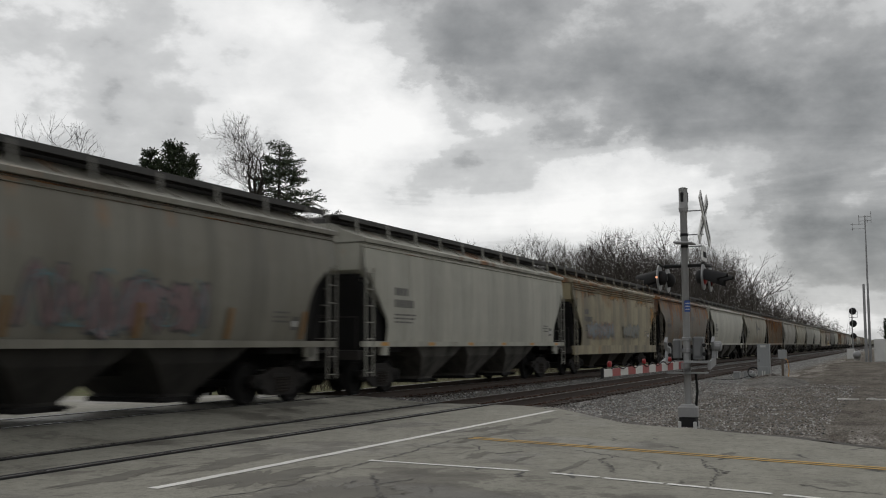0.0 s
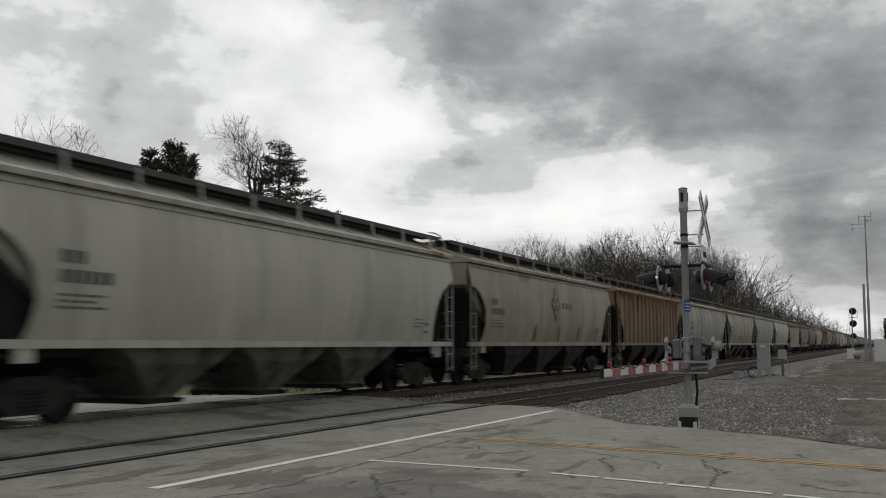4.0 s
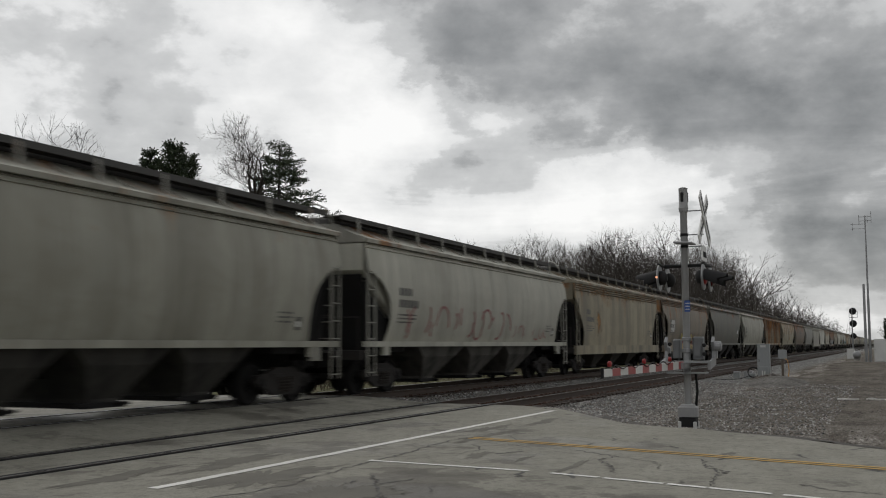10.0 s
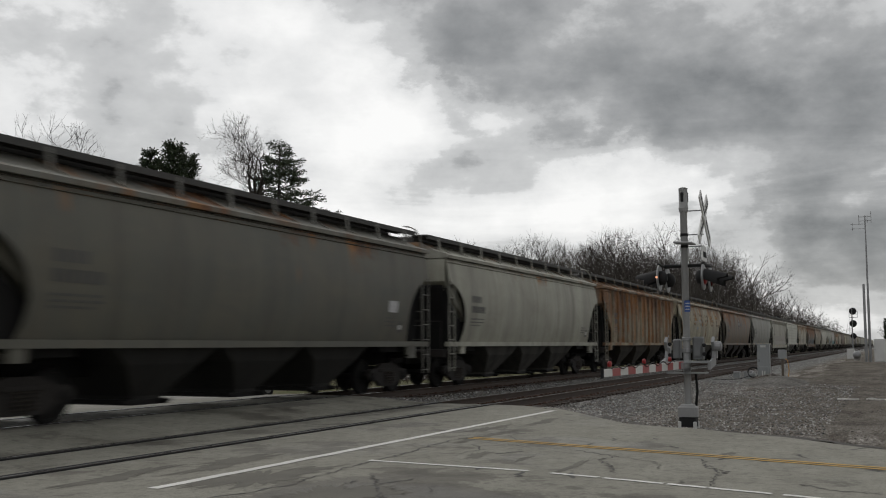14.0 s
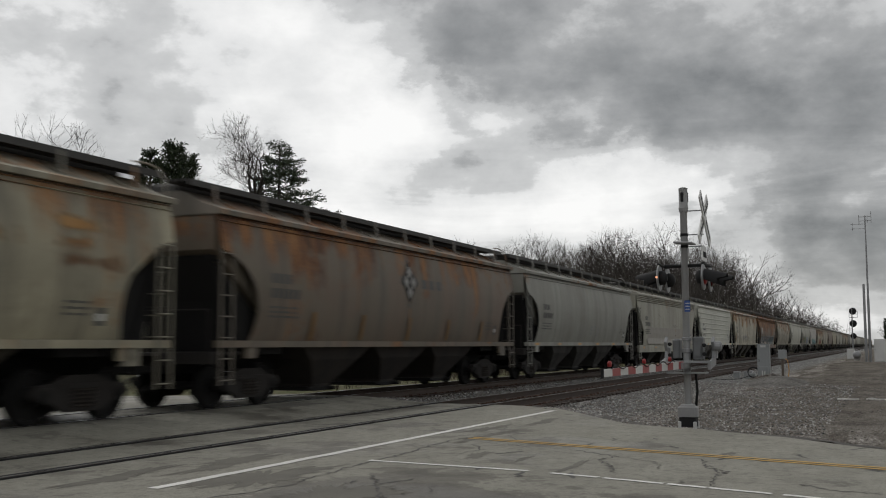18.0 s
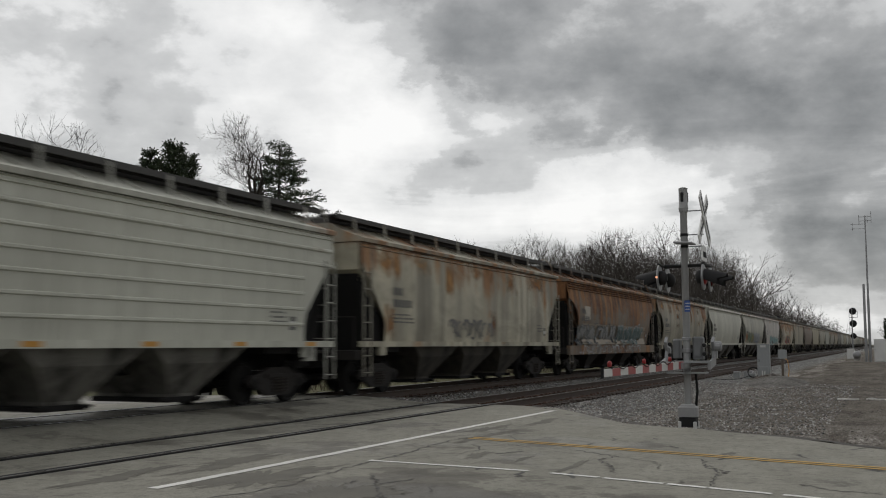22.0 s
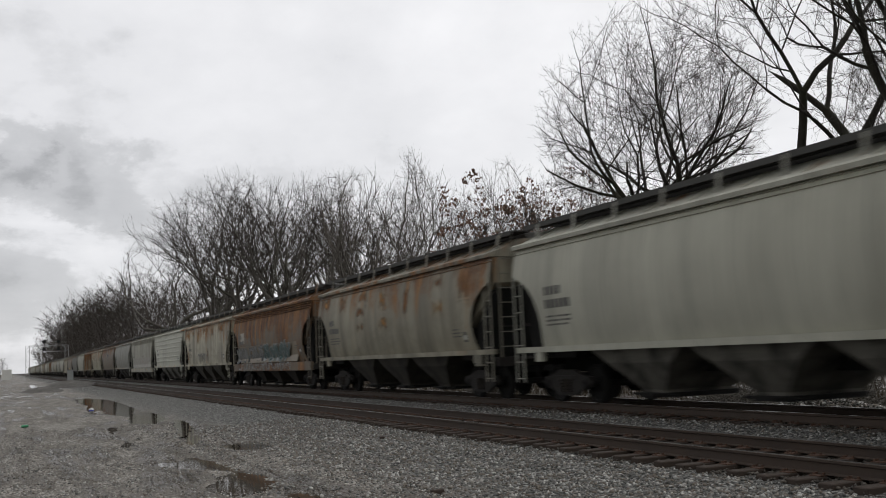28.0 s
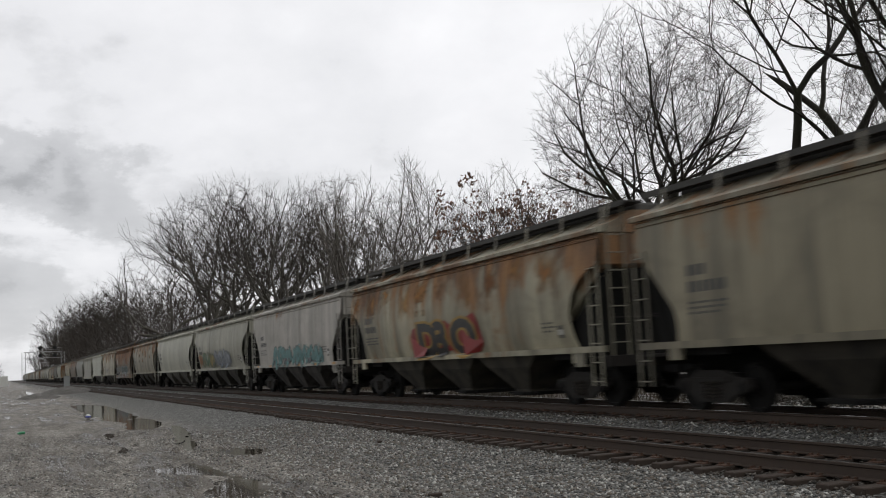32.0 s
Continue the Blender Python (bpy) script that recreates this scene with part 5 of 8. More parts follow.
def make_car(index, front, back, spec, near):
    """A covered hopper between two coupling points, as placed at the clip's start."""
    style, kind, colour, rust, words, extras = spec
    rng = random.Random(900 + index)
    mid, length = (front + back) / 2, back - front
    e = round((length / 2 - 0.72) * 10) / 10
    paint = (*colour, rust)
    dull = (*[0.5 * c + 0.08 for c in colour], rust * 0.4)
    steel = (*[0.35 * c + 0.14 for c in colour], rust * 0.3)
    car = thing("hopper_car", pose(mid, FAR_Y, 0), words, "freight car", "hopper cars of the train")

    def put(name, key, make, at=None, parent=car, label="", tint=paint):
        ob = part(name, cached((name, *key), make), None, parent, label, at)
        ob.color = tint
        return ob

    flip = Matrix.Rotation(math.pi, 4, "Z")
    low = 1.25
    put("body", (e,), lambda: body_core(e))
    for k in (-1, 1):
        put("end_web", (), recess_fill_mesh, pose(k * (e - 0.05), 0, 0, 0, 0, 0 if k > 0 else 180))
    put("roof", (e,), lambda: roof_mesh(e), tint=(*[c * 0.75 + 0.13 for c in colour], rust * 0.45 + 0.08))
    ladder_x = e - 0.23
    for m in (None, flip):
        put("side_sheet", (style, e), lambda: side_sheet(style, e, low), m)
        if kind == "channel":
            put("side_sill", ("deep", e), lambda: Shape().box(-e, -1.56, 0.87, e, -1.42, 1.25).mesh("side_sill", PAINT), m)
        else:
            put("side_sill", ("slim", e), lambda: Shape().box(-e, -1.54, 1.245, e, -1.42, 1.385).box(-e + 1.0, -1.52, 1.02, -e + 1.35, -1.42, 1.25)
                .box(e - 1.35, -1.52, 1.02, e - 1.0, -1.42, 1.25).mesh("side_sill", PAINT), m)
        put("running_board", (e,), lambda: board_mesh(e), m)
        put("end_platform", (), platform_mesh, (m or Matrix()) @ pose(e, 0, 0), tint=dull)
        put("coupler", (), coupler_mesh, (m or Matrix()) @ pose(length / 2, 0, 0))
        for x in (ladder_x, -ladder_x):
            put("ladder", (), ladder_mesh, (m or Matrix()) @ pose(x, -1.55, 0), tint=dull)
        if near:
            put("end_ladder", (), end_ladder_mesh, (m or Matrix()) @ pose(e + 0.06, 0, 0), tint=dull)
            put("step", (), lambda: Shape().box(-0.2, -0.02, 0.98, 0.2, 0.02, 1.26).box(-0.2, -0.02, 0.93, 0.2, 0.1, 0.98).mesh("step", PAINT), (m or Matrix()) @ pose(e - 1.05, -1.5, 0), tint=dull)
    n = 10
    bracket = lambda: Shape().add([(-0.045, -1.06, 4.16), (0.045, -1.06, 4.16), (0.045, -1.01, 4.56), (-0.045, -1.01, 4.56), (-0.045, -1.03, 4.16), (0.045, -1.03, 4.16), (0.045, -0.985, 4.56), (-0.045, -0.985, 4.56)],
                                  [(0, 1, 2, 3), (7, 6, 5, 4), (0, 4, 5, 1), (2, 6, 7, 3), (1, 5, 6, 2), (3, 7, 4, 0)])
    if near:
        for i in range(n):
            x = -e + 0.5 + (2 * e - 1.0) * i / (n - 1)
            for m in (None, flip):
                put("walkway_bracket", (), lambda: bracket().mesh("walkway_bracket", PAINT), (m or Matrix()) @ pose(x, 0, 0), tint=steel)
    else:
        def row():
            s = Shape()
            for i in range(n):
                b, x = bracket(), -e + 0.5 + (2 * e - 1.0) * i / (n - 1)
                s.add([(p[0] + x, p[1], p[2]) for p in b.v], b.f)
            return s.mesh("walkway_brackets", PAINT)
        for m in (None, flip):
            put("walkway_brackets", (e,), row, m, tint=steel)
    hatch = lambda: Shape().cbox(-e / 4.05, -0.36, 4.41, e / 4.05, 0.36, 4.62, 0.05).mesh("roof_hatch", WALKWAY)
    for i in range(4):
        put("roof_hatch", (e,), hatch, pose((i - 1.5) * e / 2.02, 0, 0))
    # shade under the car is put into the bay tint; clean cars stay lighter
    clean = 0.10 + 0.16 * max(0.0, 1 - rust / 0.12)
    bays = 4 if kind == "four" else 3
    span = 2 * (e - 3.3)
    for i in range(bays):
        x = -span / 2 + span * (i + 0.5) / bays
        half = round(span / bays / 2 * 0.98, 2)
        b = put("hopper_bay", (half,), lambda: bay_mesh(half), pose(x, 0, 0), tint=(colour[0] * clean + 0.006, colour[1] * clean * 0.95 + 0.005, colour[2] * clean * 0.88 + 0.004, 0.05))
        put("outlet_gate", (), gate_mesh, parent=b)
    put("centre_sill", (e,), lambda: Shape().box(-e - 0.1, -0.2, 0.72, e + 0.1, 0.2, 1.2).mesh("centre_sill", SHADED_GRIME))
    wheels = []
    for k in (-1, 1):
        t = put("truck", (), bolster_mesh, pose(k * (length / 2 - 2.45), 0, 0))
        for m in (pose(0, -1.04, 0), pose(0, 1.04, 0, 0, 0, 180)):
            f = put("side_frame", (), frame_mesh, m, t)
            if near:
                for i in range(3):
                    put("coil_spring", (), spring_mesh, pose(-0.17 + 0.17 * i, -0.085, 0), f)
        for x in (-BASE, BASE):
            wheels.append(put("wheelset", (near,), lambda: wheelset_mesh(14 if near else 8), pose(x, 0, WHEEL_R), t))
    if kind == "ribs":
        for m in (None, flip):
            for i in range(15):
                x = -e + 1.5 + (2 * e - 3.0) * i / 14
                put("rib", (), lambda: Shape().prism([(-0.06, -1.50), (-0.035, -1.60), (0.035, -1.60), (0.06, -1.50)], "z", 1.39, 3.86).mesh("rib", PAINT), (m or Matrix()) @ pose(x, 0, 0))
    if kind == "bands":
        for m in (None, flip):
            for z in (1.75, 2.1, 2.45, 2.8, 3.15, 3.5):
                put("side_band", (e, z), lambda: Shape().prism([(-1.50, z - 0.05), (-1.545, z - 0.02), (-1.545, z + 0.02), (-1.50, z + 0.05)], "x", -e + (0.1 if z > 3 else 1.42), e - (0.1 if z > 3 else 1.42)).mesh("side_band", PAINT), m)
    if kind == "channel":
        for z in (3.62, 3.72, 3.82):
            put("eave_flute", (e, z), lambda: Shape().prism([(-1.50, z - 0.025), (-1.55, z), (-1.50, z + 0.025)], "x", -e + 0.05, e - 0.05).mesh("eave_flute", PAINT))
    else:
        for z in (3.78, 3.87):
            put("eave_flute", (style, e, z), lambda: Shape().prism([(-side_y(style, z) + 0.03, z - 0.03), (-side_y(style, z) - 0.03, z), (-side_y(style, z) + 0.03, z + 0.03)], "x", -e + 0.05, e - 0.05).mesh("eave_flute", PAINT))
    if near:
        def mark(name, s, m, tint=None, label=""):
            ob = part(name, s, m, car, label)
            ob.color = tint or (1, 1, 1, 1)
        x = -e + 1.75
        def row(x, z, widths, gap, h):
            s = Shape()
            for w in widths:
                d = decal(style, x, z, w, h)
                s.add(d.v, d.f)
                x += w + gap
            return s
        def stencil(s):
            tagged(part("lettering", s, TEXTBAR, car), kind="stuff")
        digits = [rng.choice((0.13, 0.15, 0.16)) for _ in range(6)]
        stencil(row(x, 2.62, [0.15, 0.16, 0.14, 0.15][:rng.choice((3, 4))], 0.06, 0.21))
        stencil(row(x, 2.30, digits, 0.055, 0.21))
        for z in (2.08, 1.98, 1.88):
            stencil(row(x, z, [rng.uniform(0.12, 0.3) for _ in range(4)], 0.08, 0.045))
        for i in range(3):
            stencil(row(e - 2.7, 1.98 - 0.1 * i, [rng.uniform(0.1, 0.2) for _ in range(3)], 0.06, 0.04))
        mark("stencil_panel", decal(style, e - 1.95, 1.62, 0.22, 0.30), TEXTBAR)
        mark("stencil_panel", decal(style, e - 1.93, 1.70, 0.18, 0.12, 0.012), WHITE)
        sill_y = -1.565 if kind == "channel" else -1.545
        sill_z = 1.08 if kind == "channel" else 1.27
        for i in range(6 if index in (1, 18, 19, 20, 26) else 0):
            xx = -e + 0.9 + (2 * e - 2.2) * i / 5
            mark("reflector", decal(style, xx, sill_z, 0.42, 0.09, y=sill_y), REFLECT)
        for layer, extra in enumerate(extras):
            what, rise = extra[0], 0.012 * layer
            if what == "diamond":
                part("emblem", diamond(style, 0, extra[1], extra[2]), None, car, "white diamond emblem")
                for i in range(3):
                    mark("stencil_bar", decal(style, extra[2] * 1.1 + 0.5 * i, extra[1] - 0.14, 0.34, 0.26), TEXTBAR)
            elif what == "letters":
                _, x, z, w, h, k, fill, edge, shine = extra[:9]
                solid = len(extra) > 9
                for i in range(k):
                    seed, cx, cz, lw, lh = rng.random(), -e + x + w * (i + 0.5) / k, z + h / 2 + rng.uniform(-0.05, 0.05) * h, w / k, h * rng.uniform(0.85, 1.1)
                    mark("graffiti_outline", letter(style, cx, cz, lw, lh, random.Random(seed), 0.045, 0.010 + rise + 0.001 * (i % 3), solid), SPRAY, (*edge, 1))
                    mark("graffiti_letter", letter(style, cx, cz, lw, lh, random.Random(seed), 0.0, 0.016 + rise + 0.001 * (i % 3), solid), SPRAY, (*fill, 1), "sprayed graffiti letter shape")
                    for j in range(3):
                        mark("graffiti_stroke", stroke(style, cx, cz, lw, lh, random.Random(seed + j + 1), 0.035, 0.021 + rise + 0.001 * j + 0.002 * (i % 2)), SPRAY, (*shine, 1))
            elif what == "word":
                _, x, z, w, h, signs, fill, edge = extra
                for i, sign in enumerate(signs):
                    cx = -e + x + w * (i + 0.5) / len(signs)
                    for name, grow, out, tint in (("graffiti_outline", 0.105, 0.040, edge), ("graffiti_letter", 0.05, 0.046, fill)):
                        ob = part(name, painted_word(style, cx, z + h / 2, w / len(signs), h, sign, grow, out), None, car, "sprayed graffiti letter")
                        ob.color = (*tint, 1)
            elif what == "strokes":
                _, x, z, w, h, k, thick, tint = extra
                for i in range(k):
                    mark("graffiti_stroke", stroke(style, -e + x + w * (i + 0.5) / k, z + h / 2, w / k, h, rng, thick, 0.012 + 0.001 * (i % 4)), SPRAY, (*tint, 1), "sprayed graffiti stroke")
            elif what == "panel":
                _, x, z, w, h, tint = extra
                mark("painted_panel", decal(style, -e + x, z, w, h), SPRAY, (*tint, 1), "repainted data panel")
            elif what == "rust":
                for i, (rx, rz, rw, rh) in enumerate(extra[1]):
                    mark("rust_stain", decal(style, -e + rx, rz, rw, rh, 0.006 + 0.0008 * (i % 5)), BLOOM, None, "orange rust stain with ragged edges")
            elif what == "scratch":
                for i, (rx, rz, rw, rh, lean) in enumerate(extra[1]):
                    n = 6
                    s = Shape()
                    for k in range(n + 1):
                        px, pz = -e + rx + rw * k / n * math.cos(lean), rz + rw * k / n * math.sin(lean) + rh * 0.5 * math.sin(2.2 * k + i)
                        half = rh * (0.2 + 0.3 * math.sin(math.pi * k / n))
                        s.v += [(px, -(skin_y(style, pz - half) + 0.012), pz - half), (px, -(skin_y(style, pz + half) + 0.012), pz + half)]
                    s.f = [(2 * k, 2 * k + 2, 2 * k + 3, 2 * k + 1) for k in range(n)]
                    s.m = [0] * n
                    mark("scratch", s, BLOOM if rh > 0.08 else SPRAY, (0.11, 0.085, 0.065, 1), "thin dark scratch")
            elif what == "bars":
                for xx in extra[1]:
                    mark("yellow_bar", decal(style, xx, 1.42, 0.16, 0.62, 0.05), FADED)
    return car, wheels


# coupling points along the train, metres from the camera's foot at the start
JOINTS = (3.4, 22.1, 40.7, 58.4, 76.8, 96.0, 115.1, 133.0, 152.3, 170.8, 189.4, 208.2, 226.3, 243.8, 261.5,
          279.9, 298.1, 316.9, 335.6, 353.7, 372.4, 389.8, 407.85, 425.65, 443.8, 462.8, 480.6, 497.4, 516.4)
GREY, LIGHT, WARM, TAN, BROWN, DARK = (0.30, 0.297, 0.262), (0.47, 0.47, 0.435), (0.33, 0.312, 0.255), (0.34, 0.30, 0.215), (0.16, 0.10, 0.07), (0.105, 0.105, 0.10)
SPECS = [
    ("round", "", (0.22, 0.215, 0.195), 0.15, "grey covered hopper car with pink and teal graffiti", [("letters", 7.5, 1.45, 4.6, 1.1, 6, (0.21, 0.14, 0.145), (0.07, 0.07, 0.08), (0.13, 0.22, 0.235)), ("bars", (-4.5, -1.5, 1.5, 4.2, 7.0))]),
    ("flat", "", LIGHT, 0.05, "light grey covered hopper car with dark lettering bars", []),
    ("flat", "channel", (0.37, 0.32, 0.21), 0.30, "yellowish grey hopper car with rusty eaves and blue graffiti", [("rust", [(14.6, 2.0, 2.1, 1.9), (11.0, 3.2, 3.5, 0.7), (5.5, 3.35, 4.5, 0.55), (1.0, 3.3, 3.5, 0.6)]), ("letters", 2.2, 1.5, 4.6, 0.85, 7, (0.19, 0.225, 0.235), (0.20, 0.175, 0.14), (0.28, 0.12, 0.07)), ("letters", 8.6, 1.6, 3.4, 0.7, 6, (0.20, 0.215, 0.19), (0.15, 0.13, 0.10), (0.30, 0.27, 0.2))]),
    ("round", "", (0.15, 0.118, 0.092), 0.42, "brown covered hopper car with a white diamond emblem", [("diamond", 3.0, 0.9), ("bars", (-5.14, -2.74, -0.04, 2.66, 5.36, 7.3)), ("strokes", 4.6, 1.5, 3.8, 0.8, 6, 0.07, (0.22, 0.17, 0.15))]),
    ("round", "", LIGHT, 0.02, "clean light grey covered hopper car", []),
    ("round", "", WARM, 0.12, "beige-grey hopper car with a large diamond emblem", [("diamond", 2.85, 0.75), ("bars", (-2.4, 0.6, 3.4, 6.2))]),
    ("flat", "ribs", (0.21, 0.13, 0.07), 0.46, "rust-brown hopper car with upright ribs", [("strokes", 6.0, 1.5, 5.5, 0.7, 8, 0.07, (0.06, 0.05, 0.045))]),
    ("round", "", (0.36, 0.35, 0.325), 0.17, "dirty grey hopper car with small tags", [("strokes", 3.2, 1.6, 1.2, 0.5, 3, 0.05, (0.25, 0.12, 0.12))]),
    ("round", "", (0.41, 0.39, 0.315), 0.18, "stained grey hopper car with a small graffiti tag", [("bars", (-7.9, -5.0, -2.0, 0.9, 3.8, 7.0)), ("strokes", 8.6, 1.45, 3.6, 0.8, 7, 0.06, (0.10, 0.08, 0.09))]),
    ("round", "four", (0.34, 0.34, 0.31), 0.12, "grey hopper car with black rain streaks", []),
    ("round", "", LIGHT, 0.05, "pale grey hopper car with red graffiti letters", [("strokes", 1.9, 1.45, 3.2, 0.95, 5, 0.07, (0.33, 0.10, 0.10)), ("strokes", 5.4, 1.45, 5.2, 0.95, 8, 0.07, (0.33, 0.09, 0.10)), ("strokes", 10.9, 1.5, 1.6, 0.5, 4, 0.05, (0.34, 0.14, 0.14)), ("strokes", 13.0, 1.5, 1.9, 0.5, 4, 0.05, (0.34, 0.12, 0.11))]),
    ("flat", "channel", TAN, 0.27, "tan covered hopper car with a sooty side", [("rust", [(1.2, 3.4, 5.5, 0.5), (7.5, 3.4, 6.5, 0.5), (3.4, 1.5, 1.0, 1.3)])]),
    ("round", "channel", (0.24, 0.195, 0.155), 0.3, "brown hopper car with yellow graffiti on its sill", [("panel", 2.15, 2.05, 1.1, 0.7, (0.55, 0.55, 0.52)), ("letters", 4.1, 0.93, 7.9, 0.46, 11, (0.48, 0.39, 0.06), (0.20, 0.05, 0.075), (0.24, 0.06, 0.08)), ("letters", 5.5, 1.3, 4.4, 0.72, 6, (0.48, 0.40, 0.07), (0.20, 0.06, 0.07), (0.30, 0.16, 0.05))]),
    ("round", "", (0.092, 0.096, 0.088), 0.16, "dark grey hopper car with a small white panel", [("panel", 13.6, 2.15, 0.5, 0.3, (0.6, 0.6, 0.6))]),
    ("round", "", (0.40, 0.40, 0.36), 0.1, "pale grey hopper car with dark stains", []),
    ("flat", "ribs", (0.38, 0.32, 0.235), 0.66, "orange rusted hopper car with upright ribs", []),
    ("round", "", (0.43, 0.395, 0.30), 0.36, "grey hopper car with orange rust letters", [("rust", [(2.2 + 2.35 * k + 0.1 * (j % 2), 2.5 + 0.3 * j, 1.6 + 0.3 * ((k + j) % 3), 0.34) for k in range(6) for j in range(3)] + [(0.5, 1.9, 1.3, 1.9), (9.6, 1.4, 0.7, 1.6)]), ("strokes", 6.2, 2.3, 1.6, 0.7, 4, 0.09, (0.16, 0.23, 0.30))]),
    ("round", "", (0.16, 0.118, 0.092), 0.4, "brown hopper car with a white diamond emblem", [("diamond", 3.0, 0.72), ("bars", (-5.1, -2.7, 0, 2.7, 5.4))]),
    ("round", "", (0.30, 0.305, 0.295), 0.08, "blue-grey hopper car with dark lettering bars", [("strokes", 8.5, 1.6, 1.4, 0.5, 3, 0.04, (0.14, 0.15, 0.18))]),
    ("flat", "channel", (0.40, 0.395, 0.35), 0.12, "light grey hopper car with a browner lower side and scratches", [("panel", 2.1, 1.32, 14.0, 0.92, (0.285, 0.262, 0.215)), ("scratch", [(9.3, 2.42, 1.5, 0.05, 0.0), (9.6, 2.34, 0.9, 0.035, 0.02), (11.0, 2.38, 0.3, 0.03, 0.3), (8.7, 2.40, 0.25, 0.03, 0.1), (5.2, 3.0, 0.9, 0.03, -0.22), (9.8, 1.75, 0.9, 0.10, 0.25), (9.9, 1.95, 0.5, 0.09, 0.9), (12.4, 1.72, 0.4, 0.03, 0.2)])]),
    ("flat", "bands", (0.56, 0.57, 0.535), 0.0, "white hopper car with level bands along its side", []),
    ("flat", "", (0.55, 0.52, 0.43), 0.38, "pale grey hopper car with orange rust patches", [("rust", [(0.4, 3.0, 2.3, 0.9), (3.0, 3.2, 1.5, 0.7), (5.2, 2.5, 0.9, 1.4), (7.0, 3.3, 2.6, 0.6), (10.5, 3.0, 1.2, 0.9), (12.6, 3.2, 2.4, 0.7), (9.0, 1.4, 0.6, 1.2), (1.2, 1.4, 0.7, 1.0)]), ("strokes", 5.6, 1.5, 3.6, 0.55, 22, 0.07, (0.13, 0.125, 0.12))]),
    ("round", "channel", (0.165, 0.112, 0.074), 0.62, "rusty brown hopper car with graffiti along its sill", [("bars", (-3.61, -0.71, 1.79, 4.29)), ("panel", 2.2, 2.35, 0.9, 0.6, (0.40, 0.36, 0.28)), ("panel", 1.9, 1.3, 12.2, 0.9, (0.25, 0.20, 0.135)),
        ("letters", 1.2, 1.35, 6.4, 0.85, 8, (0.30, 0.30, 0.285), (0.03, 0.045, 0.06), (0.02, 0.035, 0.05)), ("strokes", 1.4, 0.90, 11.6, 0.36, 34, 0.07, (0.33, 0.34, 0.34)), ("strokes", 1.4, 0.90, 11.6, 0.34, 22, 0.035, (0.05, 0.08, 0.10)), ("letters", 7.9, 1.32, 5.2, 0.95, 6, (0.03, 0.085, 0.085), (0.36, 0.38, 0.38), (0.16, 0.24, 0.24))]),
    ("round", "", (0.35, 0.325, 0.265), 0.40, "grey hopper car with long rust streaks", [("rust", [(0.5, 3.25, 1.3, 0.55), (2.9, 2.9, 1.2, 0.9), (5.0, 3.3, 1.5, 0.5), (5.0, 2.75, 1.4, 0.5), (5.1, 2.2, 1.2, 0.45), (7.5, 2.9, 1.2, 0.9), (7.6, 2.2, 1.3, 0.5), (10.0, 2.5, 0.8, 1.3), (12.2, 3.2, 1.7, 0.6), (12.6, 2.4, 1.2, 0.6), (14.6, 2.6, 1.0, 1.2)])]),
    ("round", "", (0.50, 0.50, 0.455), 0.02, "clean light grey hopper car with curved sides", []),
    ("round", "", (0.44, 0.435, 0.39), 0.1, "olive-grey hopper car with faded graffiti", [("letters", 1.7, 1.42, 1.4, 0.95, 2, (0.42, 0.12, 0.06), (0.40, 0.22, 0.04), (0.3, 0.22, 0.05)), ("letters", 3.0, 1.42, 2.6, 1.0, 4, (0.12, 0.26, 0.16), (0.06, 0.10, 0.07), (0.30, 0.24, 0.10)), ("letters", 5.5, 1.42, 1.8, 0.9, 3, (0.42, 0.31, 0.10), (0.12, 0.15, 0.11), (0.12, 0.18, 0.12)), ("letters", 7.3, 1.42, 4.6, 1.05, 6, (0.36, 0.38, 0.41), (0.20, 0.24, 0.30), (0.18, 0.20, 0.24))]),
    ("flat", "", (0.52, 0.495, 0.49), 0.1, "lilac-grey hopper car with teal graffiti", [("letters", 4.4, 1.22, 8.4, 1.02, 8, (0.07, 0.23, 0.225), (0.022, 0.026, 0.03), (0.14, 0.33, 0.32))]),
    ("round", "", (0.54, 0.50, 0.395), 0.53, "grey hopper car with rust streaks and bold graffiti", [("rust", [(0.1 + 1.62 * k, 2.5 + 0.25 * (k % 3), 1.1 + 0.25 * (k % 2), 1.4 - 0.25 * (k % 3)) for k in range(10)] + [(6.4, 2.2, 1.4, 1.6)]), ("letters", 6.3, 1.42, 5.0, 0.9, 5, (0.30, 0.012, 0.012), (0.28, 0.014, 0.012), (0.22, 0.012, 0.012), True), ("word", 6.8, 1.40, 3.9, 0.95, "D3O", (0.012, 0.012, 0.013), (0.42, 0.25, 0.04))]),
    ("flat", "", (0.33, 0.295, 0.225), 0.3, "brownish grey covered hopper car", []),
]


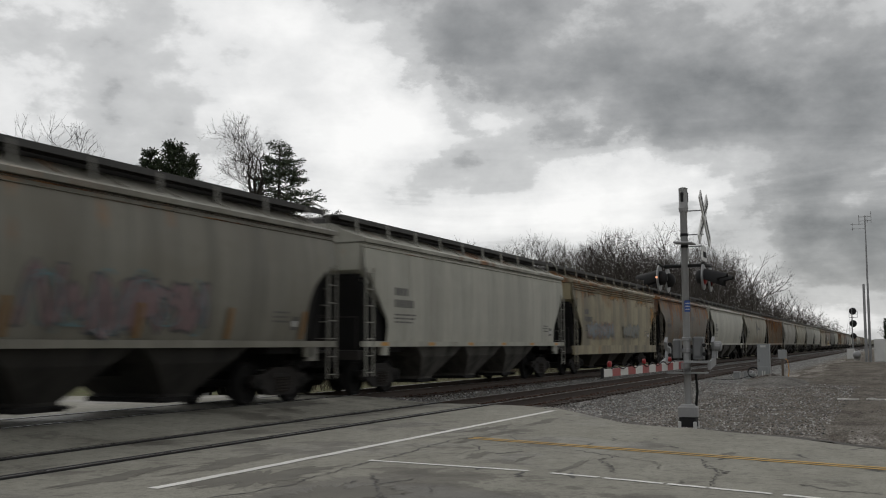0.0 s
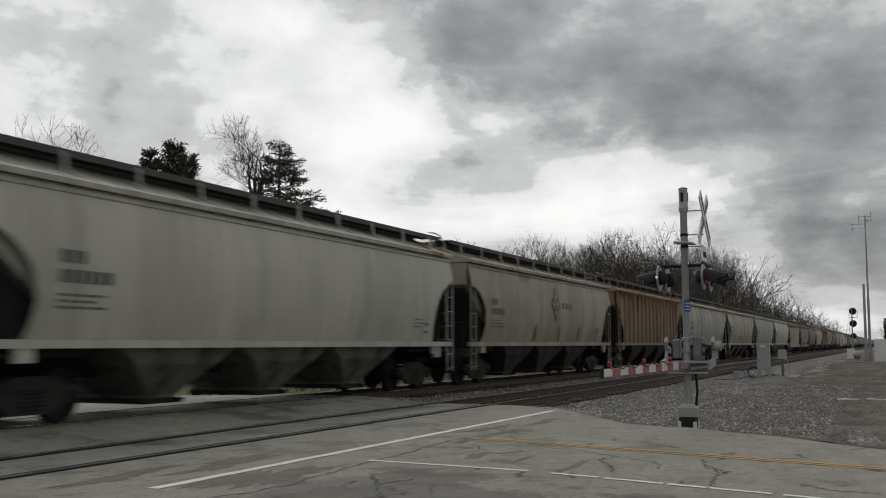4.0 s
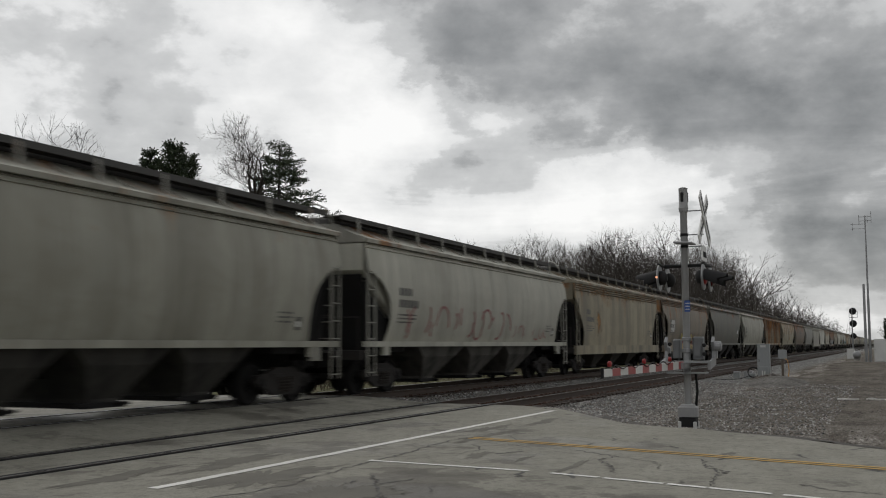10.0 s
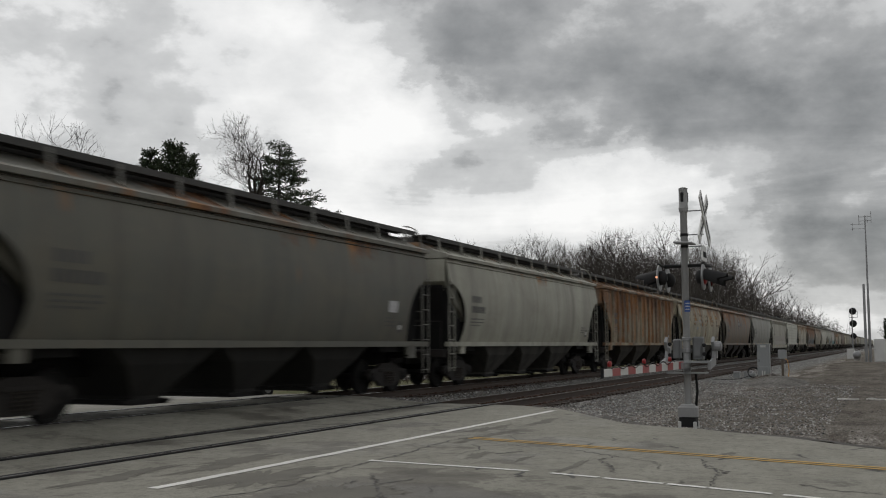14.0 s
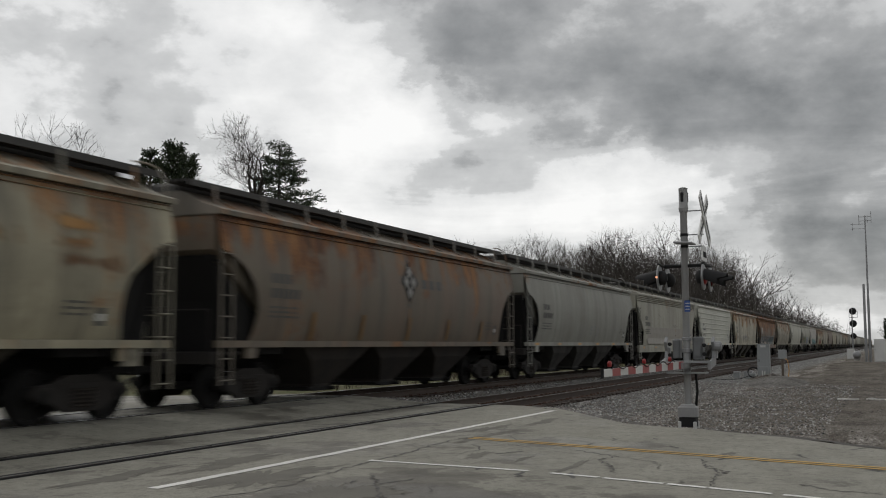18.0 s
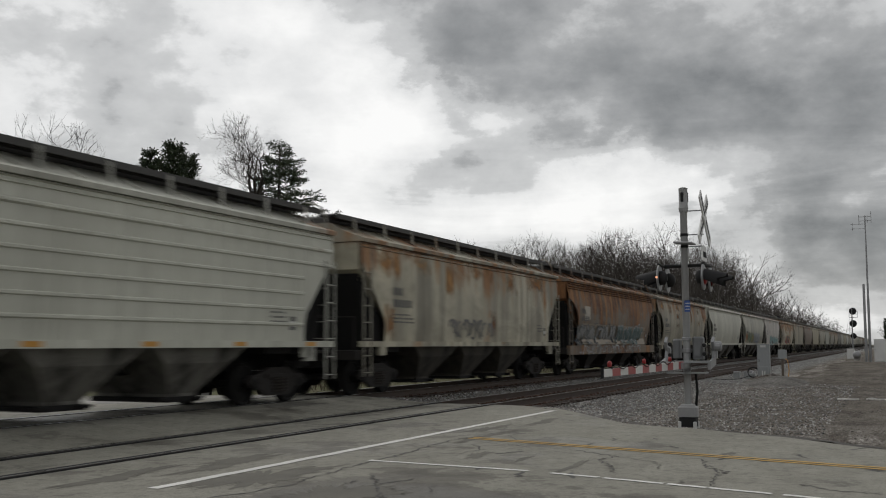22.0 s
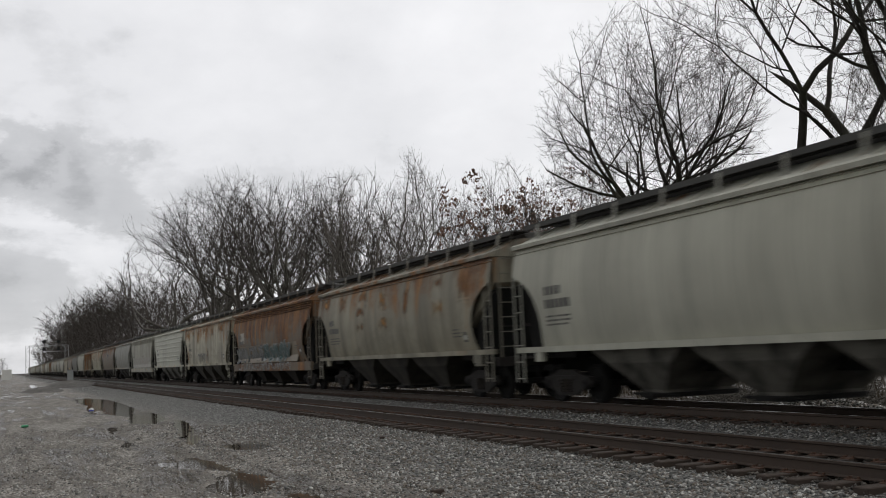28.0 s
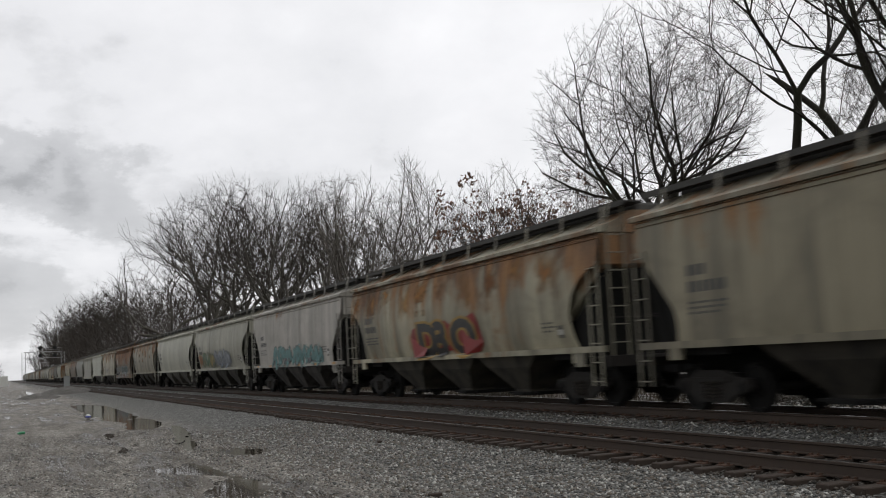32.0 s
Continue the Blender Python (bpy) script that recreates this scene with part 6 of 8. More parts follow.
def make_train():
    cars = [(*make_car(i, JOINTS[i] if i < len(JOINTS) else 0, JOINTS[i + 1], SPECS[i], True), (JOINTS[i] + JOINTS[i + 1]) / 2) for i in range(len(JOINTS) - 1)]
    tail = SPECS[28]
    cars.append((*make_car(28, 516.4, 535.0, tail, True), 525.7))
    rng = random.Random(77)
    tones = [GREY, LIGHT, WARM, TAN, BROWN, DARK, LIGHT, WARM, GREY]
    # the far ends of the train, only seen in the distance
    for count, at, step in ((32, 535.0, 18.6), (14, 2.5, -18.6)):
        x = at
        for i in range(count):
            tone, rust = rng.choice(tones), rng.choice((0.05, 0.1, 0.2, 0.4))
            name = {BROWN: "brown", DARK: "dark grey", TAN: "tan", LIGHT: "light grey"}.get(tone, "grey")
            spec = (rng.choice(("round", "flat")), rng.choice(("", "", "ribs")) if tone == BROWN else "", tone, rust, name + " covered hopper car further along the train", [])
            a, b = (x, x + step) if step > 0 else (x + step, x)
            cars.append((*make_car(100 + len(cars), a, b, spec, False), (a + b) / 2))
            x += step
    return cars


TRAIN = make_train()


# ---- trees ----
def fork_lines(height, seed, base, radius, levels, thick=0.009, stems=1, splay=0.08, limbs=3, up=0.06, girth=0.016, open_angle=1.0, wobble=0.13, lumps=0.15):
    """Skeleton of a bare tree that forks again and again inside a rounded crown: chains of (points, radii)."""
    r = random.Random(seed)
    lines = []
    low, top = height * base * 0.8, height
    mid, half = (low + top) / 2, (top - low) / 2
    phase = [r.uniform(0, 6.283) for _ in range(3)]

    def inside(p):
        a = math.atan2(p.y, p.x)
        k = 1 + lumps * (math.sin(2 * a + phase[0]) + 0.7 * math.sin(3 * a + p.z * 6 / height + phase[1]) + 0.7 * math.sin(9 * p.z / height + phase[2]))
        z = (p.z - mid) / half
        return (p.x ** 2 + p.y ** 2) / (radius * height * k) ** 2 + (z * abs(z) ** 0.4) ** 2 < 1

    def grow(p, d, length, rad, level):
        n = 4 if level < 3 else 3
        end = max(thick * 0.6, rad * 0.8)
        pts, rads = [p.copy()], [rad]
        cut = False
        for i in range(n):
            d = (d + Vector((r.gauss(0, wobble), r.gauss(0, wobble), r.gauss(0, wobble) + up))).normalized()
            q = p + d * length / n
            if level > 0 and q.z > low and not inside(q):
                cut = True
                break
            p = q
            pts.append(p.copy())
            rads.append(rad + (end - rad) * (i + 1) / n)
            # small side branch on the way
            if 0 < level < levels and i < n - 1 and r.random() < 0.42:
                side = Matrix.Rotation(r.uniform(0, 6.283), 3, d) @ d.orthogonal().normalized()
                ang = radians(r.uniform(35, 65)) * open_angle
                grow(p, (d * math.cos(ang) + side * math.sin(ang)).normalized(), length * r.uniform(0.5, 0.85), max(thick, rads[-1] * r.uniform(0.3, 0.5)), min(levels, level + 2))
        if cut or level >= levels:
            rads[-1] = min(rads[-1], thick * 0.35)
        if len(pts) > 1:
            lines.append((pts, rads))
        if cut or level >= levels:
            return
        twist, count = r.uniform(0, 6.283), (limbs if level == 0 else (3 if r.random() < 0.15 else 2))
        for j in range(count):
            side = Matrix.Rotation(twist + 6.283 * j / count + r.uniform(-0.4, 0.4), 3, d) @ d.orthogonal().normalized()
            if level == 0:
                ang, share = radians(r.uniform(16, 50)), r.uniform(0.55, 0.75)
            else:
                ang, share = (radians(r.uniform(8, 26)), r.uniform(0.74, 0.86)) if j == 0 else (radians(r.uniform(26, 52)), r.uniform(0.52, 0.72))
            ang *= open_angle
            size = length * r.uniform(0.72, 0.98) if level else height * (1 - base) * 0.26 * r.uniform(0.8, 1.2)
            grow(p, (d * math.cos(ang) + side * math.sin(ang)).normalized(), size, max(thick, end * share), level + 1)

    for k in range(stems):
        a = 6.283 * k / stems + r.uniform(0, 1)
        off = 0.0 if stems == 1 else 0.02 * height
        way = Vector((splay * math.cos(a), splay * math.sin(a), 1)).normalized()
        grow(Vector((off * math.cos(a), off * math.sin(a), -0.3)), way, height * base * r.uniform(0.85, 1.15) + 0.3, height * girth / stems ** 0.4, 0)
    return lines


def bare_tree(label, height, seed, base, radius, levels, bark_m, twig_m, twigs=1.6, twig=0.9, sprays=1, group="bare trees", name="bare_tree", leaves=0, limb=3.2, **more):
    """A leafless tree: trunk and limbs, then branches with side twigs that taper to a point."""
    lines = fork_lines(height, seed, base, radius, levels, **more)
    thin = more["thick"] if "thick" in more else 0.009
    r = random.Random(seed)
    trunk, crown, tips = Shape(), Shape(), []

    def spike(p, d, length, radius):
        u = d.orthogonal().normalized() * radius
        w = d.cross(u)
        bend = Vector((r.uniform(-0.12, 0.12), r.uniform(-0.12, 0.12), r.uniform(-0.02, 0.14))) * length
        crown.add([p + u, p - u * 0.5 + w * 0.87, p - u * 0.5 - w * 0.87, p + d * length + bend], [(0, 1, 3), (1, 2, 3), (2, 0, 3)])
        return p + d * length + bend

    for pts, rad in lines:
        thickest = max(rad)
        (trunk if thickest > thin * limb else crown).tube(pts, rad, 7 if thickest > thin * 9 else (5 if thickest > thin * limb else 3), caps=False)
        for i in range(1, len(pts)):
            if rad[i] > thin * 2.6:
                continue
            d = (pts[i] - pts[i - 1]).normalized()
            k = int(twigs + r.random()) + (1 if i == len(pts) - 1 else 0)
            for j in range(k):
                side = Matrix.Rotation(r.uniform(0, 6.283), 3, d) @ d.orthogonal().normalized()
                ang = radians(r.uniform(22, 55)) if i < len(pts) - 1 or j else radians(r.uniform(0, 12))
                way = (d * math.cos(ang) + side * math.sin(ang) + Vector((0, 0, 0.12))).normalized()
                end = spike(pts[i], way, twig * r.uniform(0.45, 1.15), thin * 0.7)
                tips.append(end)
                for q in range(sprays):
                    turn = Matrix.Rotation(r.uniform(0, 6.283), 3, way) @ way.orthogonal().normalized()
                    f = r.uniform(0.25, 0.8)
                    spike(pts[i].lerp(end, f), (way * 0.8 + turn * r.uniform(0.4, 0.8) + Vector((0, 0, 0.1))).normalized(), twig * r.uniform(0.25, 0.55), thin * 0.55)
    tree = thing(name, Matrix(), label, "tree", group)
    part("trunk", trunk, bark_m, tree, "dark bare trunk and limbs", smooth=True)
    part("crown", crown, twig_m, tree, "leafless twigs")
    if leaves:
        s = Shape()
        high = [p for p in tips if p.z > height * 0.62]
        knots = [r.choice(high) for _ in range(leaves // 9)]
        for _ in range(leaves):
            c = r.choice(knots) + Vector((r.gauss(0, 0.16), r.gauss(0, 0.16), r.uniform(-0.35, 0.1)))
            a, q = Vector((r.uniform(-1, 1), r.uniform(-1, 1), r.uniform(-1.4, 0.2))).normalized(), r.uniform(0.07, 0.14)
            b = a.orthogonal().normalized()
            s.add([c - a * q, c + b * q * 0.55, c + a * q, c - b * q * 0.55], [(0, 1, 2, 3)])
        part("leaves", s, DEADLEAF, tree, "withered brown leaves in clusters")
    return tree


def conifer(height, width, seed, blunt=False, columns=1):
    """Trunk with boughs; each bough carries side sprays of needles. A blunt one is a clump of upright sprays."""
    r = random.Random(seed)
    tree = thing("conifer", Matrix(), "dark green blunt pine behind the train" if blunt else "dark green spreading spruce behind the train", "tree", "conifers")
    trunk, boughs, needles = Shape(), Shape(), Shape()

    def spray(q, n, length, fat):
        w = n.orthogonal().normalized()
        w = (Matrix.Rotation(r.uniform(0, 3.1), 3, n) @ w) * fat
        needles.add([q, q + n * length * 0.45 + w, q + n * length, q + n * length * 0.45 - w], [(0, 1, 2, 3)])

    for c in range(columns):
        off = Vector(((c - (columns - 1) / 2) * width * 0.5, r.uniform(-0.5, 0.5), 0))
        h = height * (0.93, 1.0, 0.965)[c % 3]
        trunk.tube([off + Vector((0, 0, -0.3)), off + Vector((0.1, 0, h * 0.5)), off + Vector((0, 0.05, h))], [0.24, 0.15, 0.03], 7, caps=False)
        z = h * 0.42
        while z < h * 0.985:
            k = z / h
            for j in range(8 if blunt else 11):
                if blunt:
                    reach = (width * 0.27 * (1 - max(0.0, (k - 0.86) / 0.14) * 0.75)) * r.uniform(0.6, 1.1)
                    rise = reach * r.uniform(0.7, 1.5)
                else:
                    reach = (width * 0.5 * (1 - k) ** 0.85 + 0.15) * r.uniform(0.6, 1.15)
                    rise = reach * r.uniform(-0.38, 0.16) + 0.25 * (1 - min(1.0, (1 - k) * 6))
                a = r.uniform(0, 6.283)
                d = Vector((math.cos(a), math.sin(a), 0))
                base = off + Vector((0, 0, z - rise * 0.6 if blunt else min(z + r.uniform(-0.3, 0.3), h)))
                tip = base + d * reach + Vector((0, 0, rise))
                mid = base.lerp(tip, 0.5) + Vector((0, 0, -0.10 * reach))
                boughs.tube([base, mid, tip], [0.035, 0.022, 0.008], 3, caps=False)
                for m in range(int(7 + reach * 8)):
                    t = 0.18 + 0.82 * r.random() ** 0.8
                    q = base.lerp(mid, t * 2) if t < 0.5 else mid.lerp(tip, t * 2 - 1)
                    out = (d * r.uniform(0.3, 1.0) + Vector((-d.y, d.x, 0)) * r.uniform(-1, 1) + Vector((0, 0, r.uniform(0.2, 1.2) if blunt else r.uniform(-0.45, 0.35)))).normalized()
                    ln = r.uniform(0.3, 0.55) if blunt else r.uniform(0.3, 0.5) + 0.35 * (1 - t)
                    for g in range(5):
                        p = q + out * ln * (g + r.random()) / 5
                        n = (out + Vector((r.uniform(-0.7, 0.7), r.uniform(-0.7, 0.7), r.uniform(-0.7, 0.6)))).normalized()
                        spray(p, n, r.uniform(0.14, 0.28), r.uniform(0.025, 0.05))
            z += height * (0.026 if blunt else 0.031) * r.uniform(0.7, 1.3)
    part("trunk", trunk, BARK, tree, smooth=True)
    part("bough", boughs, BARK, tree)
    part("needles", needles, NEEDLES, tree, "dark green needles")
    return tree


def plant(tree, x, y, turn, size, first=False):
    m = pose(x, y, ground_z(x, y), 0, 0, turn)
    if first:
        tree.matrix_basis = m
        ob = tree
    else:
        ob = copy_thing(tree, m)
    ob.scale = (size, size, size)
    return ob


def make_trees():
    big = [bare_tree("wide spreading bare tree with a forked trunk", 16.2, 29, 0.39, 0.31, 7, BARK, DARKTWIG, 0.8, 0.6, 2, stems=2, splay=0.03, thick=0.0085, girth=0.02, wobble=0.08, up=0.02, limbs=5, lumps=0.04),
           bare_tree("tall bare tree with thick dark limbs", 22.5, 22, 0.33, 0.26, 8, BARK, DARKTWIG, 1.3, 0.6, 1, stems=2, splay=0.10, thick=0.008, girth=0.021, up=0.04),
           bare_tree("tall bare tree with crossing dark limbs", 21.5, 25, 0.34, 0.27, 7, BARK, DARKTWIG, 1.4, 0.65, 1, stems=2, splay=0.12, thick=0.010, girth=0.020)]
    plant(big[0], -35.6, 25.2, 200, 1.0, True)
    plant(big[1], -25.4, 24.6, 40, 1.0, True)
    plant(big[2], -23.0, 24.8, 150, 1.02, True)
    for t, x, y, turn, size in ((2, -29.5, 33.5, 120, 0.62), (2, -20.3, 26.0, 250, 0.95), (1, -18.2, 24.6, 300, 1.05), (1, -17, 31, 80, 1.0)):
        plant(big[t], x, y, turn, size)
    oak = bare_tree("shrubby tree with withered brown leaves", 12.4, 31, 0.20, 0.27, 5, BARK, DARKTWIG, 1.4, 0.75, 1, name="leafy_bare_tree", leaves=1100, stems=5, splay=0.26, thick=0.010, girth=0.012, up=0.1)
    plant(oak, -51.5, 25.0, 10, 0.96, True)
    plant(oak, -46.0, 26.5, 150, 0.90)
    shrub = bare_tree("slender multi-stemmed bare tree", 12, 41, 0.16, 0.24, 5, GREYBARK, TWIG, 0.9, 0.9, 0, stems=3, splay=0.22, thick=0.012, girth=0.010, limbs=2, up=0.10)
    plant(shrub, -42.5, 28, 0, 1.0, True)
    slim = bare_tree("slender upright bare tree", 15, 42, 0.30, 0.20, 6, GREYBARK, TWIG, 0.9, 0.8, 0, thick=0.011, up=0.10, stems=1, splay=0.05, girth=0.012, wobble=0.11)
    wide = bare_tree("round-crowned bare tree beyond the tracks", 16, 43, 0.28, 0.33, 6, GREYBARK, DARKTWIG, 0.9, 0.9, 0, thick=0.012, limbs=4, girth=0.017, wobble=0.15)
    knot = bare_tree("crooked bare tree beyond the tracks", 16, 46, 0.28, 0.33, 6, GREYBARK, DARKTWIG, 0.9, 0.85, 0, thick=0.013, limbs=4, girth=0.017, lumps=0.22, wobble=0.17)
    small = bare_tree("bare tree with a small round crown", 16, 47, 0.66, 0.15, 7, BARK, DARKTWIG, 1.0, 0.4, 1, thick=0.008, girth=0.012, open_angle=1.15, limbs=5, wobble=0.1, lumps=0.06)
    round_crown = bare_tree("low round-crowned bare tree behind the train", 16, 48, 0.40, 0.30, 6, BARK, DARKTWIG, 1.2, 0.6, 0, thick=0.011, open_angle=1.1, limbs=4)
    far = [bare_tree("distant bare tree in the wood", 20, 50 + i, 0.2, 0.28 + 0.03 * i, 4, DARKTWIG, DARKTWIG, 2.9, 1.6, 0, "bare trees of the wood", thick=0.03, limbs=5, girth=0.013, open_angle=1.15) for i in range(3)]
    rng = random.Random(8)
    first = {id(t): True for t in (slim, wide, knot, small, round_crown, *far)}

    def put(t, x, y, size):
        plant(t, x, y, rng.uniform(0, 360), size, first.pop(id(t), False))
    # left-hand wood: heights rise, then even out with distance
    for x, y, h, t in ((-57, 29, 14.0, slim), (-62.5, 24.5, 15.4, slim), (-67, 27, 15.2, slim), (-72, 24, 15.8, slim), (-78, 24, 16.8, slim), (-83, 27, 17.6, wide), (-88, 24, 18.4, wide), (-92, 22, 18.8, wide),
                       (-98, 24, 20.4, wide), (-104, 20.5, 21.4, wide), (-110, 24, 22.6, knot), (-116, 20.0, 23.2, wide), (-122, 23, 22.5, wide), (-128, 19.2, 23.6, knot),
                       (-70, 36, 15, wide), (-90, 37, 18, wide), (-110, 38, 22, wide), (-130, 38, 23, wide), (-54, 34, 13, slim), (-46, 38, 12, knot)):
        put(t, x, y, h / (15 if t is slim else 16))
    for i in range(12):
        put(shrub, -58 - 8 * i + rng.uniform(-2, 2), 23.0 + rng.uniform(-0.8, 2), rng.uniform(0.35, 0.55))
    for i in range(66):
        x = -150 - 6.0 * i + rng.uniform(-4, 4)
        y = 23.5 + (0, 3, 7, 13)[i % 4] + rng.uniform(-0.8, 1.2)
        h = lerp_table(-x, ((150, 21), (205, 23), (260, 27), (330, 31), (405, 33), (540, 33)))
        put(far[i % 3], x, y, h * rng.uniform(0.85, 1.05) / 20)
    for i in range(30):
        put(far[i % 3], -545 - 10.5 * i + rng.uniform(-4, 4), 22.5 + (0, 6, 14)[i % 3] + rng.uniform(-1, 1), rng.uniform(28, 33) / 20)
    for i in range(5, 16):
        put(far[i % 3], -52 - 6.2 * i, 31 + (0, 6, 12)[i % 3] + rng.uniform(-1, 1), lerp_table(52 + 6.2 * i, ((50, 11), (70, 15), (100, 19), (130, 23))) / 20)
    for i in range(24):
        x = 64 + 6.4 * i + rng.uniform(-1.5, 1.5)
        put(far[i % 3], x, 30 + (0, 5, 10)[i % 3] + rng.uniform(-1, 1), lerp_table(x, ((64, 8.6), (100, 10.5), (108, 14.5), (145, 17.5), (210, 20))) * rng.uniform(0.9, 1.05) / 20)
    for i in range(34):
        x = 98 + 6.3 * i + rng.uniform(-2, 2)
        put(far[(i + 1) % 3], x, 25.5 + (0, 3.5, 8)[i % 3] + rng.uniform(-1, 1), lerp_table(x, ((98, 10), (106, 13.5), (150, 15.5), (205, 18.5), (230, 19), (260, 17), (320, 16.5))) * rng.uniform(0.85, 1.05) / 20)
    for x, y, h in ((67, 27.5, 9.2), (71.5, 29.5, 9.8), (76, 28, 9.6), (81, 30, 9.8), (86, 28, 9.4), (92, 30, 10.2)):
        put(far[2], x, y, h / 20)
    # right-hand wood
    for x, y, h, t in ((66, 25, 8.3, shrub), (71, 27, 9.2, wide), (76, 26, 8.8, shrub), (82, 28, 10.0, wide), (88, 27, 9.5, shrub), (95, 29, 11.5, slim), (103, 26, 14.6, knot), (108, 29, 13, wide), (115, 26, 15, wide),
                       (121, 28, 16, wide), (128, 25.5, 17.0, wide), (136, 28, 16, knot), (145, 26, 16, wide), (155, 28, 17.5, wide), (163, 25.5, 17.8, slim), (174, 28, 17, wide), (186, 26, 18.5, knot),
                       (200, 28, 20, wide), (215, 25.5, 21.5, wide), (90, 38, 11, wide), (110, 38, 14, wide), (130, 38, 17, knot), (150, 38, 18, wide), (170, 38, 19, wide)):
        put(t, x, y, h / (15 if t is slim else (12 if t is shrub else 16)))
    for i in range(10):
        put(shrub, 70 + 12 * i + rng.uniform(-2, 2), 23.6 + rng.uniform(-0.8, 2), rng.uniform(0.5, 0.75))
    for i in range(40):
        x = 222 + 11 * i + rng.uniform(-4, 4)
        y = 25 + (0, 6, 12, 20)[i % 4] + rng.uniform(-1.5, 1.5)
        h = lerp_table(x, ((220, 21), (260, 17.5), (320, 16), (520, 16.5), (700, 17)))
        put(far[i % 3], x, y, h * rng.uniform(0.85, 1.05) / 20)
    for i in range(26):
        put(far[i % 3], 236 + 8.5 * i + rng.uniform(-3, 3), 26 + (0, 5, 11)[i % 3] + rng.uniform(-1, 1), rng.uniform(15, 19) / 20)
    for i in range(12):
        put(far[i % 3], 520 + 24 * i + rng.uniform(-8, 8), -6 - 5 * (i % 3) + rng.uniform(-2, 2), rng.uniform(12, 17) / 20)
    for x, y, h in ((470, -4, 15), (500, -7, 16), (440, -9, 14), (-430, -1.5, 9.5), (-445, -4, 10), (-470, -8, 11), (-490, -3, 11), (-455, -6, 10), (560, 2, 13)):
        put(far[int(abs(x)) % 3], x, y, h / 20)
    for i in range(13):
        put(wide if i % 3 else knot, 112 + 9.5 * i + rng.uniform(-2, 2), 33 + (0, 6)[i % 2] + rng.uniform(-1, 1), lerp_table(9.5 * i, ((0, 15.5), (60, 20), (115, 23))) * rng.uniform(0.9, 1.05) / 16)
    # trees above the near cars
    put(small, 56.8, 40.5, 17.6 / 16)
    put(slim, 52.4, 41, 13.2 / 15)
    put(round_crown, 40.4, 41, 14.0 / 16)
    put(slim, 44.5, 43, 11.4 / 15)
    put(shrub, 70.5, 43, 12.0 / 12)
    put(round_crown, 29.0, 40.5, 11.6 / 16)
    pine, spruce = conifer(14.3, 3.0, 61, True, 3), conifer(17.6, 20.0, 62)
    plant(pine, 49.6, 40, 0, 1.0, True)
    plant(spruce, 62.8, 40, 70, 1.0, True)
    plant(pine, 188, 0.2, 40, 0.44)
    put(wide, 9.6, 30.5, 13.5 / 16)
    put(oak, 9.0, 33.0, 1.0)


make_trees()


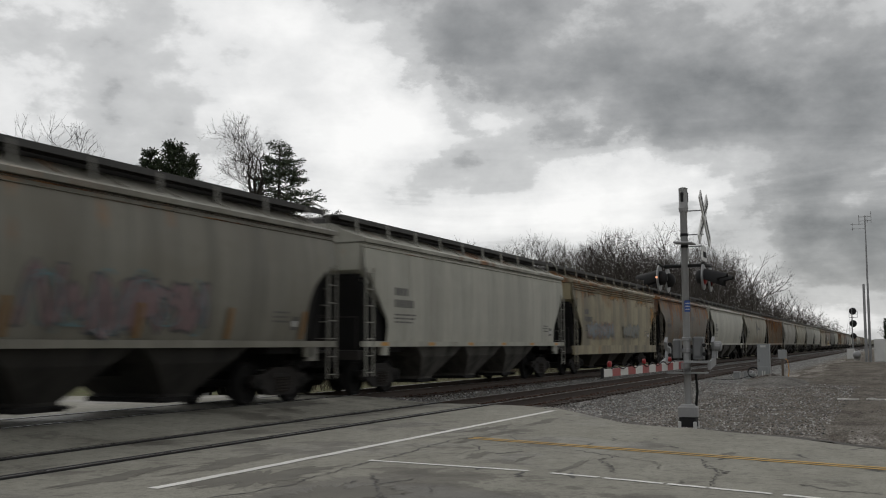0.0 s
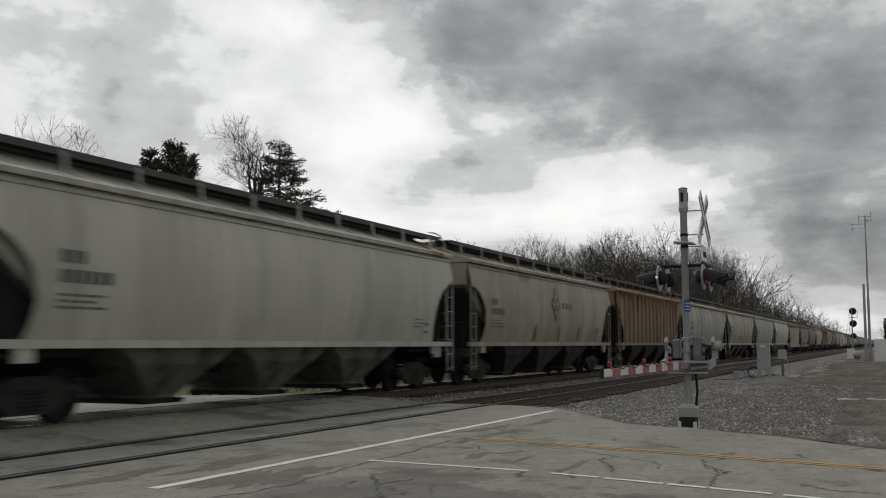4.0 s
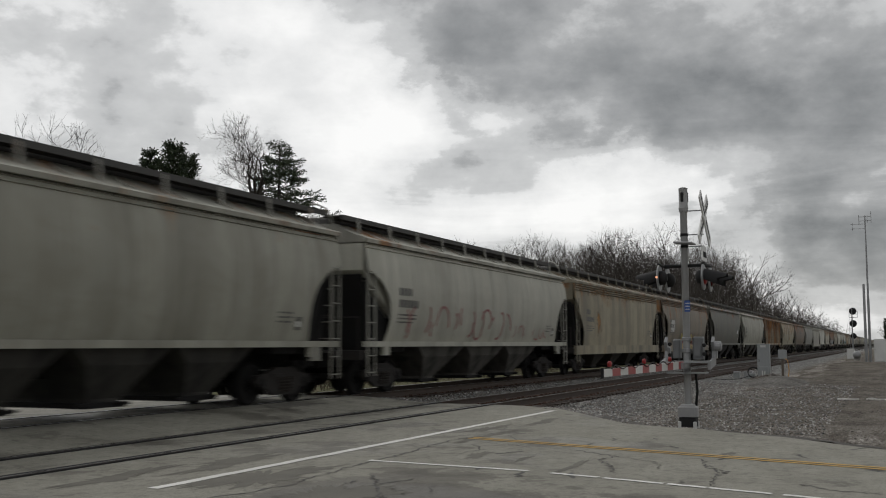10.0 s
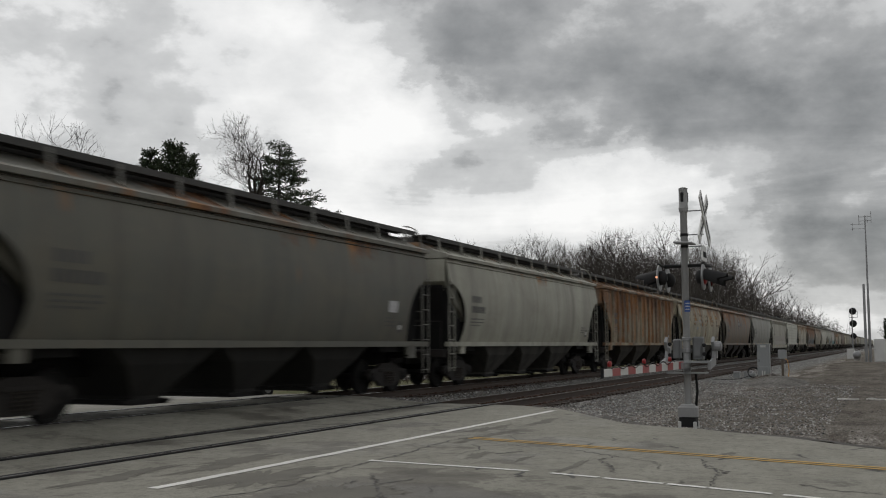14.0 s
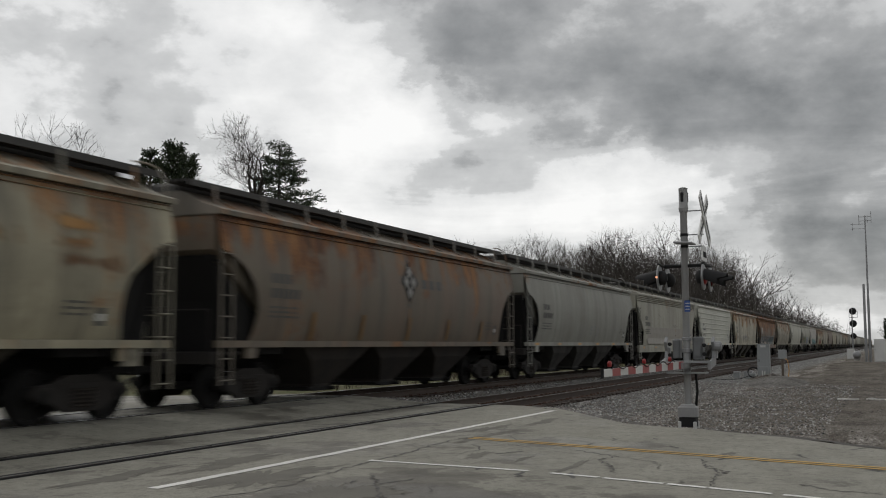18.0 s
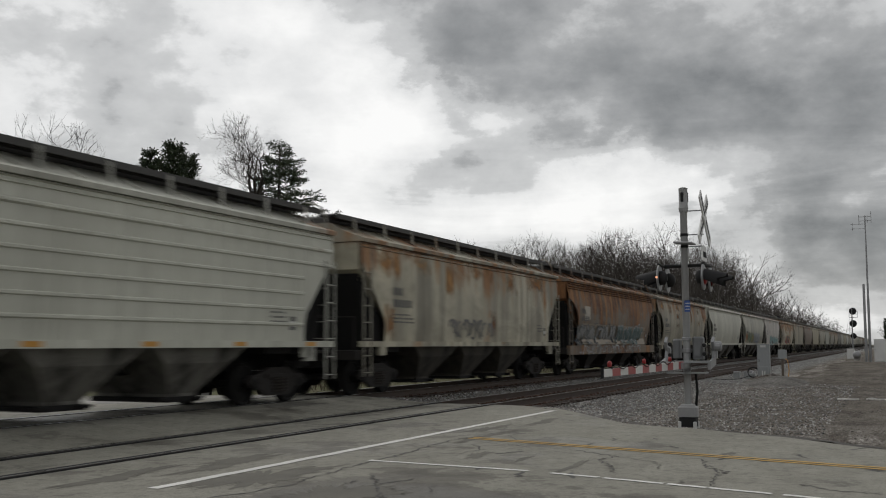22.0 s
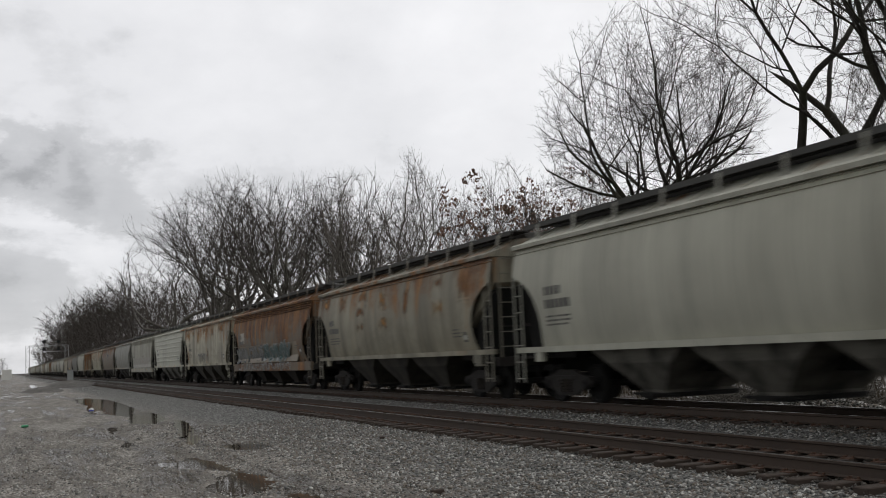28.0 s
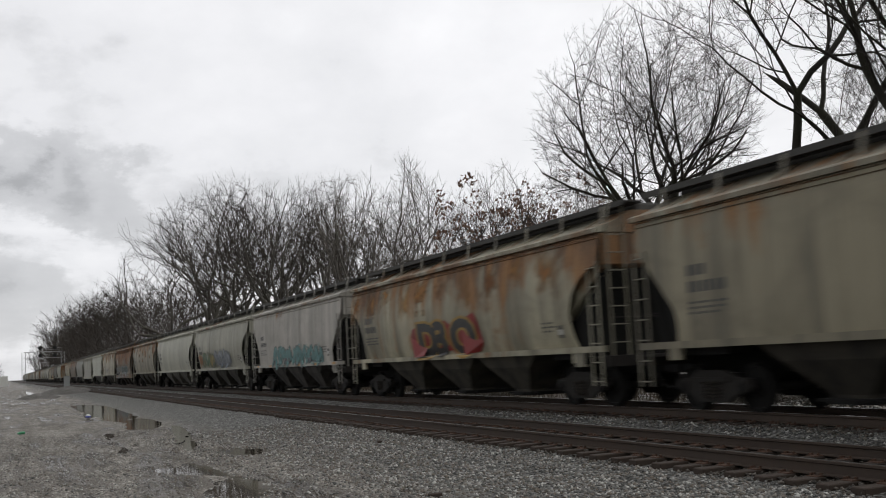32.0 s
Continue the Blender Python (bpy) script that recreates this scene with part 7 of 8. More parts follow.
# ---- crossing signal with gate ----
def crossing_signal():
    x0, y0 = 19.25, 3.46
    z0 = lerp_table(y0, ROAD_Z) - 0.02
    t = thing("crossing_signal", pose(x0, y0, z0), "galvanised level crossing signal mast with lowered striped gate arm", "railway signal")
    mast = Shape().lathe([(0.1, 0.066), (3.92, 0.066), (3.95, 0.085), (4.0, 0.085), (4.02, 0.075)], "z", (0, 0, 0), 18)
    mast = part("mast", mast, ALU, t, "round aluminium mast", smooth=True, angle=35)
    cap = Shape().lathe([(3.98, 0.082), (4.0, 0.092), (4.06, 0.082), (4.36, 0.082), (4.38, 0.088), (4.40, 0.05)], "z", (0, 0, 0), 18)
    part("bell", cap, ALU, mast, "open crossing bell housing", smooth=True, angle=35)
    for a in (0.4, 2.5, 4.6):
        part("bell_opening", Shape().cbox(-0.028, -0.012, 4.12, 0.028, 0.012, 4.30, 0.006), BLACK, mast, at=Matrix.Rotation(a, 4, "Z") @ pose(0, -0.079, 0))
    base = Shape().cbox(-0.17, -0.17, 0.13, 0.17, 0.17, 0.33, 0.03).cbox(-0.13, -0.13, 0.33, 0.13, 0.13, 0.36, 0.02)
    part("junction_box", base, ALU, t, "cast junction box base")
    part("foot", Shape().cbox(-0.15, -0.15, -0.05, 0.15, 0.15, 0.14, 0.02), BLACK, t, "dark base with bolts")
    for dx, dy in ((-0.12, -0.12), (0.12, -0.12), (-0.12, 0.12), (0.12, 0.12)):
        part("anchor_bolt", Shape().lathe([(0, 0.035), (0.12, 0.035), (0.13, 0.02)], "z", (dx * 1.15, dy * 1.15, -0.08), 8), WHITE, t)
    part("conduit", Shape().tube([(0.06, -0.13, 0.3), (0.08, -0.16, 0.6), (0.06, -0.14, 0.95)], 0.025, 8), RUBBER, t, smooth=True)
    # gate mechanism: housing, side arms, counterweights
    mech = Shape().cbox(-0.06, -0.30, 1.18, 0.2, -0.11, 1.60, 0.03).box(-0.10, -0.26, 1.24, -0.05, -0.15, 1.40)
    part("gate_mechanism", mech, MACHINE, t, "grey gate machine housing")
    part("gate_mechanism", Shape().cbox(-0.04, 0.12, 1.20, 0.2, 0.26, 1.56, 0.03), MACHINE, t, "grey gate machine housing")
    for yy in (-0.47, 0.40):
        arm = Shape().prism([(-0.3, 1.0), (0.35, 1.08), (0.42, 1.35), (0.25, 1.6), (0.12, 1.5), (0.22, 1.33), (0.16, 1.2), (-0.3, 1.12)], "y", yy, yy + 0.05)
        part("support_arm", arm, GALV, t, "galvanised gate support arm")
        part("counterweight", Shape().cbox(0.3, yy - 0.02, 1.2, 0.5, yy + 0.07, 1.42, 0.03), GALV, t)
    part("bracket", Shape().box(-0.32, -0.48, 1.12, 0.20, 0.43, 1.155), CABINET, t, "pale clamp plate")
    part("bracket", Shape().box(-0.25, -0.36, 0.92, 0.16, 0.34, 0.945), CABINET, t, "thin lower clamp plate")
    part("hub", Shape().lathe([(-0.62, 0.06), (-0.60, 0.09), (-0.5, 0.09), (-0.48, 0.06)], "y", (0.1, 0, 1.42), 12), GALV, t)
    for yy, zz in ((0.30, 1.46), (0.30, 1.26), (-0.33, 1.44), (-0.33, 1.28)):
        part("gear_hub", Shape().lathe([(-0.12, 0.02), (-0.115, 0.034), (-0.08, 0.036), (-0.02, 0.03)], "x", (0, yy, zz), 12), BLACK, t, "dark round pivot")
    part("mast_collar", Shape().lathe([(1.30, 0.07), (1.31, 0.095), (1.37, 0.095), (1.38, 0.07)], "z", (0, 0, 0), 16), GALV, t)
    part("mast_collar", Shape().lathe([(1.52, 0.07), (1.53, 0.09), (1.58, 0.09), (1.59, 0.07)], "z", (0, 0, 0), 16), GALV, t)
    # gate arm towards the road's middle, tapered, striped, with three lamps
    a, b = Vector((-0.35, 0.02, 1.08)), Vector((-5.35, 0.2, 1.06))
    n = 12
    gate = part("gate_arm", Shape().box(-0.6, -0.05, 1.02, 0.1, 0.05, 1.13), GALV, t, "gate arm with red and white stripes")
    for i in range(n):
        p, q = a.lerp(b, i / n), a.lerp(b, (i + 1) / n)
        h = 0.066 - 0.014 * i / n
        s = Shape().add([(p.x, p.y + k * 0.02, p.z + j * h) for k in (-1, 1) for j in (-1, 1)] + [(q.x, q.y + k * 0.02, q.z + j * h) for k in (-1, 1) for j in (-1, 1)],
                        [(0, 1, 3, 2), (4, 6, 7, 5), (0, 4, 5, 1), (2, 3, 7, 6), (0, 2, 6, 4), (1, 5, 7, 3)])
        part("stripe", s, RED if i % 2 == 0 else WHITE, gate)
    part("arm_tip", Shape().box(b.x - 0.03, b.y - 0.02, b.z - 0.07, b.x, b.y + 0.02, b.z + 0.07), BLACK, gate)
    for f in (0.2, 0.55, 0.93):
        p = a.lerp(b, f)
        part("gate_lamp", Shape().lathe([(0.08, 0.02), (0.095, 0.034), (0.15, 0.03), (0.165, 0.012)], "z", (p.x, p.y, p.z), 12), GATE_RED, gate, "red gate arm lamp", smooth=True)
    cable = []
    for i in range(40):
        p = a.lerp(b, 0.15 + 0.78 * i / 39)
        cable.append((p.x, p.y - 0.03, p.z + 0.07 + 0.03 * math.sin(i * 0.9)))
    part("lamp_cable", Shape().tube(cable, 0.008, 5), RUBBER, gate)
    # flashing light units on a cross arm
    part("cross_arm", Shape().tube([(0, -0.42, 2.92), (0, 0.42, 2.92)], 0.035, 8), BLACK, t)
    part("cross_arm", Shape().tube([(-0.42, 0.40, 2.92), (0.42, 0.40, 2.92)], 0.03, 8).tube([(-0.42, -0.40, 2.92), (0.42, -0.40, 2.92)], 0.03, 8), BLACK, t)
    for side in (-1, 1):
        for k in (-1, 1):
            c = (0.38 * k, 0.40 * side, 2.68)
            unit = part("light_unit", Shape().lathe([(-0.012 * side, 0.24), (0.012 * side, 0.24), (0.02 * side, 0.19)], "y", c, 26), GALV, t, "round crossing light background")
            hood = Shape()
            pts_in, pts_out = [], []
            for i in range(17):
                ang = radians(-20 + 220 * i / 16)
                pts_in.append((c[0] + 0.155 * math.cos(ang), c[1] + 0.02 * side, c[2] + 0.155 * math.sin(ang)))
                reach = 0.42 if 4 <= i <= 12 else 0.26
                pts_out.append((c[0] + 0.15 * math.cos(ang), c[1] + reach * side, c[2] - 0.09 + 0.15 * math.sin(ang)))
            v = pts_in + pts_out
            hood.add(v, [(i, i + 1, 18 + i, 17 + i) for i in range(16)])
            part("hood", hood, BLACK, unit, "long black light hood", smooth=True)
            part("lens", Shape().lathe([(0.02 * side, 0.148), (0.04 * side, 0.14), (0.06 * side, 0.09), (0.065 * side, 0.01)], "y", c, 20), LENS_LIT if k < 0 and side < 0 else LENS_RED, unit, "red signal lens", smooth=True)
            back = Shape().lathe([(-0.012 * side, 0.14), (-0.1 * side, 0.12), (-0.14 * side, 0.06)], "y", c, 16)
            part("lamp_case", back, BLACK, unit, smooth=True)
            if side > 0:
                part("peep_lamp", Shape().lathe([(0, 0.02), (0.03, 0.018)], "x", (c[0] - 0.28, c[1], c[2]), 8), LAMP_RED, unit, "small lit side indicator")
    # crossbuck
    for i, ang in enumerate((45, -45)):
        blade = part("crossbuck_blade", Shape().cbox(-0.6, -0.012, -0.11, 0.62, 0.012, 0.11, 0.01), SIGN, t, "white crossbuck blade", at=pose(0.0, -0.36 - 0.03 * i, 3.79, 0, 0, -2) @ Matrix.Rotation(radians(90 + ang), 4, "Y"))
        for j in range(9):
            w = 0.055
            if j != 4:
                part("lettering_bar", Shape().box(-0.5 + j * 0.115, -0.016, -0.05, -0.5 + j * 0.115 + w, -0.0125, 0.05), STENCIL, blade)
    for z in (3.95, 3.5, 3.28):
        part("sign_strap", Shape().tube([(0, 0, z), (0, -0.36, z)], 0.012, 6), GALV, t)
        part("strap_band", Shape().lathe([(z - 0.025, 0.072), (z + 0.025, 0.072)], "z", (0, 0, 0), 14), BLACK, t)
    plate = part("track_sign", Shape().cbox(-0.23, -0.37, 3.0, 0.23, -0.35, 3.28, 0.01), SIGN, t, "white sign below the crossbuck")
    for j in range(5):
        part("lettering_bar", Shape().box(-0.17 + j * 0.075, -0.375, 3.06, -0.12 + j * 0.075, -0.371, 3.17), BLACK, plate)
    part("side_plate", Shape().cbox(-0.35, 0.02, 3.31, 0.02, 0.38, 3.34, 0.01), GALV, t, "flat metal bracket", at=pose(0, 0, 0, 4, 0, 0))
    info = part("blue_sign", Shape().cbox(-0.055, -0.085, 2.06, 0.055, -0.075, 2.27, 0.01), worn("blue_sheeting", (0.04, 0.10, 0.32), 0.4, vary=0.1), t, "small blue information sign", at=pose(0, 0, 0, 0, 0, -60))
    for j in range(3):
        part("lettering_bar", Shape().box(-0.04, -0.089, 2.10 + j * 0.055, 0.04, -0.086, 2.115 + j * 0.055), WHITE, info)


# ---- wayside equipment ----
def cabinet(x, y, w, d, h, label, material=CABINET, legs=False):
    z = ground_z(x, y)
    t = thing("equipment_cabinet", pose(x, y, z), label, "cabinet")
    low = 0.18 if legs else 0.0
    part("body", Shape().cbox(-d / 2, -w / 2, low, d / 2, w / 2, h - 0.05, 0.015), material, t)
    part("lid", Shape().cbox(-d / 2 - 0.03, -w / 2 - 0.03, h - 0.05, d / 2 + 0.03, w / 2 + 0.03, h, 0.015), material, t)
    door = part("door", Shape().cbox(-d / 2 - 0.012, -w / 2 + 0.03, low + 0.05, -d / 2 - 0.002, w / 2 - 0.03, h - 0.1, 0.004), material, t)
    part("handle", Shape().cbox(-d / 2 - 0.035, w / 2 - 0.10, h * 0.5, -d / 2 - 0.012, w / 2 - 0.07, h * 0.5 + 0.12, 0.005), BLACK, door)
    if legs:
        for dy in (-w / 2 + 0.05, w / 2 - 0.05):
            part("leg", Shape().box(-0.03, dy - 0.03, -0.1, 0.03, dy + 0.03, 0.19), GALV, t)
    return t


def wayside():
    t = cabinet(50.6, 5.5, 0.56, 0.45, 1.68, "grey signal equipment cabinet on its pedestal")
    part("pedestal", Shape().cbox(-0.2, -0.22, -0.1, 0.2, 0.22, 0.62, 0.02), CABINET, t, at=pose(-0.05, 0, 0))
    part("notice", Shape().box(-0.26, -0.12, 1.52, -0.25, 0.12, 1.62), WHITE, t)
    for dy in (-0.05, 0.05):
        part("conduit", Shape().tube([(-0.28, dy, 0.0), (-0.28, dy, 0.42)], 0.03, 7), WHITE, t)
    c = thing("post_box", pose(52.7, 4.85, ground_z(52.7, 4.85)), "grey relay box on a short wooden post", "junction box")
    part("post", Shape().cbox(-0.06, -0.06, -0.2, 0.06, 0.06, 1.0, 0.01), WOOD, c)
    part("box", Shape().cbox(-0.12, -0.2, 0.98, 0.12, 0.2, 1.42, 0.02), CABINET, c)
    part("hanging_cable", Shape().tube([(-0.1, -0.1, 1.0), (-0.15, -0.25, 0.9), (-0.15, -0.3, 0.4), (-0.2, -0.25, 0.0)], 0.018, 6), REFLECT, c)
    for x, y, w, h in ((53.6, 6.6, 0.42, 0.36), (53.9, 7.2, 0.3, 0.32), (51.5, 6.2, 0.34, 0.3)):
        m = thing("track_box", pose(x, y, ground_z(x, y)), "low grey track connection box in ballast", "junction box", "track boxes")
        part("case", Shape().cbox(-0.2, -w / 2, -0.05, 0.2, w / 2, h - 0.04, 0.02), CABINET, m)
        part("lid", Shape().cbox(-0.22, -w / 2 - 0.02, h - 0.04, 0.22, w / 2 + 0.02, h, 0.02), GALV, m)
    coil = thing("cable_coil", pose(51.0, 6.05, ground_z(51.0, 6.05) + 0.32), "black coiled cable hung beside cabinet", "cable")
    ring = Shape()
    for k in range(3):
        ring.tube([(0.02 * k, 0.24 * math.cos(a * 0.3) * (1 + 0.05 * k), 0.24 * math.sin(a * 0.3) + 0.02 * k) for a in range(22)], 0.016, 5)
    part("loop", ring, RUBBER, coil)
    part("tail", Shape().tube([(0, 0.2, -0.15), (-0.2, 0.6, -0.29), (-0.3, 1.2, -0.31), (-0.5, 1.8, -0.3)], 0.016, 5), RUBBER, coil)
    # antenna mast and pole
    z = ground_z(106.5, 1.75)
    a = thing("antenna_mast", pose(106.5, 1.75, z), "tall thin steel radio mast with crossed antennas", "mast")
    part("pole", Shape().lathe([(-0.1, 0.14), (6, 0.12), (6.05, 0.10), (14.1, 0.06), (14.15, 0.0)], "z", (0, 0, 0), 10), GALV, a)
    part("cross_arm", Shape().tube([(0, -0.55, 13.6), (0, 0.55, 13.6)], 0.03, 6).tube([(0, -0.55, 14.0), (0, 0.55, 14.0)], 0.03, 6), GALV, a)
    for yy, z0, z1 in ((-0.55, 13.4, 14.5), (0.55, 13.2, 14.2), (-0.2, 13.4, 14.1), (1.15, 13.1, 13.4), (1.15, 12.7, 13.0)):
        part("dipole", Shape().tube([(0, yy, z0), (0, yy, z1)], 0.03, 6), GALV, a)
    for zz in (13.3, 12.85):
        part("side_arm", Shape().tube([(0, 0.0, zz), (0, 1.3, zz)], 0.022, 6), GALV, a)
    p = thing("utility_pole", pose(106.0, 2.1, z), "grey steel pole beside the radio mast", "pole")
    part("pole", Shape().lathe([(-0.1, 0.14), (7.4, 0.12), (7.45, 0.05)], "z", (0, 0, 0), 10), GALV, p)
    w = cabinet(107, 0.45, 1.9, 1.6, 2.15, "white equipment shelter beside the radio mast", WHITE)
    part("vent", Shape().cbox(-0.83, -0.5, 1.3, -0.815, -0.1, 1.7, 0.003), CABINET, w)
    cabinet(128, 4.2, 0.8, 0.6, 1.15, "small white box near the track", WHITE)
    # tank
    x, y = 113.5, 3.15
    k = thing("propane_tank", pose(x, y, ground_z(x, y)), "grey cylindrical gas tank on two saddles", "tank")
    part("vessel", Shape().lathe([(-0.62, 0.02), (-0.58, 0.25), (-0.45, 0.39), (0.9, 0.39), (1.03, 0.25), (1.07, 0.02)], "x", (0, 0, 0.6), 20), GALV, k, smooth=True)
    for xx in (-0.35, 0.75):
        part("saddle", Shape().box(xx - 0.06, -0.3, -0.05, xx + 0.06, 0.3, 0.35), CONCRETE, k)
    part("dome", Shape().lathe([(0.98, 0.13), (1.1, 0.13), (1.14, 0.04)], "z", (0.2, 0, 0), 12), GALV, k)


def signal_heads(t, y, z, heads):
    for i, (dz, r) in enumerate(heads):
        h = part("signal_head", Shape().lathe([(-0.05, r), (0.0, r), (0.03, r * 0.9)], "x", (0, y, z + dz), 24), BLACK, t, "round black signal background")
        part("lamp_hood", Shape().lathe([(-0.35, 0.13), (-0.05, 0.14)], "x", (0, y, z + dz), 12), BLACK, h)


def block_signals():
    for x, y, h, label in ((196, 6.0, 8.0, "tall mast signal with round black heads"), (196, 18.9, 6.9, "mast signal standing beyond the far track")):
        t = thing("block_signal", pose(x, y, ground_z(x, y)), label, "railway signal", "block signals")
        part("mast", Shape().lathe([(-0.2, 0.12), (h, 0.09), (h + 0.02, 0.02)], "z", (0, 0, 0), 10), GALV, t)
        signal_heads(t, -0.15, 0.0, ((h - 0.5, 0.62), (h - 2.7, 0.62), (h - 4.9, 0.5)))
        part("platform", Shape().box(0.1, -0.9, h - 1.6, 1.0, 0.5, h - 1.52), GALV, t)
        for yy in (-0.9, 0.5):
            part("rail_post", Shape().tube([(0.9, yy, h - 1.52), (0.9, yy, h - 0.5)], 0.03, 5), GALV, t)
        part("handrail", Shape().tube([(0.9, -0.9, h - 0.5), (0.9, 0.5, h - 0.5)], 0.03, 5).tube([(0.9, -0.9, h - 1.0), (0.9, 0.5, h - 1.0)], 0.03, 5), GALV, t)
        lad = Shape()
        for yy in (0.16, 0.5):
            lad.tube([(0.25, yy, 0), (0.25, yy, h - 1.5)], 0.025, 5)
        for k in range(int(h * 2.4)):
            lad.tube([(0.25, 0.16, 0.3 + k * 0.38), (0.25, 0.5, 0.3 + k * 0.38)], 0.015, 4)
        part("ladder", lad, GALV, t)
        part("base", Shape().cbox(-0.4, -0.4, -0.3, 0.4, 0.4, 0.25, 0.05), CONCRETE, t)


def gantry():
    x, y0, y1, h = -322, 5.2, 15.9, 8.6
    z = -0.5
    t = thing("signal_gantry", pose(x, 0, z), "steel lattice signal gantry spanning both tracks", "signal gantry")
    for y in (y0, y1):
        post = Shape()
        for dx in (-0.5, 0.5):
            for dy in (-0.5, 0.5):
                post.box(dx - 0.06, y + dy - 0.06, -0.2, dx + 0.06, y + dy + 0.06, h + 0.9)
        for k in range(9):
            za, zb = k * (h + 0.8) / 9, (k + 1) * (h + 0.8) / 9
            for dx in (-0.5, 0.5):
                post.tube([(dx, y - 0.5, za), (dx, y + 0.5, zb)], 0.035, 4)
            for dy in (-0.5, 0.5):
                post.tube([(-0.5, y + dy, zb), (0.5, y + dy, za)], 0.035, 4)
        part("tower", post, GALV, t, "lattice tower leg")
    beam = Shape()
    for dx in (-0.5, 0.5):
        for zz in (h - 0.9, h + 0.9):
            beam.box(dx - 0.06, y0, zz - 0.06, dx + 0.06, y1, zz + 0.06)
        for k in range(10):
            a, b = y0 + (y1 - y0) * k / 10, y0 + (y1 - y0) * (k + 1) / 10
            up = k % 2 == 0
            beam.tube([(dx, a, h - 0.9 if up else h + 0.9), (dx, b, h + 0.9 if up else h - 0.9)], 0.04, 4)
    part("beam", beam, GALV, t, "lattice beam")
    rail = Shape()
    for zz in (h + 1.5, h + 2.0):
        rail.tube([(-0.6, y0 + 3, zz), (-0.6, y1, zz)], 0.03, 4)
    part("handrail", rail, GALV, t)
    for y in (NEAR_Y, FAR_Y):
        part("signal_mount", Shape().tube([(0.6, y, h - 1.2), (0.6, y, h + 2.2)], 0.06, 6), BLACK, t)
        for dz in (2.0, -0.2):
            part("signal_head", Shape().lathe([(0.66, 0.55), (0.72, 0.55), (0.75, 0.48)], "x", (0, y, h + dz), 22), BLACK, t, "round black signal head")
    cabinet(-318, -0.4, 2.6, 4.0, 3.0, "white equipment shelter far along the lot", WHITE)
    cabinet(-124, 6.5, 0.6, 0.6, 1.9, "grey equipment box on a gravel heap")


# ---- heaps, brush, litter ----
def heap(name, x, y, a, b, h, seed, material, label):
    s, n, m = Shape(), 26, 7
    r = random.Random(seed)
    for j in range(m + 1):
        for i in range(n):
            t, k = 6.2832 * i / n, j / m
            w = 1 + 0.25 * noise.noise(Vector((math.cos(t) * 1.3, math.sin(t) * 1.3, seed)))
            px, py = x + a * w * (1 - k) * math.cos(t), y + b * w * (1 - k) * math.sin(t)
            s.v.append((px, py, ground_z(px, py) - 0.03 + h * (1 - (1 - k) ** 1.6) * (1 + 0.2 * noise.noise(Vector((px, py, seed))))))
    for j in range(m):
        for i in range(n):
            s.f.append((j * n + i, j * n + (i + 1) % n, (j + 1) * n + (i + 1) % n, (j + 1) * n + i))
    s.m = [0] * len(s.f)
    return tagged(new(name, s.mesh(name, material, smooth=True)), label, "heap", "", "structure")


def brush_pile(x, y, a, h, count, seed):
    r = random.Random(seed)
    s = Shape()
    for _ in range(count):
        ang, rad = r.uniform(0, 6.28), a * r.random() ** 0.5
        c = Vector((x + rad * math.cos(ang), y + rad * math.sin(ang) * 0.6, ground_z(x, y) + r.random() * h * (1 - (rad / a) ** 2 * 0.8)))
        d = Vector((r.uniform(-1, 1), r.uniform(-1, 1), r.uniform(-0.5, 0.6))).normalized() * r.uniform(0.25, 0.8)
        s.tube([c - d, c + Vector((r.uniform(-0.08, 0.08), 0, r.uniform(-0.05, 0.08))), c + d], [0.012, 0.016, 0.006], 3, caps=False)
    tagged(new("brush_pile", s.mesh("brush_pile", PALEBARK)), "pile of dry grey brushwood beyond the track", "brushwood", "", "stuff")


def thicket(x0, x1, y0, y1, count, seed):
    """Dry stems, saplings and fallen sticks along the far side of the tracks."""
    r, s = random.Random(seed), Shape()
    for _ in range(count):
        x, y = r.uniform(x0, x1), y0 + (y1 - y0) * r.random() ** 0.8
        c, tall = Vector((x, y, ground_z(x, y) - 0.03)), r.uniform(0.25, 1.5) * (0.6 + 0.6 * (y - y0) / (y1 - y0))
        d = Vector((r.gauss(0, 0.45), r.gauss(0, 0.35), 1)).normalized() * tall
        if r.random() < 0.25:
            d = Vector((r.uniform(-1, 1), r.uniform(-0.5, 0.5), r.uniform(0.02, 0.2))) * tall
        s.tube([c, c + d * 0.55 + Vector((r.gauss(0, 0.05), r.gauss(0, 0.05), 0.03)), c + d], [0.016, 0.012, 0.004], 3, caps=False)
    tagged(new("undergrowth", s.mesh("undergrowth", UNDERGROWTH)), "dry brown undergrowth along the far side of the tracks", "undergrowth", "", "stuff")


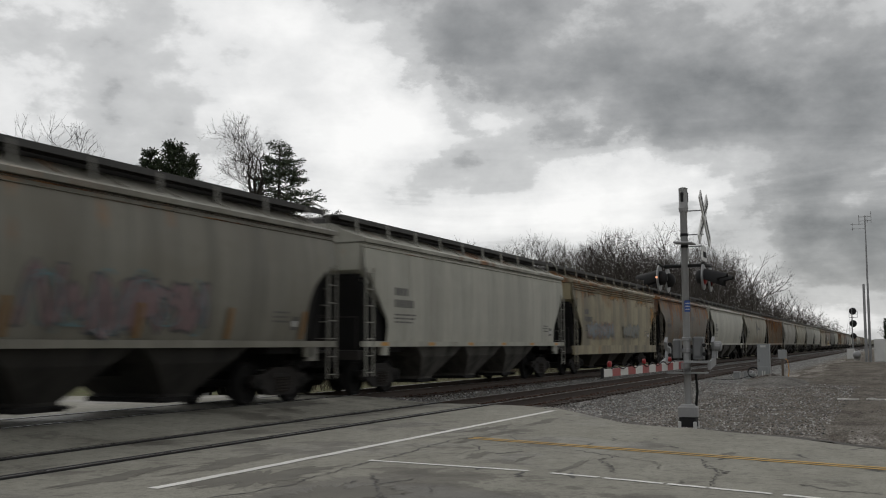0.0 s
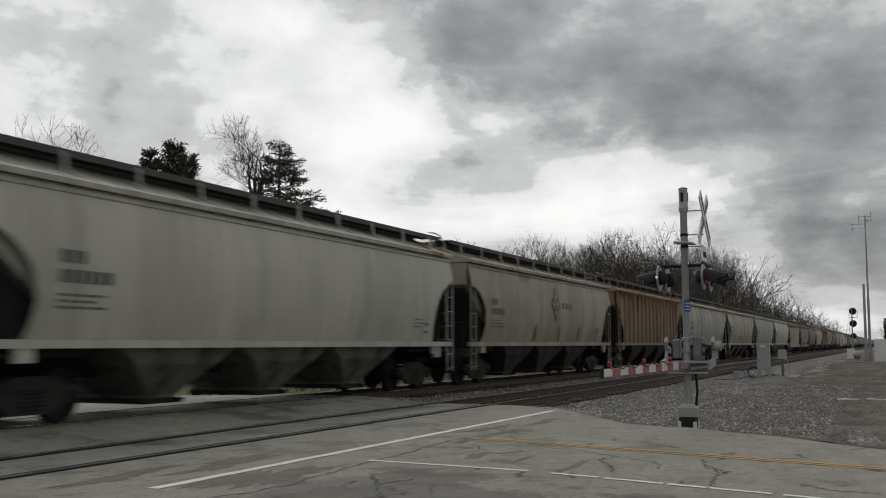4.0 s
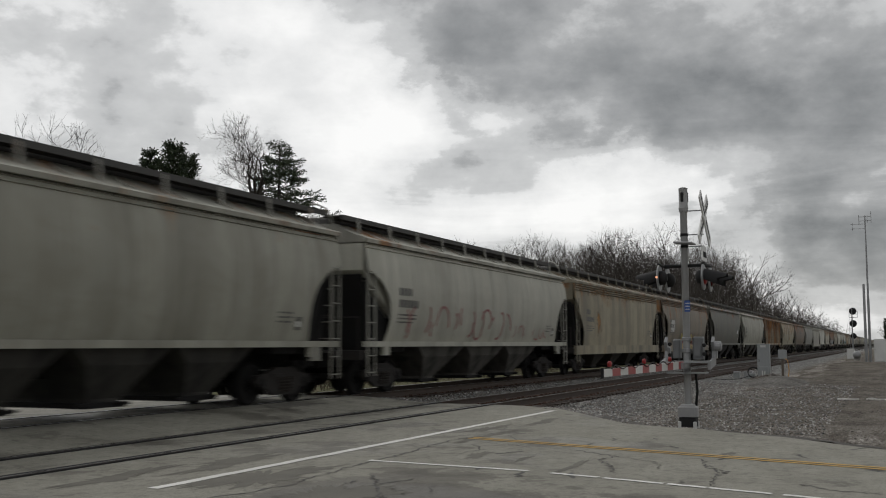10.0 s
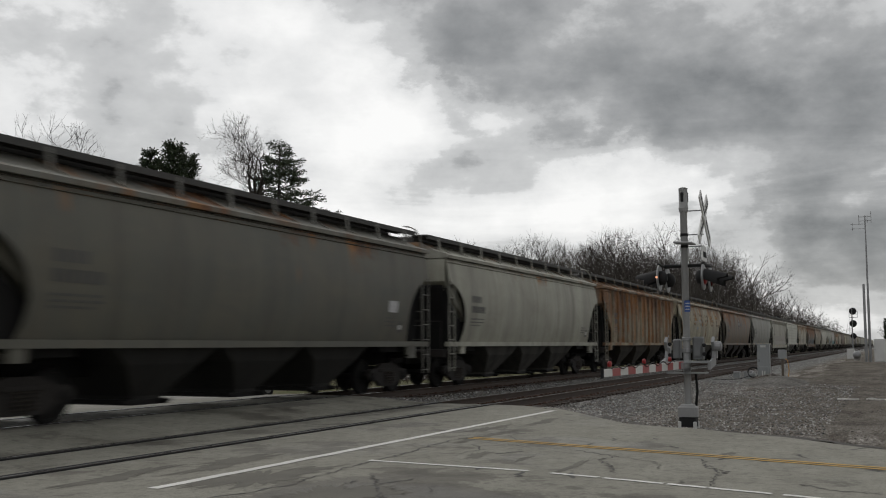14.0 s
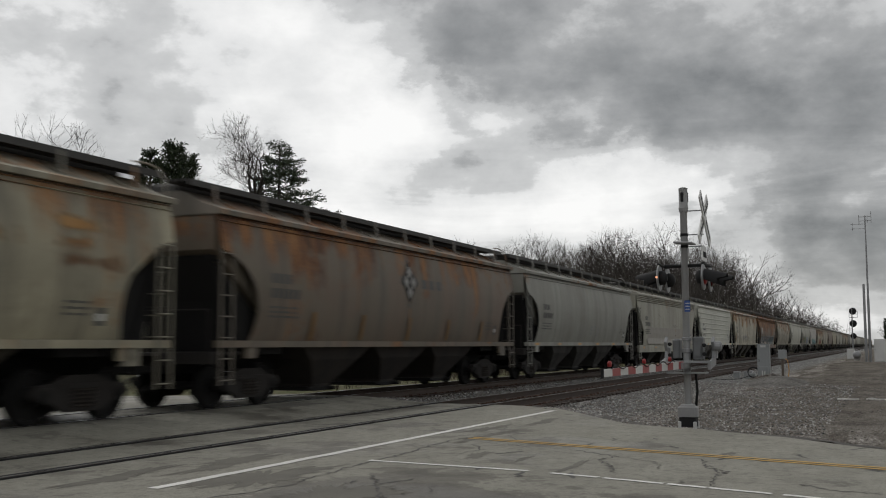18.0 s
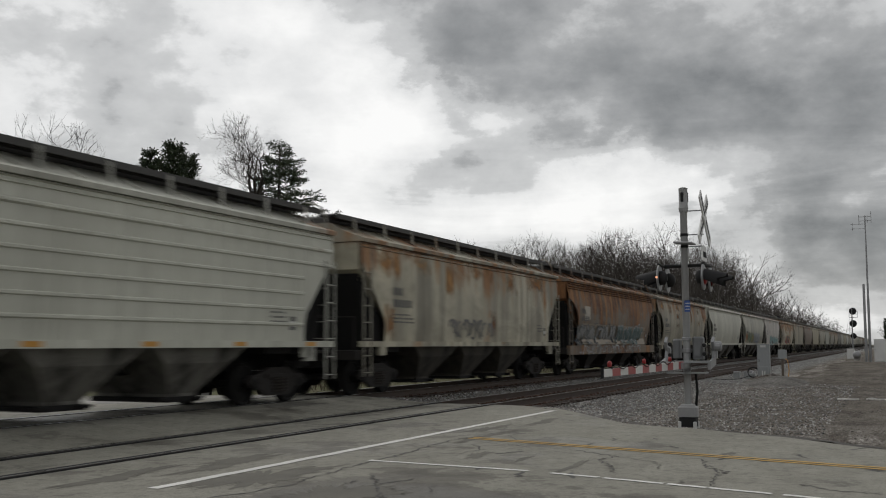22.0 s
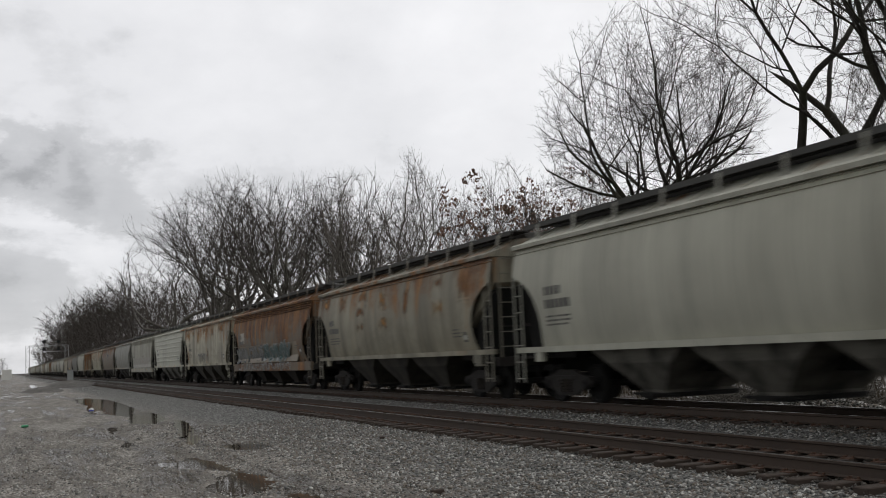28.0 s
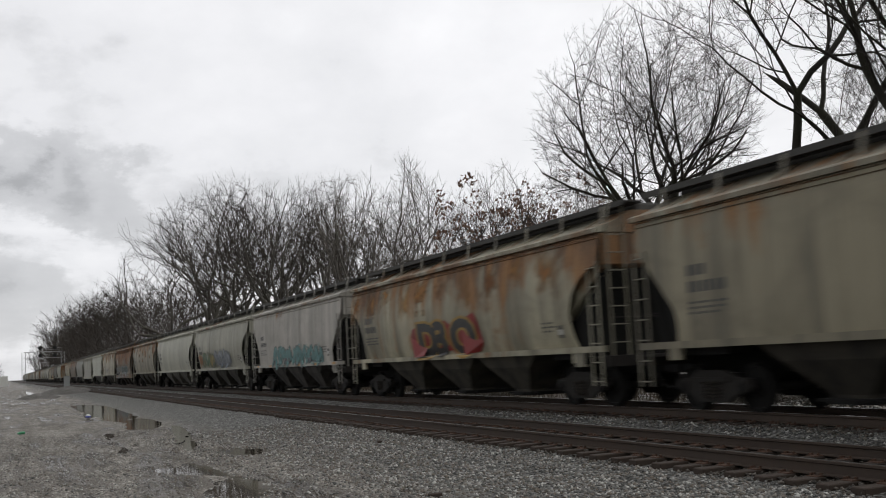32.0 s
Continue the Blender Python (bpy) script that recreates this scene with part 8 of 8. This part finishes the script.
def ground_things():
    heap("gravel_heap", -124, 6.4, 9, 3.2, 0.75, 2, LOT, "low heap of dark gravel beside the track")
    heap("gravel_heap", -104, 3.0, 6, 2.0, 0.45, 3, LOT, "low heap of gravel on the lot")
    heap("dirt_mound", 47, 4.6, 5, 1.6, 0.3, 4, LOT, "low dark mound of ballast around the cabinet")
    for x, y, a, h, n, seed in ((-27.5, 25.5, 2.4, 1.6, 420, 1), (-19.5, 18.2, 1.9, 0.7, 320, 2), (-23, 18.6, 1.6, 0.5, 240, 3), (-42, 20.3, 1.8, 0.9, 260, 4), (-15.5, 19.0, 1.4, 0.5, 180, 5)):
        brush_pile(x, y, a, h, n, seed)
    thicket(-75, 2, 18.8, 24.5, 3600, 21)
    thicket(34, 112, 20.0, 25.0, 2200, 22)
    rng = random.Random(19)

    def pile(r):
        k, t = r.random() ** 0.5, r.uniform(0, 6.28)
        return -18.5 + 3.4 * k * math.cos(t), 17.4 + 0.9 * k * math.sin(t), -0.5 + 0.45 * (1 - k)

    def bright(r):
        k, t = r.random() ** 0.5, r.uniform(0, 6.28)
        return 48.5 + 1.2 * k * math.cos(t), 22.8 + 0.8 * k * math.sin(t), -0.5 + 0.9 * (1 - k)
    def rubble(r):
        k, t = r.random() ** 0.5, r.uniform(0, 6.28)
        x, y = 48.6 + 2.6 * k * math.cos(t), 5.0 + 1.0 * k * math.sin(t)
        return x, y, ground_z(x, y) + 0.28 * (1 - k)
    stone_field("ballast_stones", 700, rubble, 0.09, rng, "dark broken stones heaped around the cabinet", DARKSTONES)
    kerb = Shape()
    for a, b, wide in ((0.0, 0.62, 0.07), (0.86, 1.22, 0.05), (1.28, 1.66, 0.08), (1.78, 2.5, 0.06)):
        for k in range(3):
            u0, u1 = a + (b - a) * k / 3, a + (b - a) * (k + 1) / 3
            corners = [(33.2 + 0.40 * u + q * 0.917, 1.5 - 0.917 * u + q * 0.40) for u, q in ((u0, -wide), (u1, -wide * rng.uniform(0.6, 1)), (u1, wide * rng.uniform(0.6, 1)), (u0, wide))]
            top = rng.uniform(0.025, 0.05)
            kerb.add([Vector((px, py, ground_z(px, py) + z)) for z in (-0.06, top) for px, py in corners],
                     [(4, 5, 6, 7), (0, 1, 5, 4), (1, 2, 6, 5), (2, 3, 7, 6), (3, 0, 4, 7)])
    tagged(new("kerb", kerb.mesh("kerb", ROADWHITE)), "low broken white-painted kerb on the lot", "kerb", "", "structure")
    stone_field("ballast_stones", 1600, pile, 0.05, rng, "grey stones heaped beyond the far track")
    stone_field("pale_stones", 900, bright, 0.09, rng, "heap of pale broken stones beyond the track")
    ball = thing("litter_ball", pose(-47.5, 3.35, ground_z(-47.5, 3.35) + 0.11), "small blue and white ball lying on gravel", "ball")
    part("shell", Shape().lathe([(-0.12, 0.005), (-0.1, 0.06), (-0.04, 0.11), (0.04, 0.11), (0.1, 0.06), (0.12, 0.005)], "z", (0, 0, 0), 16), WHITE, ball, smooth=True)
    part("band", Shape().lathe([(-0.035, 0.112), (0.035, 0.112)], "z", (0, 0, 0), 16), worn("blue_plastic", (0.08, 0.10, 0.45), 0.4), ball, "blue band", smooth=True)
    bottle = thing("litter_bottle", pose(-37.0, 0.6, ground_z(-37.0, 0.6) + 0.05, 90, 0, 40), "green plastic bottle lying on the lot", "bottle")
    part("shell", Shape().lathe([(0, 0.04), (0.02, 0.05), (0.2, 0.05), (0.27, 0.02), (0.3, 0.018)], "z", (0, 0, 0), 12), worn("green_plastic", (0.05, 0.30, 0.14), 0.3), bottle, smooth=True)
    part("cap", Shape().lathe([(0.3, 0.02), (0.33, 0.02), (0.331, 0.005)], "z", (0, 0, 0), 10), WHITE, bottle, smooth=True)
    for x, y in ((-12.9, 5.3), (-21, 7.4)):
        s = Shape().cbox(-0.09, -0.05, 0, 0.09, 0.05, 0.05, 0.012)
        st = new("wood_scrap", s.mesh("wood_scrap", TIE))
        st.matrix_basis = pose(x, y, ground_z(x, y), 0, 0, 35 * x)
        tagged(st, "dark chip of tie wood on ballast", "debris")


# ---- beyond the tracks: pickup and house ----
def pickup(x, y, turn):
    z = ground_z(x, y)
    t = thing("pickup_truck", pose(x, y, z, 0, 0, turn), "silver pickup truck parked beyond the tracks", "truck")
    paint = worn("silver_car_paint", (0.50, 0.51, 0.52), 0.3, 0.4, vary=0.1, relief=0.0)
    side = [(-2.7, 0.5), (-2.75, 0.95), (-2.65, 1.05), (-0.55, 1.05), (-0.3, 1.75), (1.0, 1.78), (1.55, 1.12), (2.55, 1.02), (2.72, 0.85), (2.72, 0.45)]
    part("body", Shape().prism(side, "y", -0.92, 0.92), paint, t)
    for yy in (-0.925, 0.925):
        part("side_window", Shape().prism([(-0.25, 1.15), (-0.15, 1.66), (0.95, 1.68), (1.35, 1.15)], "y", yy - 0.004, yy + 0.004), GLASS_DARK, t)
    part("windscreen", Shape().add([(1.03, -0.8, 1.75), (1.03, 0.8, 1.75), (1.56, 0.84, 1.14), (1.56, -0.84, 1.14)], [(0, 1, 2, 3)]), GLASS_DARK, t)
    for xx in (-1.75, 1.75):
        for yy in (-0.82, 0.82):
            w = part("wheel", Shape().lathe([(-0.12, 0.2), (-0.12, 0.36), (-0.09, 0.39), (0.09, 0.39), (0.12, 0.36), (0.12, 0.2)], "y", (xx, yy, 0.39), 20), RUBBER, t, "black tyre")
            part("rim", Shape().lathe([(-0.125, 0.22), (0.125, 0.22)], "y", (xx, yy, 0.39), 14), GALV, w)
    for yy in (-0.7, 0.7):
        part("headlight", Shape().cbox(2.66, yy - 0.16, 0.75, 2.74, yy + 0.16, 0.92, 0.02), WHITE, t)
    part("bumper", Shape().cbox(2.68, -0.9, 0.42, 2.82, 0.9, 0.62, 0.03), GALV, t)


def house(x, y):
    t = thing("white_house", pose(x, y, ground_z(x, y)), "low white house with a grey roof beyond the tracks", "house")
    part("wall", Shape().box(-6, -3.5, -0.3, 6, 3.5, 2.5), WHITE, t, "white board wall")
    part("roof", Shape().prism([(-4.0, 2.45), (4.0, 2.45), (0, 4.2)], "x", -6.4, 6.4), worn("grey_shingles", (0.16, 0.155, 0.15), 0.85, vary=0.3), t, "grey shingled roof")
    for xx in (-4, -1.2, 3.5):
        w = part("window", Shape().cbox(xx - 0.5, -3.56, 0.9, xx + 0.5, -3.5, 2.0, 0.02), WHITE, t)
        part("pane", Shape().box(xx - 0.42, -3.575, 0.98, xx + 0.42, -3.562, 1.92), GLASS_DARK, w)
    part("door", Shape().cbox(0.9, -3.56, -0.05, 1.8, -3.5, 2.0, 0.02), WOOD, t)


crossing_signal()
wayside()
block_signals()
gantry()
ground_things()
pickup(27.95, 20.4, 0)
house(38, 58)


def street_lamp():
    x, y = 6.0, 20.8
    t = thing("street_lamp", pose(x, y, ground_z(x, y)), "street lamp on a tall wooden pole beyond the tracks", "street lamp")
    part("pole", Shape().lathe([(-0.3, 0.14), (5, 0.125), (10.5, 0.10), (10.55, 0.02)], "z", (0, 0, 0), 10), WOOD, t)
    arm = part("arm", Shape().tube([(0.05, 0, 8.2), (0.8, -0.1, 8.5), (1.9, -0.2, 8.62), (2.3, -0.25, 8.6)], 0.025, 7), GALV, t, smooth=True)
    head = Shape().lathe([(2.2, 0.04), (2.3, 0.06), (2.5, 0.08), (2.68, 0.07), (2.72, 0.02)], "x", (0, -0.27, 8.6), 12)
    part("lamp_head", head, CABINET, arm, "grey lamp head", smooth=True)


street_lamp()


# ---- what moves ----
def motions():
    rate = math.degrees(SPEED / WHEEL_R)
    for car, wheels, x in TRAIN:
        walk(car, [(t, pose(x - SPEED * t, FAR_Y, 0)) for t in (0.0, 32.0)])
        a, b = max(0.0, (x - 42) / SPEED), min(32.0, (x + 42) / SPEED)
        if b - a < 0.3:
            continue
        first, last = math.ceil(a * FPS), math.floor(b * FPS)
        for w in wheels:
            at = w.matrix_basis.translation.copy()
            turn = lambda k: pose(*at, 0, -rate * k / FPS, 0)
            rows = [(k / FPS, turn(k)) for k in range(first, last + 1)]
            if first > 0:
                rows.insert(0, (0.0, turn(first)))
            if last < 32 * FPS:
                rows.append((32.0, turn(last)))
            walk(w, rows)


motions()
